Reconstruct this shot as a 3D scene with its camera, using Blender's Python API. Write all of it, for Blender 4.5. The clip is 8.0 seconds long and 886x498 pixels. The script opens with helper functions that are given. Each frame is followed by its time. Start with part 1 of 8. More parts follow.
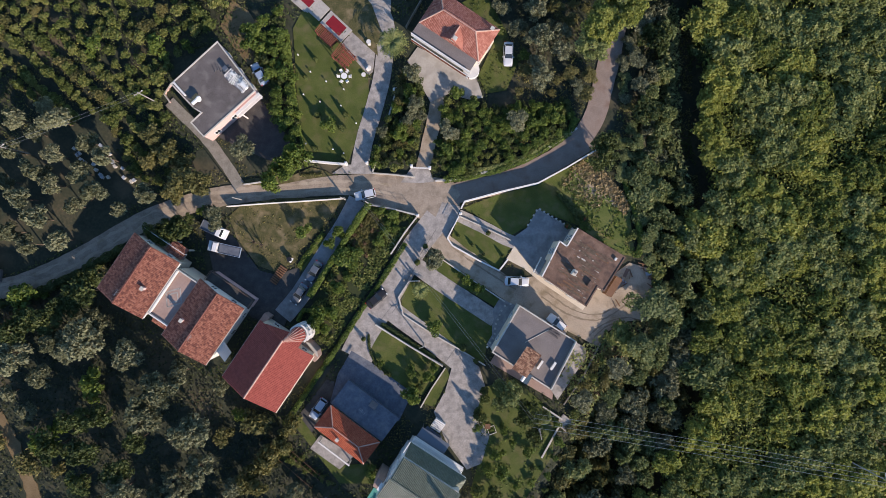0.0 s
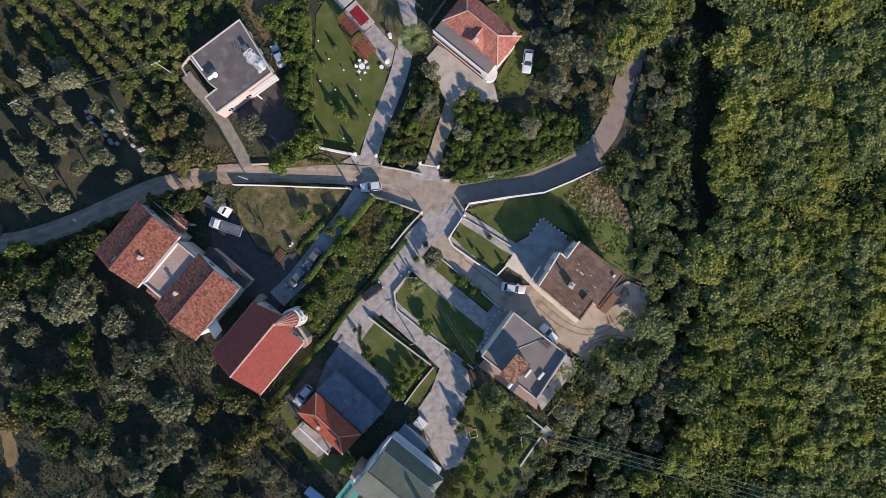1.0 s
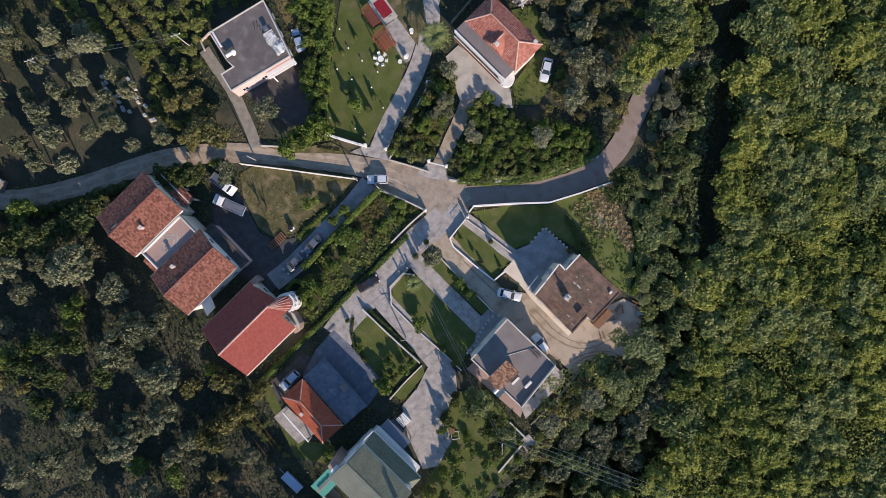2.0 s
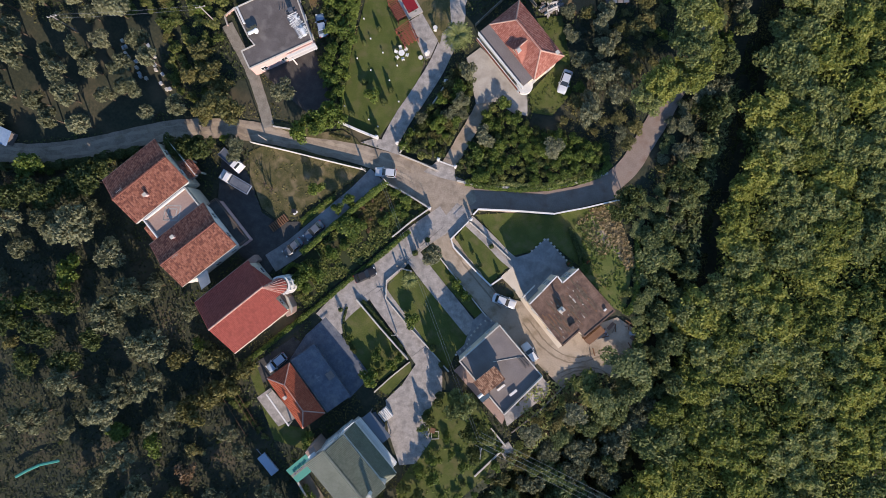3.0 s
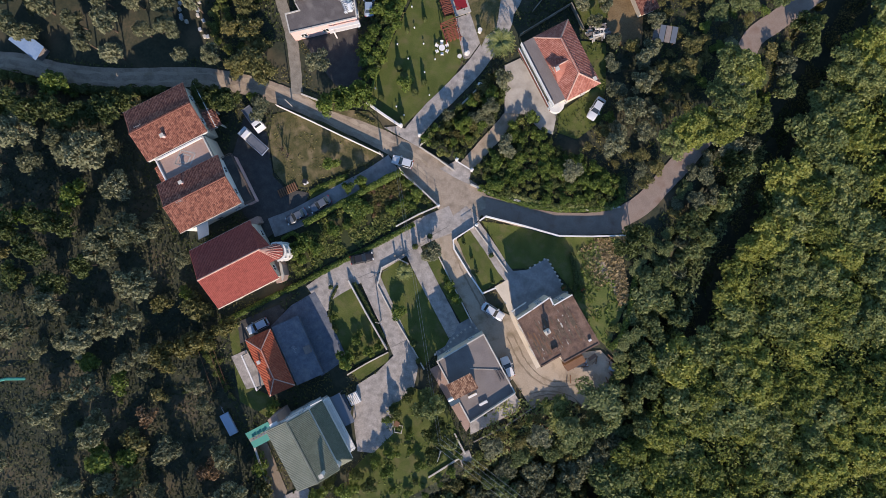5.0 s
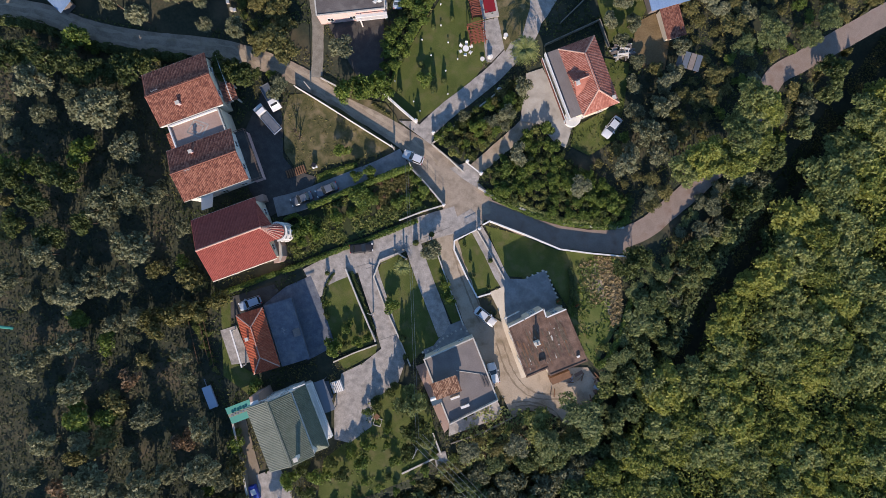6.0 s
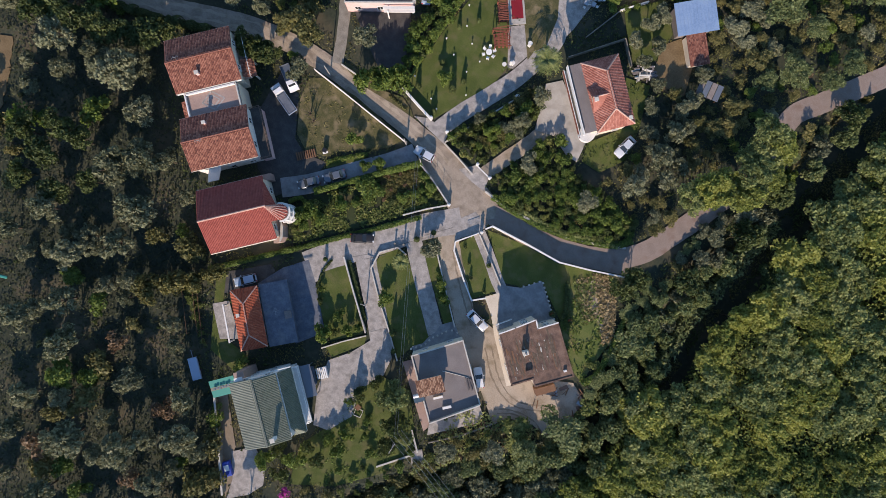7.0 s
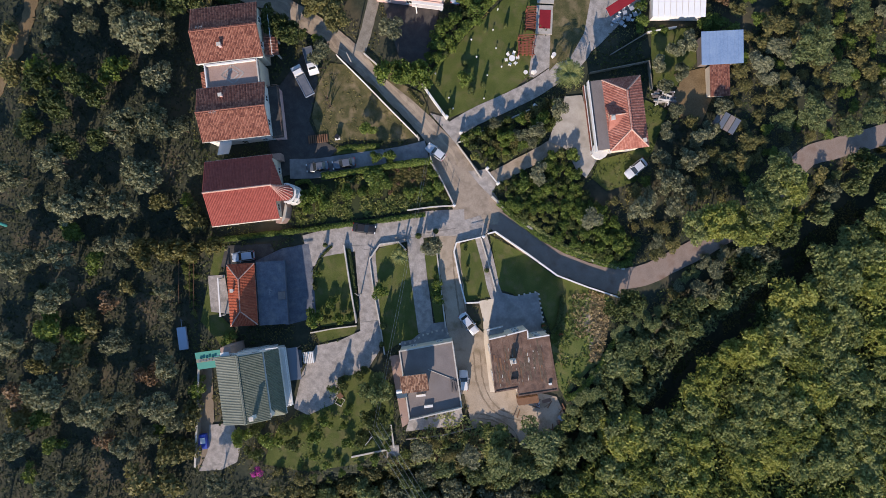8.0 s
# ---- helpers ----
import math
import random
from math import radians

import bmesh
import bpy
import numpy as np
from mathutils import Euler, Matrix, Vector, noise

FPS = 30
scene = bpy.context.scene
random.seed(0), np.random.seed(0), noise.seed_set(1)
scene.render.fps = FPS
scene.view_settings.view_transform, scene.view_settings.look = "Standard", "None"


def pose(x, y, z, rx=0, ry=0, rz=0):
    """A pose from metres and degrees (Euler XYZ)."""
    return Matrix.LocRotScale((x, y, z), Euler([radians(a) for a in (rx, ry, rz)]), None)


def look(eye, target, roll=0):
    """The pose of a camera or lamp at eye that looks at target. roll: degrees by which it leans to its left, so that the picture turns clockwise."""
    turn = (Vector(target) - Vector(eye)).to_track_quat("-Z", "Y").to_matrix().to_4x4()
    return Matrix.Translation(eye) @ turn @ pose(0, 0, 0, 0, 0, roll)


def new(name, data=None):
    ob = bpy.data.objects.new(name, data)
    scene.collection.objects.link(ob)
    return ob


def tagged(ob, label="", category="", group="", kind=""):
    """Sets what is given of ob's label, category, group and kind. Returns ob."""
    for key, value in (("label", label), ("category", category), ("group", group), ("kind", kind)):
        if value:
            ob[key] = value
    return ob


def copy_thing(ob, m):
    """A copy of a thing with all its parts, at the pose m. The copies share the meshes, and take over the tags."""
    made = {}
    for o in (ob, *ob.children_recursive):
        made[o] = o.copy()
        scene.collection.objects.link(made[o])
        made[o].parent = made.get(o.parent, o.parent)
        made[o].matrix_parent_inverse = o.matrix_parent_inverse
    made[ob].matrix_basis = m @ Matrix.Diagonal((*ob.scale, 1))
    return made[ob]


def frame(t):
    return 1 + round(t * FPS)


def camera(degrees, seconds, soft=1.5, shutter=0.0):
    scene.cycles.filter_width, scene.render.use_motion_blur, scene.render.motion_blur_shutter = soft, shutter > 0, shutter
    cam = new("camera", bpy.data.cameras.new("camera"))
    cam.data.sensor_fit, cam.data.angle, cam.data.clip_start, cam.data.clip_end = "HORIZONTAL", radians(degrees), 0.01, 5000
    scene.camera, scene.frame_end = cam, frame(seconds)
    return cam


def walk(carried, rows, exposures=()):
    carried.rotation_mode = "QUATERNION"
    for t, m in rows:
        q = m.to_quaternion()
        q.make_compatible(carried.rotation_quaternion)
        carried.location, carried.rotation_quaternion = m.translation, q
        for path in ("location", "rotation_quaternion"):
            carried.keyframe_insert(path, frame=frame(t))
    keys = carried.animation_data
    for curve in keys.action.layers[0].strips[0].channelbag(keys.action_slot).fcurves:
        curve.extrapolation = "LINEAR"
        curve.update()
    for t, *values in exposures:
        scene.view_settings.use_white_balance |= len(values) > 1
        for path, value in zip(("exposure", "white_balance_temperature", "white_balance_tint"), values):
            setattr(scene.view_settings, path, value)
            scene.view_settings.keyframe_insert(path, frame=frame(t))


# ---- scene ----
# ---------------------------------------------------------------- camera
cam = camera(73.0, 8.0, 0.5)
TURN = [(0.0, 0.0), (0.5, 2.43), (1.0, 5.76), (1.5, 8.47), (3.0, 17.6), (3.5, 20.2), (4.0, 23.05), (4.5, 26.0),
        (6.0, 35.9), (6.5, 39.35), (7.0, 42.55), (7.5, 45.75), (8.0, 49.26)]
EYE = 106.0
walk(cam, [(t, pose(0, 0, EYE, 0.11, 0.37, a)) for t, a in TURN])

# ---------------------------------------------------------------- light
SUN_FROM = Vector((0.605, -0.795, math.tan(radians(25)))).normalized()
world = bpy.data.worlds.new("sky")
scene.world = world
world.use_nodes = True
wn = world.node_tree.nodes
sky = wn.new("ShaderNodeTexSky")
sky.sky_type, sky.sun_disc = "NISHITA", False
sky.air_density, sky.dust_density, sky.ozone_density = 1.0, 0.0, 4.0
sky.sun_elevation, sky.sun_rotation = radians(25), math.atan2(0.605, -0.795)
world.node_tree.links.new(sky.outputs[0], wn["Background"].inputs[0])
wn["Background"].inputs[1].default_value = 0.15
sun = new("sun", bpy.data.lights.new("sun", "SUN"))
sun.data.energy, sun.data.angle, sun.data.color = 4.75, radians(0.5), (1.0, 0.815, 0.68)
sun.matrix_world = look(SUN_FROM * 300, (0, 0, 0))
scene.view_settings.exposure = 0.7


# ---------------------------------------------------------------- materials
def ramp_material(name, colours, scale=1.0, rough=0.9, bump=0.3, fine=12.0, metal=0.0, spots=None, per_object=0.0,
                  per_island=0.0, spec=0.3, stretch=(1, 1, 1), streak=None):
    """Colours blended by noise at a coarse and a fine scale (cycles per metre), with bump; spots: (colour, scale, amount)."""
    m = bpy.data.materials.new(name)
    m.use_nodes = True
    nt = m.node_tree
    n, link = nt.nodes, nt.links.new
    b = n["Principled BSDF"]
    b.inputs["Roughness"].default_value, b.inputs["Metallic"].default_value = rough, metal
    b.inputs["Specular IOR Level"].default_value = spec
    tc = n.new("ShaderNodeTexCoord")
    mp = n.new("ShaderNodeMapping")
    mp.inputs["Scale"].default_value = stretch
    link(tc.outputs["Object"], mp.inputs["Vector"])
    big, small = n.new("ShaderNodeTexNoise"), n.new("ShaderNodeTexNoise")
    big.inputs["Scale"].default_value, big.inputs["Detail"].default_value = scale, 5
    small.inputs["Scale"].default_value, small.inputs["Detail"].default_value = fine, 3
    link(mp.outputs[0], big.inputs["Vector"]), link(mp.outputs[0], small.inputs["Vector"])
    mix = n.new("ShaderNodeMath")
    mix.operation = "MULTIPLY_ADD"
    mix.inputs[1].default_value = 0.45
    link(small.outputs["Fac"], mix.inputs[0])
    half = n.new("ShaderNodeMath")
    half.operation = "MULTIPLY"
    half.inputs[1].default_value = 0.6
    link(big.outputs["Fac"], half.inputs[0]), link(half.outputs[0], mix.inputs[2])
    value = mix.outputs[0]
    for amount, node, socket in ((per_object, "ShaderNodeObjectInfo", "Random"), (per_island, "ShaderNodeNewGeometry", "Random Per Island")):
        if amount:
            info = n.new(node)
            add = n.new("ShaderNodeMath")
            add.operation = "MULTIPLY_ADD"
            add.inputs[1].default_value = amount
            link(info.outputs[socket], add.inputs[0])
            shift = n.new("ShaderNodeMath")
            shift.operation = "SUBTRACT"
            shift.inputs[1].default_value = amount / 2
            link(value, add.inputs[2]), link(add.outputs[0], shift.inputs[0])
            value = shift.outputs[0]
    ramp = n.new("ShaderNodeValToRGB")
    els = ramp.color_ramp.elements
    while len(els) < len(colours):
        els.new(0.5)
    for i, c in enumerate(colours):
        els[i].position = 0.32 + 0.4 * i / max(1, len(colours) - 1)
        els[i].color = (*c, 1)
    link(value, ramp.inputs[0])
    col = ramp.outputs[0]
    if spots:
        colour, sc, amount = spots
        sp = n.new("ShaderNodeTexNoise")
        sp.inputs["Scale"].default_value, sp.inputs["Detail"].default_value = sc, 6
        link(mp.outputs[0], sp.inputs["Vector"])
        cut = n.new("ShaderNodeValToRGB")
        cut.color_ramp.elements[0].position, cut.color_ramp.elements[1].position = 0.58 - amount * 0.3, 0.84 - amount * 0.3
        link(sp.outputs["Fac"], cut.inputs[0])
        over = n.new("ShaderNodeMixRGB")
        over.inputs[2].default_value = (*colour, 1)
        link(cut.outputs[0], over.inputs[0]), link(col, over.inputs[1])
        col = over.outputs[0]
    link(col, b.inputs["Base Color"])
    if bump:
        bp = n.new("ShaderNodeBump")
        bp.inputs["Strength"].default_value, bp.inputs["Distance"].default_value = bump, 0.05
        link(small.outputs["Fac"], bp.inputs["Height"]), link(bp.outputs[0], b.inputs["Normal"])
    return m


def leaf_material(name, colours, translucent=0.3, per_object=0.3, per_island=0.5):
    m = ramp_material(name, colours, scale=0.25, rough=0.6, bump=0, fine=3.0, per_object=per_object, per_island=per_island, spec=0.25)
    n, link = m.node_tree.nodes, m.node_tree.links.new
    tr, mix = n.new("ShaderNodeBsdfTranslucent"), n.new("ShaderNodeMixShader")
    base = n["Principled BSDF"]
    link(base.inputs["Base Color"].links[0].from_socket, tr.inputs["Color"])
    mix.inputs[0].default_value = translucent
    link(base.outputs[0], mix.inputs[1]), link(tr.outputs[0], mix.inputs[2])
    link(mix.outputs[0], n["Material Output"].inputs["Surface"])
    return m


def plain(name, colour, rough=0.5, metal=0.0, spec=0.5, coat=0.0):
    m = ramp_material(name, [[c * 0.9 for c in colour], colour], scale=0.8, rough=rough, bump=0, metal=metal, spec=spec)
    m.node_tree.nodes["Principled BSDF"].inputs["Coat Weight"].default_value = coat
    return m


M = {}
# kept dark and cool overall: the south-west grove's shade is put into it
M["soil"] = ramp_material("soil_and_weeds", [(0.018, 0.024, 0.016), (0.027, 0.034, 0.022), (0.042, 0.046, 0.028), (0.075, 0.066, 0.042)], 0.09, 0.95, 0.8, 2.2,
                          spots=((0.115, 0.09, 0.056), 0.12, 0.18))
M["garden_soil"] = ramp_material("dark_garden_soil", [(0.024, 0.031, 0.013), (0.034, 0.045, 0.016), (0.052, 0.055, 0.024)], 0.4, 0.95, 1.0, 6, spots=((0.075, 0.055, 0.034), 0.4, 0.3))
M["tar"] = ramp_material("reddish_worn_tarmac", [(0.165, 0.128, 0.106), (0.222, 0.176, 0.147), (0.285, 0.232, 0.198)], 0.4, 0.88, 0.4, 6, spots=((0.15, 0.098, 0.072), 0.4, 0.25))
M["stone"] = ramp_material("dull_field_stone", [(0.13, 0.118, 0.098), (0.2, 0.182, 0.15), (0.26, 0.24, 0.2)], 1.2, 0.95, 0.5, 6)
M["ridge_pale"] = ramp_material("mortared_ridge_tile", [(0.3, 0.17, 0.13), (0.4, 0.25, 0.2), (0.48, 0.34, 0.28)], 1.5, 0.9, 0.3, 8)
M["dirt"] = ramp_material("beaten_dirt", [(0.24, 0.192, 0.136), (0.32, 0.264, 0.2), (0.376, 0.32, 0.248)], 0.35, 0.95, 0.5, 5, spots=((0.16, 0.128, 0.08), 0.5, 0.2))
M["road"] = ramp_material("worn_road", [(0.18, 0.146, 0.11), (0.268, 0.22, 0.168), (0.345, 0.286, 0.226)], 0.45, 0.9, 0.5, 5, spots=((0.14, 0.112, 0.085), 0.5, 0.28))
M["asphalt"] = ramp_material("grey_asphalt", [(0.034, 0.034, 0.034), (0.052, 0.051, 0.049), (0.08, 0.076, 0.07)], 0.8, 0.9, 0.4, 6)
M["concrete"] = ramp_material("weathered_concrete", [(0.2, 0.182, 0.166), (0.288, 0.266, 0.244), (0.388, 0.358, 0.328)], 1.0, 0.85, 0.3, 5, spots=((0.16, 0.15, 0.136), 0.8, 0.32))
M["pale"] = ramp_material("pale_sandy_concrete", [(0.288, 0.268, 0.236), (0.36, 0.336, 0.3), (0.416, 0.392, 0.352)], 0.4, 0.85, 0.25, 4, spots=((0.248, 0.228, 0.2), 0.5, 0.3))
M["track"] = ramp_material("tyre_tracks", [(0.16, 0.128, 0.092), (0.224, 0.184, 0.136)], 0.6, 0.95, 0.5, 5)
M["paving"] = ramp_material("grey_paving", [(0.176, 0.176, 0.18), (0.232, 0.232, 0.232), (0.28, 0.28, 0.276)], 0.6, 0.8, 0.2, 3, spots=((0.152, 0.152, 0.152), 0.7, 0.4))
# dark and bluish: shade over the bungalow patio and deck is put into it
M["slab"] = ramp_material("blue_grey_slab", [(0.064, 0.076, 0.1), (0.09, 0.104, 0.132), (0.128, 0.144, 0.172)], 0.9, 0.8, 0.2, 4, spots=((0.165, 0.17, 0.178), 0.7, 0.22))
M["lawn"] = ramp_material("mown_lawn", [(0.038, 0.054, 0.01), (0.062, 0.08, 0.016), (0.098, 0.108, 0.03)], 0.35, 0.9, 1.0, 7, spots=((0.108, 0.098, 0.042), 0.5, 0.28))
M["rough"] = ramp_material("rough_dry_grass", [(0.038, 0.043, 0.015), (0.07, 0.067, 0.026), (0.13, 0.105, 0.052)], 0.6, 0.95, 1.0, 6, spots=((0.2, 0.156, 0.09), 0.5, 0.26))
M["slope"] = ramp_material("dry_slope_grass", [(0.056, 0.08, 0.018), (0.086, 0.11, 0.028), (0.14, 0.14, 0.05)], 0.5, 0.95, 1.0, 6, spots=((0.17, 0.14, 0.07), 0.25, 0.3))
M["bare"] = ramp_material("bare_earth", [(0.104, 0.072, 0.036), (0.152, 0.108, 0.056), (0.192, 0.144, 0.08)], 0.4, 0.95, 0.8, 4)
M["white"] = ramp_material("white_render", [(0.496, 0.48, 0.448), (0.592, 0.576, 0.544), (0.64, 0.624, 0.592)], 0.4, 0.8, 0.1, 6)
M["cream"] = ramp_material("cream_render", [(0.44, 0.376, 0.288), (0.528, 0.464, 0.368), (0.56, 0.504, 0.416)], 0.4, 0.85, 0.1, 6)
M["pink"] = ramp_material("pink_render", [(0.46, 0.3, 0.275), (0.54, 0.36, 0.33), (0.59, 0.42, 0.39)], 0.4, 0.85, 0.1, 6)
M["wallstone"] = ramp_material("low_wall_render", [(0.304, 0.28, 0.24), (0.416, 0.392, 0.344), (0.496, 0.472, 0.424)], 0.6, 0.9, 0.2, 5)
M["tile_old"] = ramp_material("old_clay_tile", [(0.094, 0.034, 0.025), (0.16, 0.06, 0.042), (0.222, 0.09, 0.06), (0.29, 0.135, 0.092)], 6.0, 0.85, 0.4, 14, per_object=0.03, per_island=0.38)
M["tile_red"] = ramp_material("red_clay_tile", [(0.188, 0.042, 0.032), (0.236, 0.054, 0.041), (0.28, 0.075, 0.056)], 2.0, 0.75, 0.2, 7, per_island=0.22)
M["tile_orange"] = ramp_material("orange_clay_tile", [(0.24, 0.054, 0.026), (0.312, 0.076, 0.036), (0.36, 0.104, 0.052)], 0.7, 0.75, 0.2, 5, per_island=0.3)
M["tile_rose"] = ramp_material("faded_red_tile", [(0.208, 0.072, 0.052), (0.272, 0.104, 0.076), (0.344, 0.16, 0.124)], 0.7, 0.8, 0.2, 5, per_island=0.35)
M["tile_brown"] = ramp_material("weathered_brown_tile", [(0.104, 0.052, 0.034), (0.184, 0.1, 0.064), (0.272, 0.168, 0.112)], 1.5, 0.9, 0.3, 6, per_island=0.7)
M["tile_green"] = ramp_material("grey_green_tile", [(0.082, 0.098, 0.07), (0.108, 0.124, 0.092), (0.136, 0.152, 0.116)], 0.6, 0.75, 0.2, 5, per_island=0.25)
M["sheet_green"] = ramp_material("pale_green_sheet", [(0.128, 0.138, 0.108), (0.156, 0.168, 0.132), (0.185, 0.195, 0.158)], 0.5, 0.65, 0.15, 5, per_island=0.15)
M["felt"] = ramp_material("grey_roof_felt", [(0.074, 0.064, 0.061), (0.102, 0.09, 0.086), (0.135, 0.12, 0.113)], 0.35, 0.9, 0.25, 5, spots=((0.176, 0.16, 0.148), 0.5, 0.25))
M["felt_grey"] = ramp_material("pale_grey_roof", [(0.122, 0.105, 0.1), (0.16, 0.14, 0.132), (0.205, 0.182, 0.17)], 0.4, 0.9, 0.2, 5, spots=((0.16, 0.144, 0.136), 0.5, 0.25))
M["brownroof"] = ramp_material("rusty_brown_roof", [(0.088, 0.052, 0.038), (0.14, 0.088, 0.064), (0.2, 0.134, 0.1)], 0.8, 0.9, 0.3, 6, spots=((0.06, 0.04, 0.034), 0.9, 0.4), stretch=(1, 1, 1))
M["terrace"] = ramp_material("pinkish_terrace", [(0.24, 0.165, 0.135), (0.29, 0.205, 0.17), (0.335, 0.248, 0.21)], 0.4, 0.8, 0.1, 5)
M["bark"] = ramp_material("bark", [(0.048, 0.036, 0.024), (0.096, 0.072, 0.052), (0.144, 0.116, 0.088)], 2, 0.95, 0.7, 9)
M["pole"] = ramp_material("pole_concrete", [(0.24, 0.224, 0.2), (0.32, 0.304, 0.28)], 1, 0.9, 0.2, 6)
M["wood"] = ramp_material("brown_wood", [(0.112, 0.06, 0.032), (0.176, 0.096, 0.056)], 1, 0.8, 0.3, 8)
M["redwood"] = ramp_material("red_stained_wood", [(0.128, 0.04, 0.024), (0.216, 0.068, 0.04)], 1, 0.75, 0.3, 8)
M["metal"] = plain("grey_metal", (0.28, 0.288, 0.296), 0.45, 0.8)
M["whitepaint"] = plain("white_paint", (0.686, 0.686, 0.669), 0.45)
M["hive"] = plain("grey_blue_hive_paint", (0.3, 0.33, 0.37), 0.6)
M["rust"] = plain("rusty_iron", (0.13, 0.085, 0.065), 0.8)
M["redcloth"] = ramp_material("red_carpet", [(0.15, 0.007, 0.014), (0.2, 0.011, 0.02)], 0.6, 0.9, 0.2, 6)
M["blue"] = ramp_material("blue_sheet", [(0.128, 0.2, 0.32), (0.168, 0.248, 0.384), (0.208, 0.288, 0.4)], 0.5, 0.5, 0.1, 4)
M["bluepaint"] = plain("blue_plastic", (0.024, 0.056, 0.336), 0.5)
M["teal"] = plain("teal_awning", (0.03, 0.2, 0.165), 0.6)
M["glass"] = plain("dark_glass", (0.02, 0.024, 0.028), 0.08, 0.0, 0.6)
M["rubber"] = plain("black_rubber", (0.02, 0.02, 0.02), 0.8)
M["lamp"] = plain("lamp_lens", (0.616, 0.616, 0.598), 0.15)
M["redlamp"] = plain("red_lamp_lens", (0.35, 0.02, 0.02), 0.2)
M["joint"] = plain("dark_joint", (0.128, 0.12, 0.108), 0.95)
M["flower"] = leaf_material("magenta_blossom", [(0.35, 0.03, 0.22), (0.5, 0.06, 0.34)])
M["paint_white"] = plain("white_car_paint", (0.66, 0.669, 0.678), 0.3, 0.0, 0.5, 0.6)
M["paint_silver"] = plain("silver_car_paint", (0.5, 0.525, 0.56), 0.35, 0.12, 0.5, 0.6)
M["paint_blue"] = plain("pale_blue_car_paint", (0.27, 0.34, 0.44), 0.35, 0.1, 0.5, 0.6)
M["paint_grey"] = plain("grey_car_paint", (0.128, 0.144, 0.168), 0.32, 0.4, 0.5, 0.6)
M["paint_black"] = plain("black_car_paint", (0.016, 0.016, 0.019), 0.5, 0.0, 0.3, 0.15)
M["leaf_wood"] = leaf_material("broadleaf_foliage", [(0.125, 0.155, 0.042), (0.21, 0.24, 0.055), (0.285, 0.312, 0.074), (0.35, 0.36, 0.096)], 0.5, 0.36, 0.34)
M["leaf_vine"] = leaf_material("grapevine_foliage", [(0.078, 0.104, 0.027), (0.124, 0.152, 0.039), (0.172, 0.198, 0.054), (0.222, 0.224, 0.074)], 0.35, 0.35, 0.5)
M["leaf_sage"] = leaf_material("sage_green_foliage", [(0.13, 0.162, 0.058), (0.196, 0.232, 0.08), (0.262, 0.294, 0.106), (0.325, 0.34, 0.13)], 0.45, 0.3, 0.4)
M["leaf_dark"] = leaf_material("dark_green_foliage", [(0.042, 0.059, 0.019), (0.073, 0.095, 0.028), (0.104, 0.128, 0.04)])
M["leaf_mid"] = leaf_material("dull_green_foliage", [(0.1, 0.13, 0.052), (0.152, 0.188, 0.073), (0.208, 0.244, 0.098), (0.258, 0.28, 0.122)], 0.45, 0.3, 0.45)
# darker than leaf_dark: shade on the grove floor is put into these leaves
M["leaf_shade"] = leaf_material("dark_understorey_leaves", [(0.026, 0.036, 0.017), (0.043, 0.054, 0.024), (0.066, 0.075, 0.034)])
M["leaf_olive"] = leaf_material("olive_foliage", [(0.082, 0.092, 0.05), (0.134, 0.145, 0.08), (0.188, 0.196, 0.112), (0.238, 0.242, 0.145)])
M["leaf_bright"] = leaf_material("bright_green_foliage", [(0.058, 0.092, 0.018), (0.1, 0.146, 0.028), (0.158, 0.204, 0.042)])
M["leaf_dry"] = leaf_material("yellowing_foliage", [(0.088, 0.09, 0.032), (0.142, 0.138, 0.047), (0.2, 0.178, 0.066)])
M["leaf_straw"] = leaf_material("straw_coloured_grass", [(0.24, 0.185, 0.095), (0.33, 0.26, 0.14), (0.42, 0.34, 0.2)], 0.3, 0.2, 0.5)
M["leaf_brown"] = leaf_material("brown_foliage", [(0.102, 0.068, 0.036), (0.162, 0.106, 0.058), (0.212, 0.145, 0.085)])


# ---------------------------------------------------------------- mesh helpers
def put(name, bm, material, parent=None, label="", smooth=False):
    me = bpy.data.meshes.new(name)
    bm.normal_update()
    bm.to_mesh(me)
    bm.free()
    me.materials.append(material)
    if smooth:
        me.shade_smooth()
    ob = new(name, me)
    ob.parent = parent
    return tagged(ob, label)


def part(name, bm, material, parent, label="", smooth=False):
    return put(name, bm, material, parent, label, smooth)


def soup(name, verts, faces, material, parent=None, label=""):
    me = bpy.data.meshes.new(name)
    me.from_pydata(verts, [], faces)
    me.materials.append(material)
    ob = new(name, me)
    ob.parent = parent
    return tagged(ob, label)


def thing(name, m, label, category, group="", kind=""):
    ob = new(name)
    ob.empty_display_size = 0.3
    ob.matrix_world = m
    return tagged(ob, label, category, group, kind)


def add_box(bm, sx, sy, sz, x=0, y=0, z=0, rz=0, bevel=0.0, m=None):
    """A box of that size that stands on z, centred on x, y."""
    r = bmesh.ops.create_cube(bm, size=1, matrix=(m or Matrix()) @ pose(x, y, z + sz / 2, 0, 0, rz) @ Matrix.Diagonal((sx, sy, sz, 1)))
    if bevel:
        edges = list({e for v in r["verts"] for e in v.link_edges})
        bmesh.ops.bevel(bm, geom=edges, offset=bevel, segments=1, affect="EDGES")
    return bm


def box(*a, **k):
    return add_box(bmesh.new(), *a, **k)


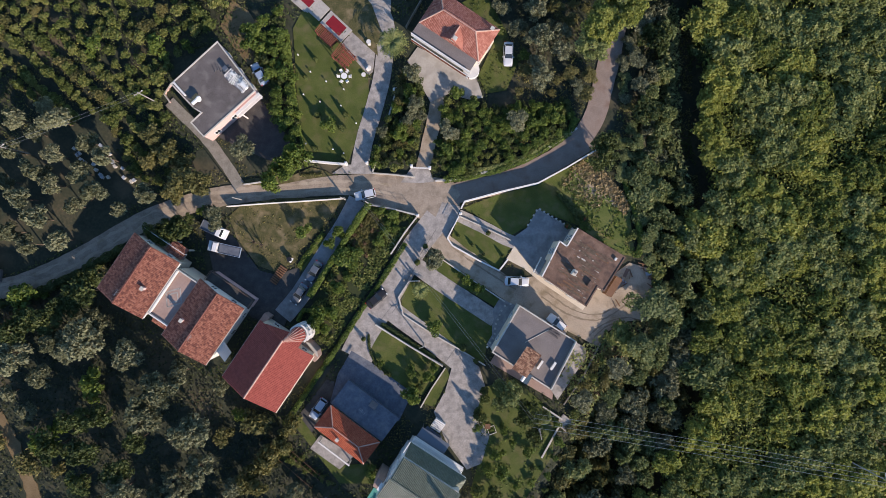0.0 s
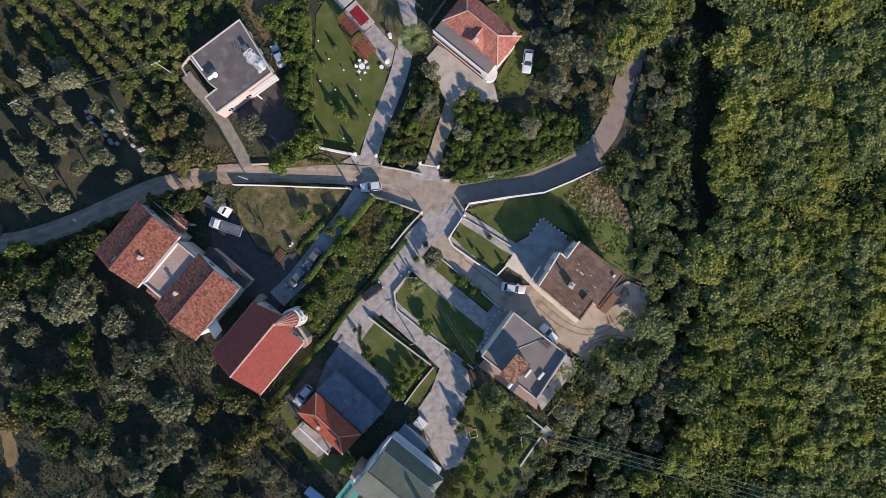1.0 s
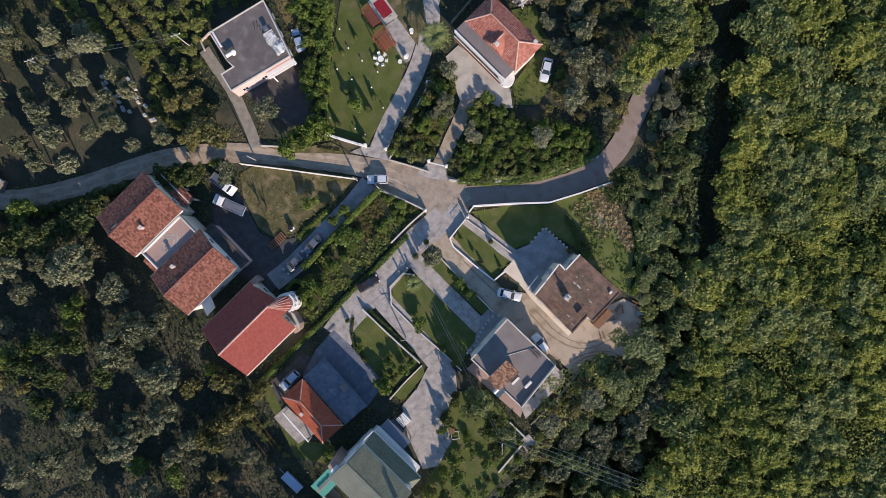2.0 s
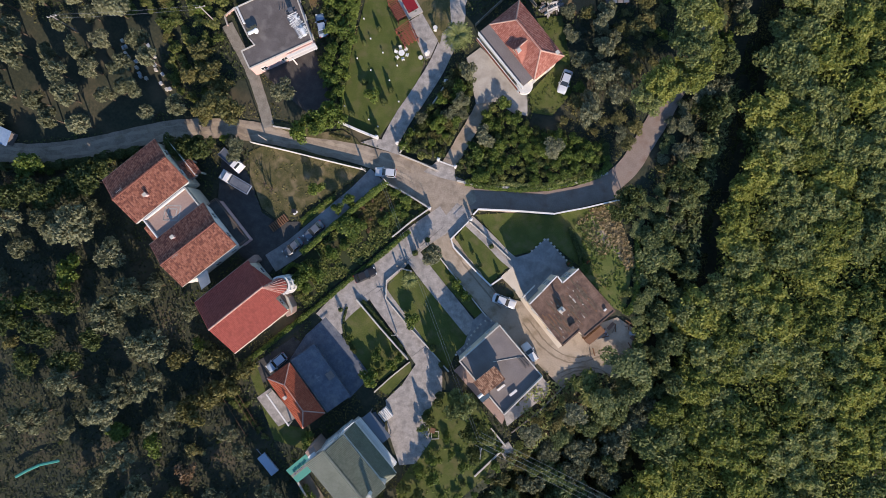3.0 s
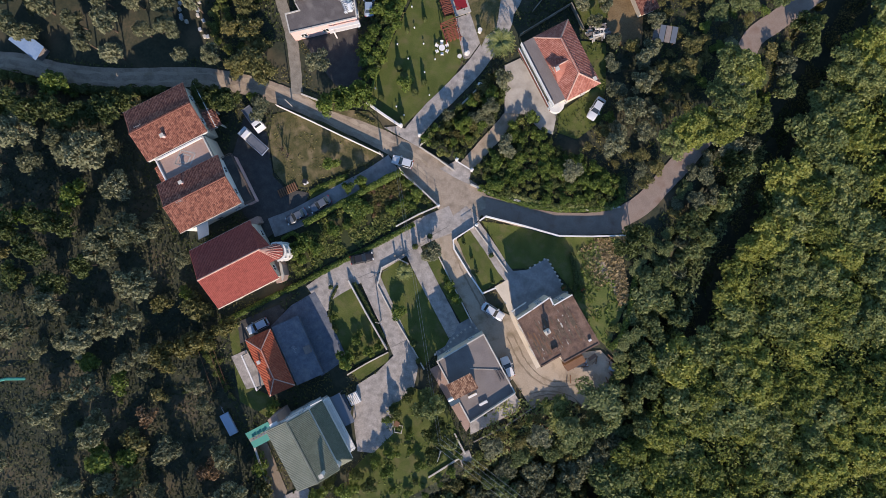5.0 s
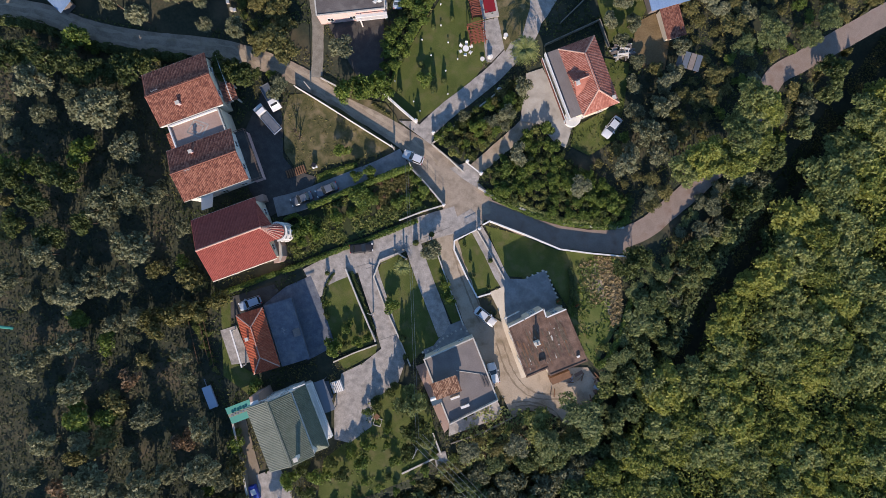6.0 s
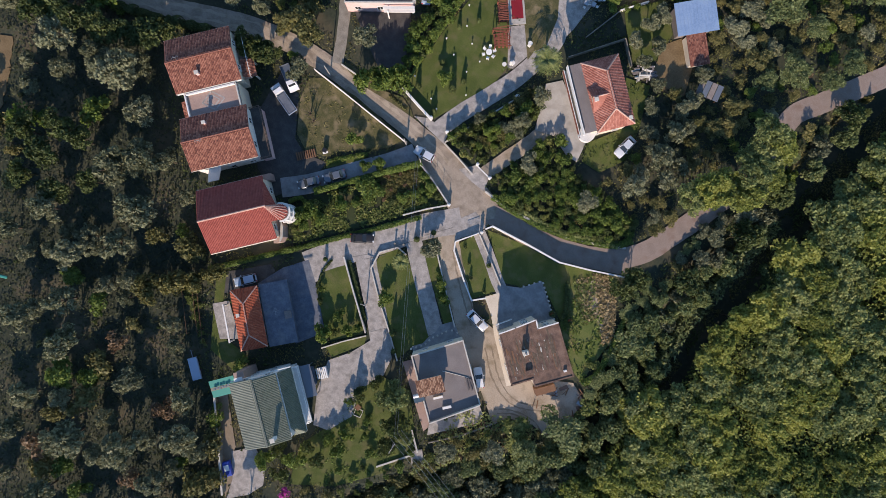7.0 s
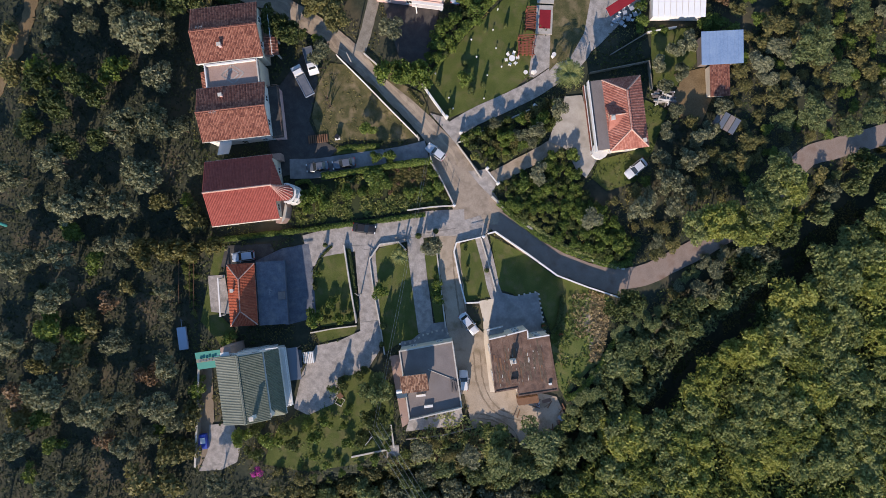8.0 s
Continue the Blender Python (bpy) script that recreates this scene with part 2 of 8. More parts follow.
def add_tube(bm, a, b, r0, r1=None, n=6):
    a, b = Vector(a), Vector(b)
    d = b - a
    m = Matrix.Translation((a + b) / 2) @ d.to_track_quat("Z", "Y").to_matrix().to_4x4()
    bmesh.ops.create_cone(bm, cap_ends=True, segments=n, radius1=r0, radius2=r0 if r1 is None else r1, depth=d.length, matrix=m)
    return bm


def tube(*a, **k):
    return add_tube(bmesh.new(), *a, **k)


def add_prism(bm, pts, z0, z1):
    """An upright solid over a plan outline."""
    area = sum(a[0] * b[1] - b[0] * a[1] for a, b in zip(pts, pts[1:] + pts[:1]))
    pts = pts if area > 0 else pts[::-1]
    lo = [bm.verts.new((x, y, z0)) for x, y in pts]
    hi = [bm.verts.new((x, y, z1)) for x, y in pts]
    top = bm.faces.new(hi)
    bm.faces.new(lo[::-1])
    for i in range(len(pts)):
        j = (i + 1) % len(pts)
        bm.faces.new((lo[i], lo[j], hi[j], hi[i]))
    if len(pts) > 4:
        top.normal_update()
        bmesh.ops.triangulate(bm, faces=[top])
    return bm


def prism(pts, z0, z1):
    return add_prism(bmesh.new(), list(pts), z0, z1)


def smooth_line(pts, step=1.0):
    """A gentle curve through plan points, as points about a step apart."""
    p = [Vector(q) for q in pts]
    p = [p[0] * 2 - p[1]] + p + [p[-1] * 2 - p[-2]]
    out = []
    for i in range(1, len(p) - 2):
        n = max(1, int((p[i + 1] - p[i]).length / step))
        for k in range(n):
            t = k / n
            out.append(0.5 * (2 * p[i] + (p[i + 1] - p[i - 1]) * t + (2 * p[i - 1] - 5 * p[i] + 4 * p[i + 1] - p[i + 2]) * t * t
                              + (3 * p[i] - p[i - 1] - 3 * p[i + 1] + p[i + 2]) * t ** 3))
    return out + [p[-2]]


def sides(line):
    out = []
    for i, q in enumerate(line):
        d = (line[min(i + 1, len(line) - 1)] - line[max(i - 1, 0)]).normalized()
        out.append(Vector((-d.y, d.x)))
    return out


def strip(line, width, z0, z1, ragged=0.0, seed=1):
    """A slab along a plan line, with slightly ragged edges."""
    rnd = random.Random(seed)
    bm = bmesh.new()
    rows = []
    for q, s in zip(line, sides(line)):
        a, b = q + s * (width / 2 + rnd.uniform(-ragged, ragged)), q - s * (width / 2 + rnd.uniform(-ragged, ragged))
        rows.append([bm.verts.new((*v, z)) for v, z in ((a, z1), (b, z1), (b, z0), (a, z0))])
    for r, s in zip(rows, rows[1:]):
        for i in range(4):
            j = (i + 1) % 4
            bm.faces.new((r[j], r[i], s[i], s[j]))
    bm.faces.new(rows[0]), bm.faces.new(rows[-1][::-1])
    bmesh.ops.recalc_face_normals(bm, faces=bm.faces)
    return bm


def inside(x, y, poly):
    hit = False
    for (ax, ay), (bx, by) in zip(poly, poly[1:] + poly[:1]):
        if (ay > y) != (by > y) and x < (bx - ax) * (y - ay) / (by - ay) + ax:
            hit = not hit
    return hit


def near_line(x, y, line, d):
    p = Vector((x, y))
    return any((p - q).length < d for q in line)


def turned(cx, cy, angle, sx, sy, dx=0.0, dy=0.0):
    """The plan corners of a turned rectangle, its centre shifted by dx, dy in its own axes."""
    c, s = math.cos(radians(angle)), math.sin(radians(angle))
    return [(cx + (dx + u * sx / 2) * c - (dy + v * sy / 2) * s, cy + (dx + u * sx / 2) * s + (dy + v * sy / 2) * c)
            for u, v in ((-1, -1), (1, -1), (1, 1), (-1, 1))]
# ---------------------------------------------------------------- ground
BRINK = [(33.5, 130), (33.5, 60), (33.5, 45), (33, 25), (31.5, 14), (32.5, 7), (35.5, -1), (37, -6), (35.5, -13), (32, -19), (27, -25), (21, -33), (15, -45), (8, -62), (0, -130), (130, -130), (130, 130)]


def fall(x, y):
    """How far the ground has dropped past the brink of the wooded ravine."""
    if not inside(x, y, BRINK):
        return 0.0
    p = Vector((x, y))
    d = 99.0
    for a, b in zip(BRINK[:14], BRINK[1:15]):
        a, b = Vector(a), Vector(b)
        t = min(1, max(0, (p - a).dot(b - a) / (b - a).length_squared))
        d = min(d, (p - a - (b - a) * t).length)
    t = min(1.0, d / 5.0)
    return 6.0 * t * t * (3 - 2 * t)


def ground_sheet():
    """One sheet, gently uneven, falling into the wooded ravine in the east, and flat out to the horizon."""
    near, step = 120, 2.5
    xs = [-4000, -1500, -600, -250] + [-near + i * step for i in range(int(2 * near / step) + 1)] + [250, 600, 1500, 4000]
    verts, faces = [], []
    for y in xs:
        for x in xs:
            verts.append((x, y, -0.05 - 0.16 * (0.5 + 0.5 * noise.noise((x * 0.11, y * 0.11, 0.3))) - fall(x, y) if max(abs(x), abs(y)) <= near else -0.1))
    n = len(xs)
    for j in range(n - 1):
        for i in range(n - 1):
            a = j * n + i
            faces.append((a, a + 1, a + n + 1, a + n))
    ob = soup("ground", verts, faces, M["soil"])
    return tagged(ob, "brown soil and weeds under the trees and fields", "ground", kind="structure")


ground_sheet()
PAVED = []      # plan outlines kept free of trees and weeds
LINES = []      # road and lane centre lines, with half widths


def flat(name, pts, material, top, label, category, thick=0.12, block=True):
    ob = put(name, prism(pts, top - thick, top), M[material])
    if block:
        PAVED.append(list(pts))
    return tagged(ob, label, category, kind="structure")


def lane(name, pts, width, material, top, label, category="road", ragged=0.06):
    line = smooth_line(pts)
    LINES.append((line, width / 2))
    return tagged(put(name, strip(line, width, top - 0.14, top, ragged), M[material]), label, category, kind="structure")


lane("road_west", [(-95.4, -15.7), (-84.3, -8.6), (-74.5, -5.6), (-65.4, -1.4), (-53.9, 5.1), (-45.4, 8.3), (-37.3, 10.0), (-28.8, 10.8), (-20.2, 11.5), (-13.1, 11.2), (-4.9, 9.9), (-0.6, 10.1)], 3.5, "road", 0.03,
     "worn pale road with wheel tracks between garden walls")
lane("road_east", [(-2.2, 9.3), (2.7, 10.3), (9.7, 11.9), (17.1, 14.9), (22.9, 18.9), (26.1, 23.6), (27.5, 28.8), (28.8, 34.1), (30.1, 40.6), (32.0, 48.1), (29.0, 57.8), (31.2, 63.8), (35.0, 72.0), (40.7, 84.4)], 3.7, "tar", 0.034,
     "grey tarred road curving past the gardens")
flat("road_junction", [(-10.1, 13.1), (-4.9, 13.3), (0.9, 12.5), (2.4, 9.8), (0.4, 7.1), (-0.1, 2.8), (-2.1, 1.8), (-5.1, 3.8), (-4.6, 6.5), (-9.1, 8.5)], "road", 0.05, "worn dusty road junction between gates", "road")
lane("track_west", [(-83.5, -24.8), (-78.6, -31.8), (-75.2, -38.9), (-72.8, -45.9)], 2.3, "bare", 0.02, "bare brown earth track at the edge of the grove", "track", 0.25)
lane("lane_gardens", [(-1.7, 5.6), (-5.8, 0.3), (-8.8, -5.1), (-11.8, -10.2), (-14.9, -15.3), (-16.6, -18.7)], 4.6, "concrete", 0.06, "pale concrete lane beside a long hedge", "lane", 0.02)
lane("lane_court", [(-11.3, -9.4), (-7.7, -12.3), (-3.1, -15.6), (1.5, -19.2), (4.1, -21.1)], 3.6, "concrete", 0.065, "pale concrete lane between lawns", "lane", 0.02)
flat("court_paving", [(0.9, -20.7), (1.8, -18.2), (5.7, -20.6), (6.9, -24.5), (5.2, -28.4), (7.5, -33.0), (6.1, -37.7), (3.5, -38.8), (-0.3, -33.6), (-2.3, -28.6), (-0.3, -24.9)], "concrete", 0.07, "pale concrete forecourt with tree shadows", "paving")
lane("path_house", [(-5.8, -2.5), (-1.2, -5.8), (3.7, -9.0), (8.6, -12.2)], 2.9, "concrete", 0.066, "concrete path leading to the grey flat-roofed house", "path", 0.02)
lane("lane_dirt", [(-3.1, 5.0), (-0.6, 1.1), (3.8, -2.3), (9.6, -6.1), (16.2, -10.7), (21.6, -13.6)], 3.9, "dirt", 0.04, "dusty unpaved lane", "lane", 0.12)
flat("dirt_yard", [(16.1, -4.6), (19.8, -6.7), (24.8, -6.7), (28.9, -4.7), (32.3, -2.2), (35.7, -3.2), (36.4, -7.1), (35.0, -12.5), (32.0, -12.5), (28.2, -14.5), (26.7, -17.1), (21.5, -14.4), (14.2, -8.8), (13.4, -4.8)], "dirt", 0.045, "sunlit yard of beaten dirt with tyre marks", "yard")
lane("path_gate", [(2.0, 6.2), (6.2, 4.2), (10.3, 2.0), (13.4, 0.8)], 2.2, "concrete", 0.062, "concrete garden path from the gate", "path", 0.02)
flat("patio_blue", [(11.2, 1.9), (14.1, 3.9), (16.1, 7.3), (22.6, 3.6), (21.2, 0.7), (16.7, -4.8), (13.9, -1.8)], "paving", 0.072, "grey paved patio in front of the brown-roofed house", "patio")
flat("apron_house", [(10.5, -1.6), (11.9, 0.7), (14.5, -2.6), (24.5, -9.9), (24.0, -10.6), (16.7, -5.7), (13.4, -3.1)], "cream", 0.076, "cream concrete strip beside the brown-roofed house", "paving")
lane("driveway_church", [(-15.7, 8.9), (-17.9, 4.7), (-20.7, 0.3), (-23.4, -3.9), (-26.0, -7.9), (-29.1, -11.7)], 3.5, "paving", 0.055, "grey concrete driveway in shade", "driveway", 0.03)
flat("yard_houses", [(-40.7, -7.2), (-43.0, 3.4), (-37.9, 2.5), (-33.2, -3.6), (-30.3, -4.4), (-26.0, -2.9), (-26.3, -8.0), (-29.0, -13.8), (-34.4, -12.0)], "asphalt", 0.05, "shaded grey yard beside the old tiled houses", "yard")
lane("driveway_north", [(-15.5, 14.5), (-14.6, 19.4), (-12.7, 25.9), (-11.3, 32.1), (-11.0, 40.6), (-15.0, 45.8), (-17.5, 50.6)], 3.1, "concrete", 0.058, "pale concrete driveway dappled with tree shade", "driveway", 0.03)
lane("driveway_villa", [(-4.4, 13.8), (-3.2, 19.0), (-2.0, 24.4), (-1.3, 28.7)], 2.5, "dirt", 0.05, "sandy driveway between two gardens", "driveway", 0.05)
flat("road_verge", [(-39.7, 10.2), (-35.7, 11.3), (-30.0, 12.1), (-23.1, 12.9), (-16.6, 13.4), (-12.1, 13.6), (-11.7, 11.3), (-16.5, 10.7), (-23.9, 9.9), (-32.3, 8.9), (-37.9, 8.1)], "road", 0.026, "worn tan verge of the road", "road")
flat("gate_apron", [(-8.1, 12.0), (-6.2, 14.8), (-3.2, 14.5), (-2.2, 12.1), (-4.8, 11.9)], "concrete", 0.064, "pale concrete apron in front of a gate", "paving")
flat("junction_ground", [(-18.9, 10.9), (-13.0, 13.8), (-5.5, 13.4), (-2.1, 12.4), (1.6, 11.7), (2.4, 7.7), (-1.4, 3.9), (-4.8, 5.6), (-9.5, 6.8), (-13.3, 7.6), (-15.8, 9.3)], "road", 0.02, "worn dusty ground of the road junction", "road")
# dark slab: part terrace, part the house's shadow put into its colour
flat("side_porch", [(-6.0, -33.3), (-3.4, -31.1), (-1.0, -32.9), (-0.4, -35.0), (-1.6, -36.4)], "slab", 0.09, "paved strip beside the green-roofed house, dark with the house's painted shadow", "porch")
flat("road_edge", [(2.5, 8.4), (2.7, 9.9), (9.4, 12.5), (16.8, 15.4), (22.4, 18.8), (24.1, 21.0), (26.0, 17.9), (20.8, 14.7), (15.8, 11.9), (9.3, 10.4), (3.2, 8.7)], "tar", 0.022, "worn road edge under the garden wall", "road")
flat("gate_apron_south", [(-2.3, 5.1), (-0.8, 8.5), (2.4, 7.7), (2.0, 6.1), (-0.1, 2.3)], "concrete", 0.071, "concrete apron inside the garden gate", "paving")
flat("gate_apron_north", [(-20.3, 13.6), (-18.1, 15.1), (-13.7, 15.4), (-13.2, 13.5)], "concrete", 0.064, "pale concrete apron in front of a white gate", "paving")
flat("villa_court", [(-7.0, 33.5), (-5.2, 36.0), (3.1, 31.9), (5.2, 30.7), (6.4, 27.0), (4.2, 26.6), (0.3, 27.7), (-2.9, 26.2)], "pale", 0.06, "pale concrete court in front of the red-roofed villa", "court")
lane("driveway_white_house", [(-36.7, 11.3), (-39.7, 15.9), (-43.2, 20.4), (-46.8, 23.9), (-49.3, 26.4)], 2.0, "stone", 0.045, "narrow worn drive beside the white house", "driveway", 0.05)
# dark asphalt stands in for the shade lying over this yard
flat("yard_white_house", [(-41.2, 20.4), (-33.7, 27.4), (-31.2, 24.4), (-27.1, 18.3), (-31.2, 15.8), (-36.2, 17.9)], "asphalt", 0.04, "yard behind the white house, its shade put into a dark surface", "yard")
flat("bare_strip", [(-40.2, 39.9), (-38.2, 44.5), (-35.2, 42.4), (-32.7, 38.4), (-31.7, 33.4), (-35.2, 32.9), (-38.2, 36.4)], "bare", 0.02, "bare brown earth beside the white house", "earth", block=False)
flat("lane_end", [(-16.9, -18.2), (-15.6, -12.1), (-13.4, -12.8), (-13.8, -16.4), (-12.9, -19.1), (-13.4, -20.0)], "concrete", 0.0645, "pale concrete end of the lane beside the patio", "lane")
flat("patio_bungalow", [(-20.7, -27.0), (-19.3, -21.9), (-16.9, -17.8), (-13.5, -19.8), (-6.1, -25.3), (-8.5, -30.3)], "slab", 0.068, "smooth grey concrete patio beside the bungalow", "patio")
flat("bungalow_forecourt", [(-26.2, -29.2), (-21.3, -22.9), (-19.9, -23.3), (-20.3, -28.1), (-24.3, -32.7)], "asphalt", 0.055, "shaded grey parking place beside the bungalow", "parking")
flat("bungalow_porch", [(-24.2, -35.1), (-22.4, -32.7), (-16.4, -36.4), (-19.0, -38.8)], "concrete", 0.12, "pale concrete porch slab of the bungalow", "porch")
flat("terrace_grey_house", [(18.2, -24.4), (20.9, -20.8), (20.3, -20.0), (22.8, -16.3), (24.5, -17.2), (24.5, -19.0), (19.5, -26.4)], "concrete", 0.3, "pale concrete terrace behind the grey house", "terrace", 0.35)
flat("porch_grey_house", [(7.0, -16.7), (8.0, -15.0), (8.0, -13.4), (8.3, -12.2), (8.1, -10.5), (9.4, -8.4), (12.8, -10.1), (8.4, -17.8)], "paving", 0.14, "grey paved porch with a stepped edge", "porch")
flat("side_grey_house", [(7.6, -19.9), (8.6, -18.3), (18.8, -25.0), (18.6, -26.4)], "terrace", 0.1, "narrow pinkish paved strip beside the grey house", "paving")
flat("yard_green_house", [(-4.0, -52.1), (-1.5, -48.6), (2.5, -50.4), (4.2, -52.7), (3.4, -55.7), (1.0, -58.9), (-0.6, -55.5)], "concrete", 0.06, "concrete yard behind the green-roofed house", "yard")
flat("drive_brown", [(-12.6, -46.7), (-11.4, -45.1), (-4.0, -51.0), (-3.5, -52.7), (-0.6, -55.5), (0.7, -58.9)], "track", 0.05, "brown paved strip along the boundary wall", "paving")

flat("yard_sheds", [(5.4, 48.3), (3.6, 52.4), (5.5, 56.1), (10.0, 53.4), (12.5, 48.4), (9.1, 46.5)], "bare", 0.02, "bare brown ground between the sheds", "yard")
flat("plaza_restaurant", [(-12.9, 43.4), (-18.9, 50.5), (-11.1, 59.5), (-10.4, 49.7), (-9.9, 44.1), (-10.1, 40.0)], "concrete", 0.052, "pale paved court in front of the restaurant", "court")
# lawns
LAWNS = []


def lawn(name, pts, material):
    LAWNS.append((name, pts))
    flat(name, pts, material, 0.0075 + 0.0045 * len(LAWNS), {"lawn": "mown green lawn", "garden_soil": "dark kitchen garden ground with weeds"}.get(material, "rough dry grass with bare patches"), "lawn", 0.14)


lawn("lawn_north", [(-25.0, 15.8), (-26.6, 27.5), (-27.3, 39.4), (-24.9, 43.9), (-17.8, 36.2), (-14.2, 32.6), (-13.8, 28.1), (-15.9, 19.9), (-17.6, 15.4)], "lawn")
lawn("lawn_gate", [(0.5, 1.5), (1.9, 5.5), (11.5, 0.8), (9.1, -3.4)], "lawn")
lawn("lawn_house", [(2.9, 7.5), (9.5, 10.0), (16.0, 11.5), (22.6, 15.4), (24.4, 8.9), (23.1, 4.4), (16.2, 7.1), (14.0, 4.1), (11.4, 2.6)], "lawn")
lawn("lawn_slope", [(20.4, 10.3), (22.5, 15.2), (26.1, 16.4), (32.2, 7.1), (33.3, -1.2), (30.9, -0.7), (23.6, 3.8)], "slope")
lawn("lawn_grey_house", [(-7.5, -10.9), (-8.3, -7.9), (-6.6, -5.3), (-4.7, -5.5), (8.4, -12.5), (8.2, -14.8), (6.9, -17.7), (6.5, -20.4), (2.3, -17.5), (-3.3, -14.1)], "lawn")
lawn("lawn_strip", [(-2.3, -3.5), (-0.8, -1.4), (10.1, -9.0), (9.3, -10.5)], "lawn")
lawn("lawn_bungalow", [(-14.2, -15.5), (-12.3, -13.3), (-1.7, -19.6), (-1.0, -21.1), (-4.3, -25.7), (-6.3, -25.0), (-10.5, -22.1), (-13.1, -19.4)], "lawn")
lawn("lawn_edge", [(-4.4, -27.2), (-0.2, -20.7), (0.5, -22.2), (-2.2, -27.7)], "lawn")
lawn("lawn_orchard", [(4.4, -28.7), (6.7, -24.2), (12.1, -22.7), (19.2, -29.2), (18.7, -36.2), (13.7, -44.2), (7.4, -49.5), (4.1, -42.8), (6.1, -35.6)], "lawn")
lawn("lawn_truck", [(-38.7, 6.0), (-36.4, 8.0), (-30.2, 9.2), (-18.9, 9.4), (-19.9, 6.3), (-25.8, 0.0), (-26.9, -2.2), (-30.5, -3.9), (-33.6, -2.7), (-37.3, 2.2)], "rough")
lawn("lawn_villa", [(2.5, 43.8), (6.8, 45.7), (10.5, 38.8), (12.6, 33.2), (10.6, 28.3), (7.0, 27.7), (5.5, 30.8), (9.3, 38.8)], "lawn")
lawn("lawn_driveway", [(-36.4, 11.8), (-35.2, 12.6), (-31.5, 13.1), (-27.7, 13.1), (-24.0, 14.7), (-21.4, 14.0), (-20.1, 13.2), (-24.6, 12.6), (-31.3, 11.3)], "rough")
lawn("lawn_bungalow_side", [(-27.2, -30.8), (-26.1, -29.4), (-23.5, -32.9), (-19.9, -38.3), (-14.0, -37.7), (-12.3, -41.3), (-19.0, -41.3)], "lawn")
lawn("lawn_kitchen_garden", [(-24.8, -13.8), (-23.6, -8.9), (-13.5, 7.6), (-5.6, 6.0), (-13.2, -6.1), (-20.7, -17.4)], "garden_soil")
lawn("lawn_walk_strip", [(-12.2, 34.4), (-12.4, 36.3), (-11.4, 38.4), (-13.3, 43.5), (-17.0, 48.1), (-19.7, 49.6), (-23.6, 45.1), (-17.1, 38.9)], "rough")
lawn("lawn_behind_villa", [(-5.3, 52.2), (-3.2, 56.1), (-1.5, 58.7), (3.6, 55.1), (4.5, 50.0), (3.8, 46.5), (1.7, 46.8), (-1.8, 49.2)], "lawn")
lawn("lawn_parking", [(-26.6, -2.8), (-22.5, 2.5), (-21.6, 2.1), (-25.6, -3.8)], "lawn")

flat("straw_patch", [(22.0, 13.9), (23.8, 15.2), (27.4, 13.6), (30.5, 9.9), (32.2, 7.0), (31.2, 6.4), (28.6, 8.6), (25.0, 9.6)], "dirt", 0.036, "bare tan ground under dry straw on the slope", "earth", 0.04)


# tyre tracks in the yard
def tracks():
    for k, pts in enumerate(([(16.7, -8.2), (21.6, -11.4), (27.0, -12.3), (32.2, -9.3)], [(17.4, -7.3), (22.3, -10.5), (27.1, -11.3), (31.8, -8.4)],
                             [(25.1, -15.1), (27.0, -13.5), (29.5, -12.3), (32.1, -11.9), (34.3, -12.5)], [(26.0, -15.3), (28.0, -13.6), (30.4, -12.8), (33.0, -13.0)], [(0.7, 0.7), (5.8, -3.0), (12.2, -7.0)], [(2.3, 0.9), (7.3, -2.6), (13.6, -6.4)])):
        tagged(put("tyre_track", strip(smooth_line(pts, 0.5), 0.24, 0.03, 0.052 + 0.001 * k, 0.09, k), M["track"]), "dark tyre track pressed into the dirt", "track", kind="structure")



def wheel_ruts():
    """Paler worn wheel tracks along the two arms of the road."""
    for (line, half), top, last in ((LINES[0], 0.036, -8), (LINES[1], 0.0385, -1)):
        for k, off in enumerate((-0.75, 0.75)):
            pts = [q + s * off for q, s in zip(line, sides(line))][:last]
            tagged(put("wheel_rut", strip(pts, 0.5, 0.02, top, 0.22, 40 + k), M["tar" if line is LINES[1][0] else "dirt"]), "paler worn wheel track along the road", "track", kind="structure")


tracks()
wheel_ruts()


# joints across the concrete lanes
def joints():
    for a, b in (((-9.7, -11.1), (-7.4, -7.9)), ((-11.7, -12.4), (-9.6, -9.7)), ((-7.3, -5.7), (-4.5, -1.3)), ((-1.9, 3.7), (-4.7, -0.8)), ((-0.2, -19.8), (1.6, -17.2))):
        a, b = Vector(a), Vector(b)
        d = b - a
        ob = put("paving_joint", box(d.length, 0.07, 0.012, *((a + b) / 2), 0.064, math.degrees(math.atan2(d.y, d.x))), M["joint"])
        tagged(ob, "dark joint between concrete slabs", "joint", kind="structure")


joints()


# ---------------------------------------------------------------- walls, hedges
def wall(pts, height, material, label, thick=0.18, coping=True, name="garden_wall"):
    """A low wall along a plan line, with a coping that stands slightly proud."""
    ob = thing(name, Matrix(), label, "wall", kind="structure")
    line = [Vector(p) for p in pts]
    for i, (a, b) in enumerate(zip(line, line[1:])):
        d = b - a
        ang = math.degrees(math.atan2(d.y, d.x))
        mid = (a + b) / 2
        ext = thick if 0 < i else 0
        part("wall_panel", box(d.length - 0.002, thick, height + 0.1, *mid, -0.1, ang), M[material], ob)
        if coping:
            part("coping", box(d.length + ext + 0.06, thick + 0.06, 0.07, *mid, height + 0.002 * (i % 2), ang, 0.015), M["wallstone" if material != "white" else "white"], ob, "pale coping")
    return ob


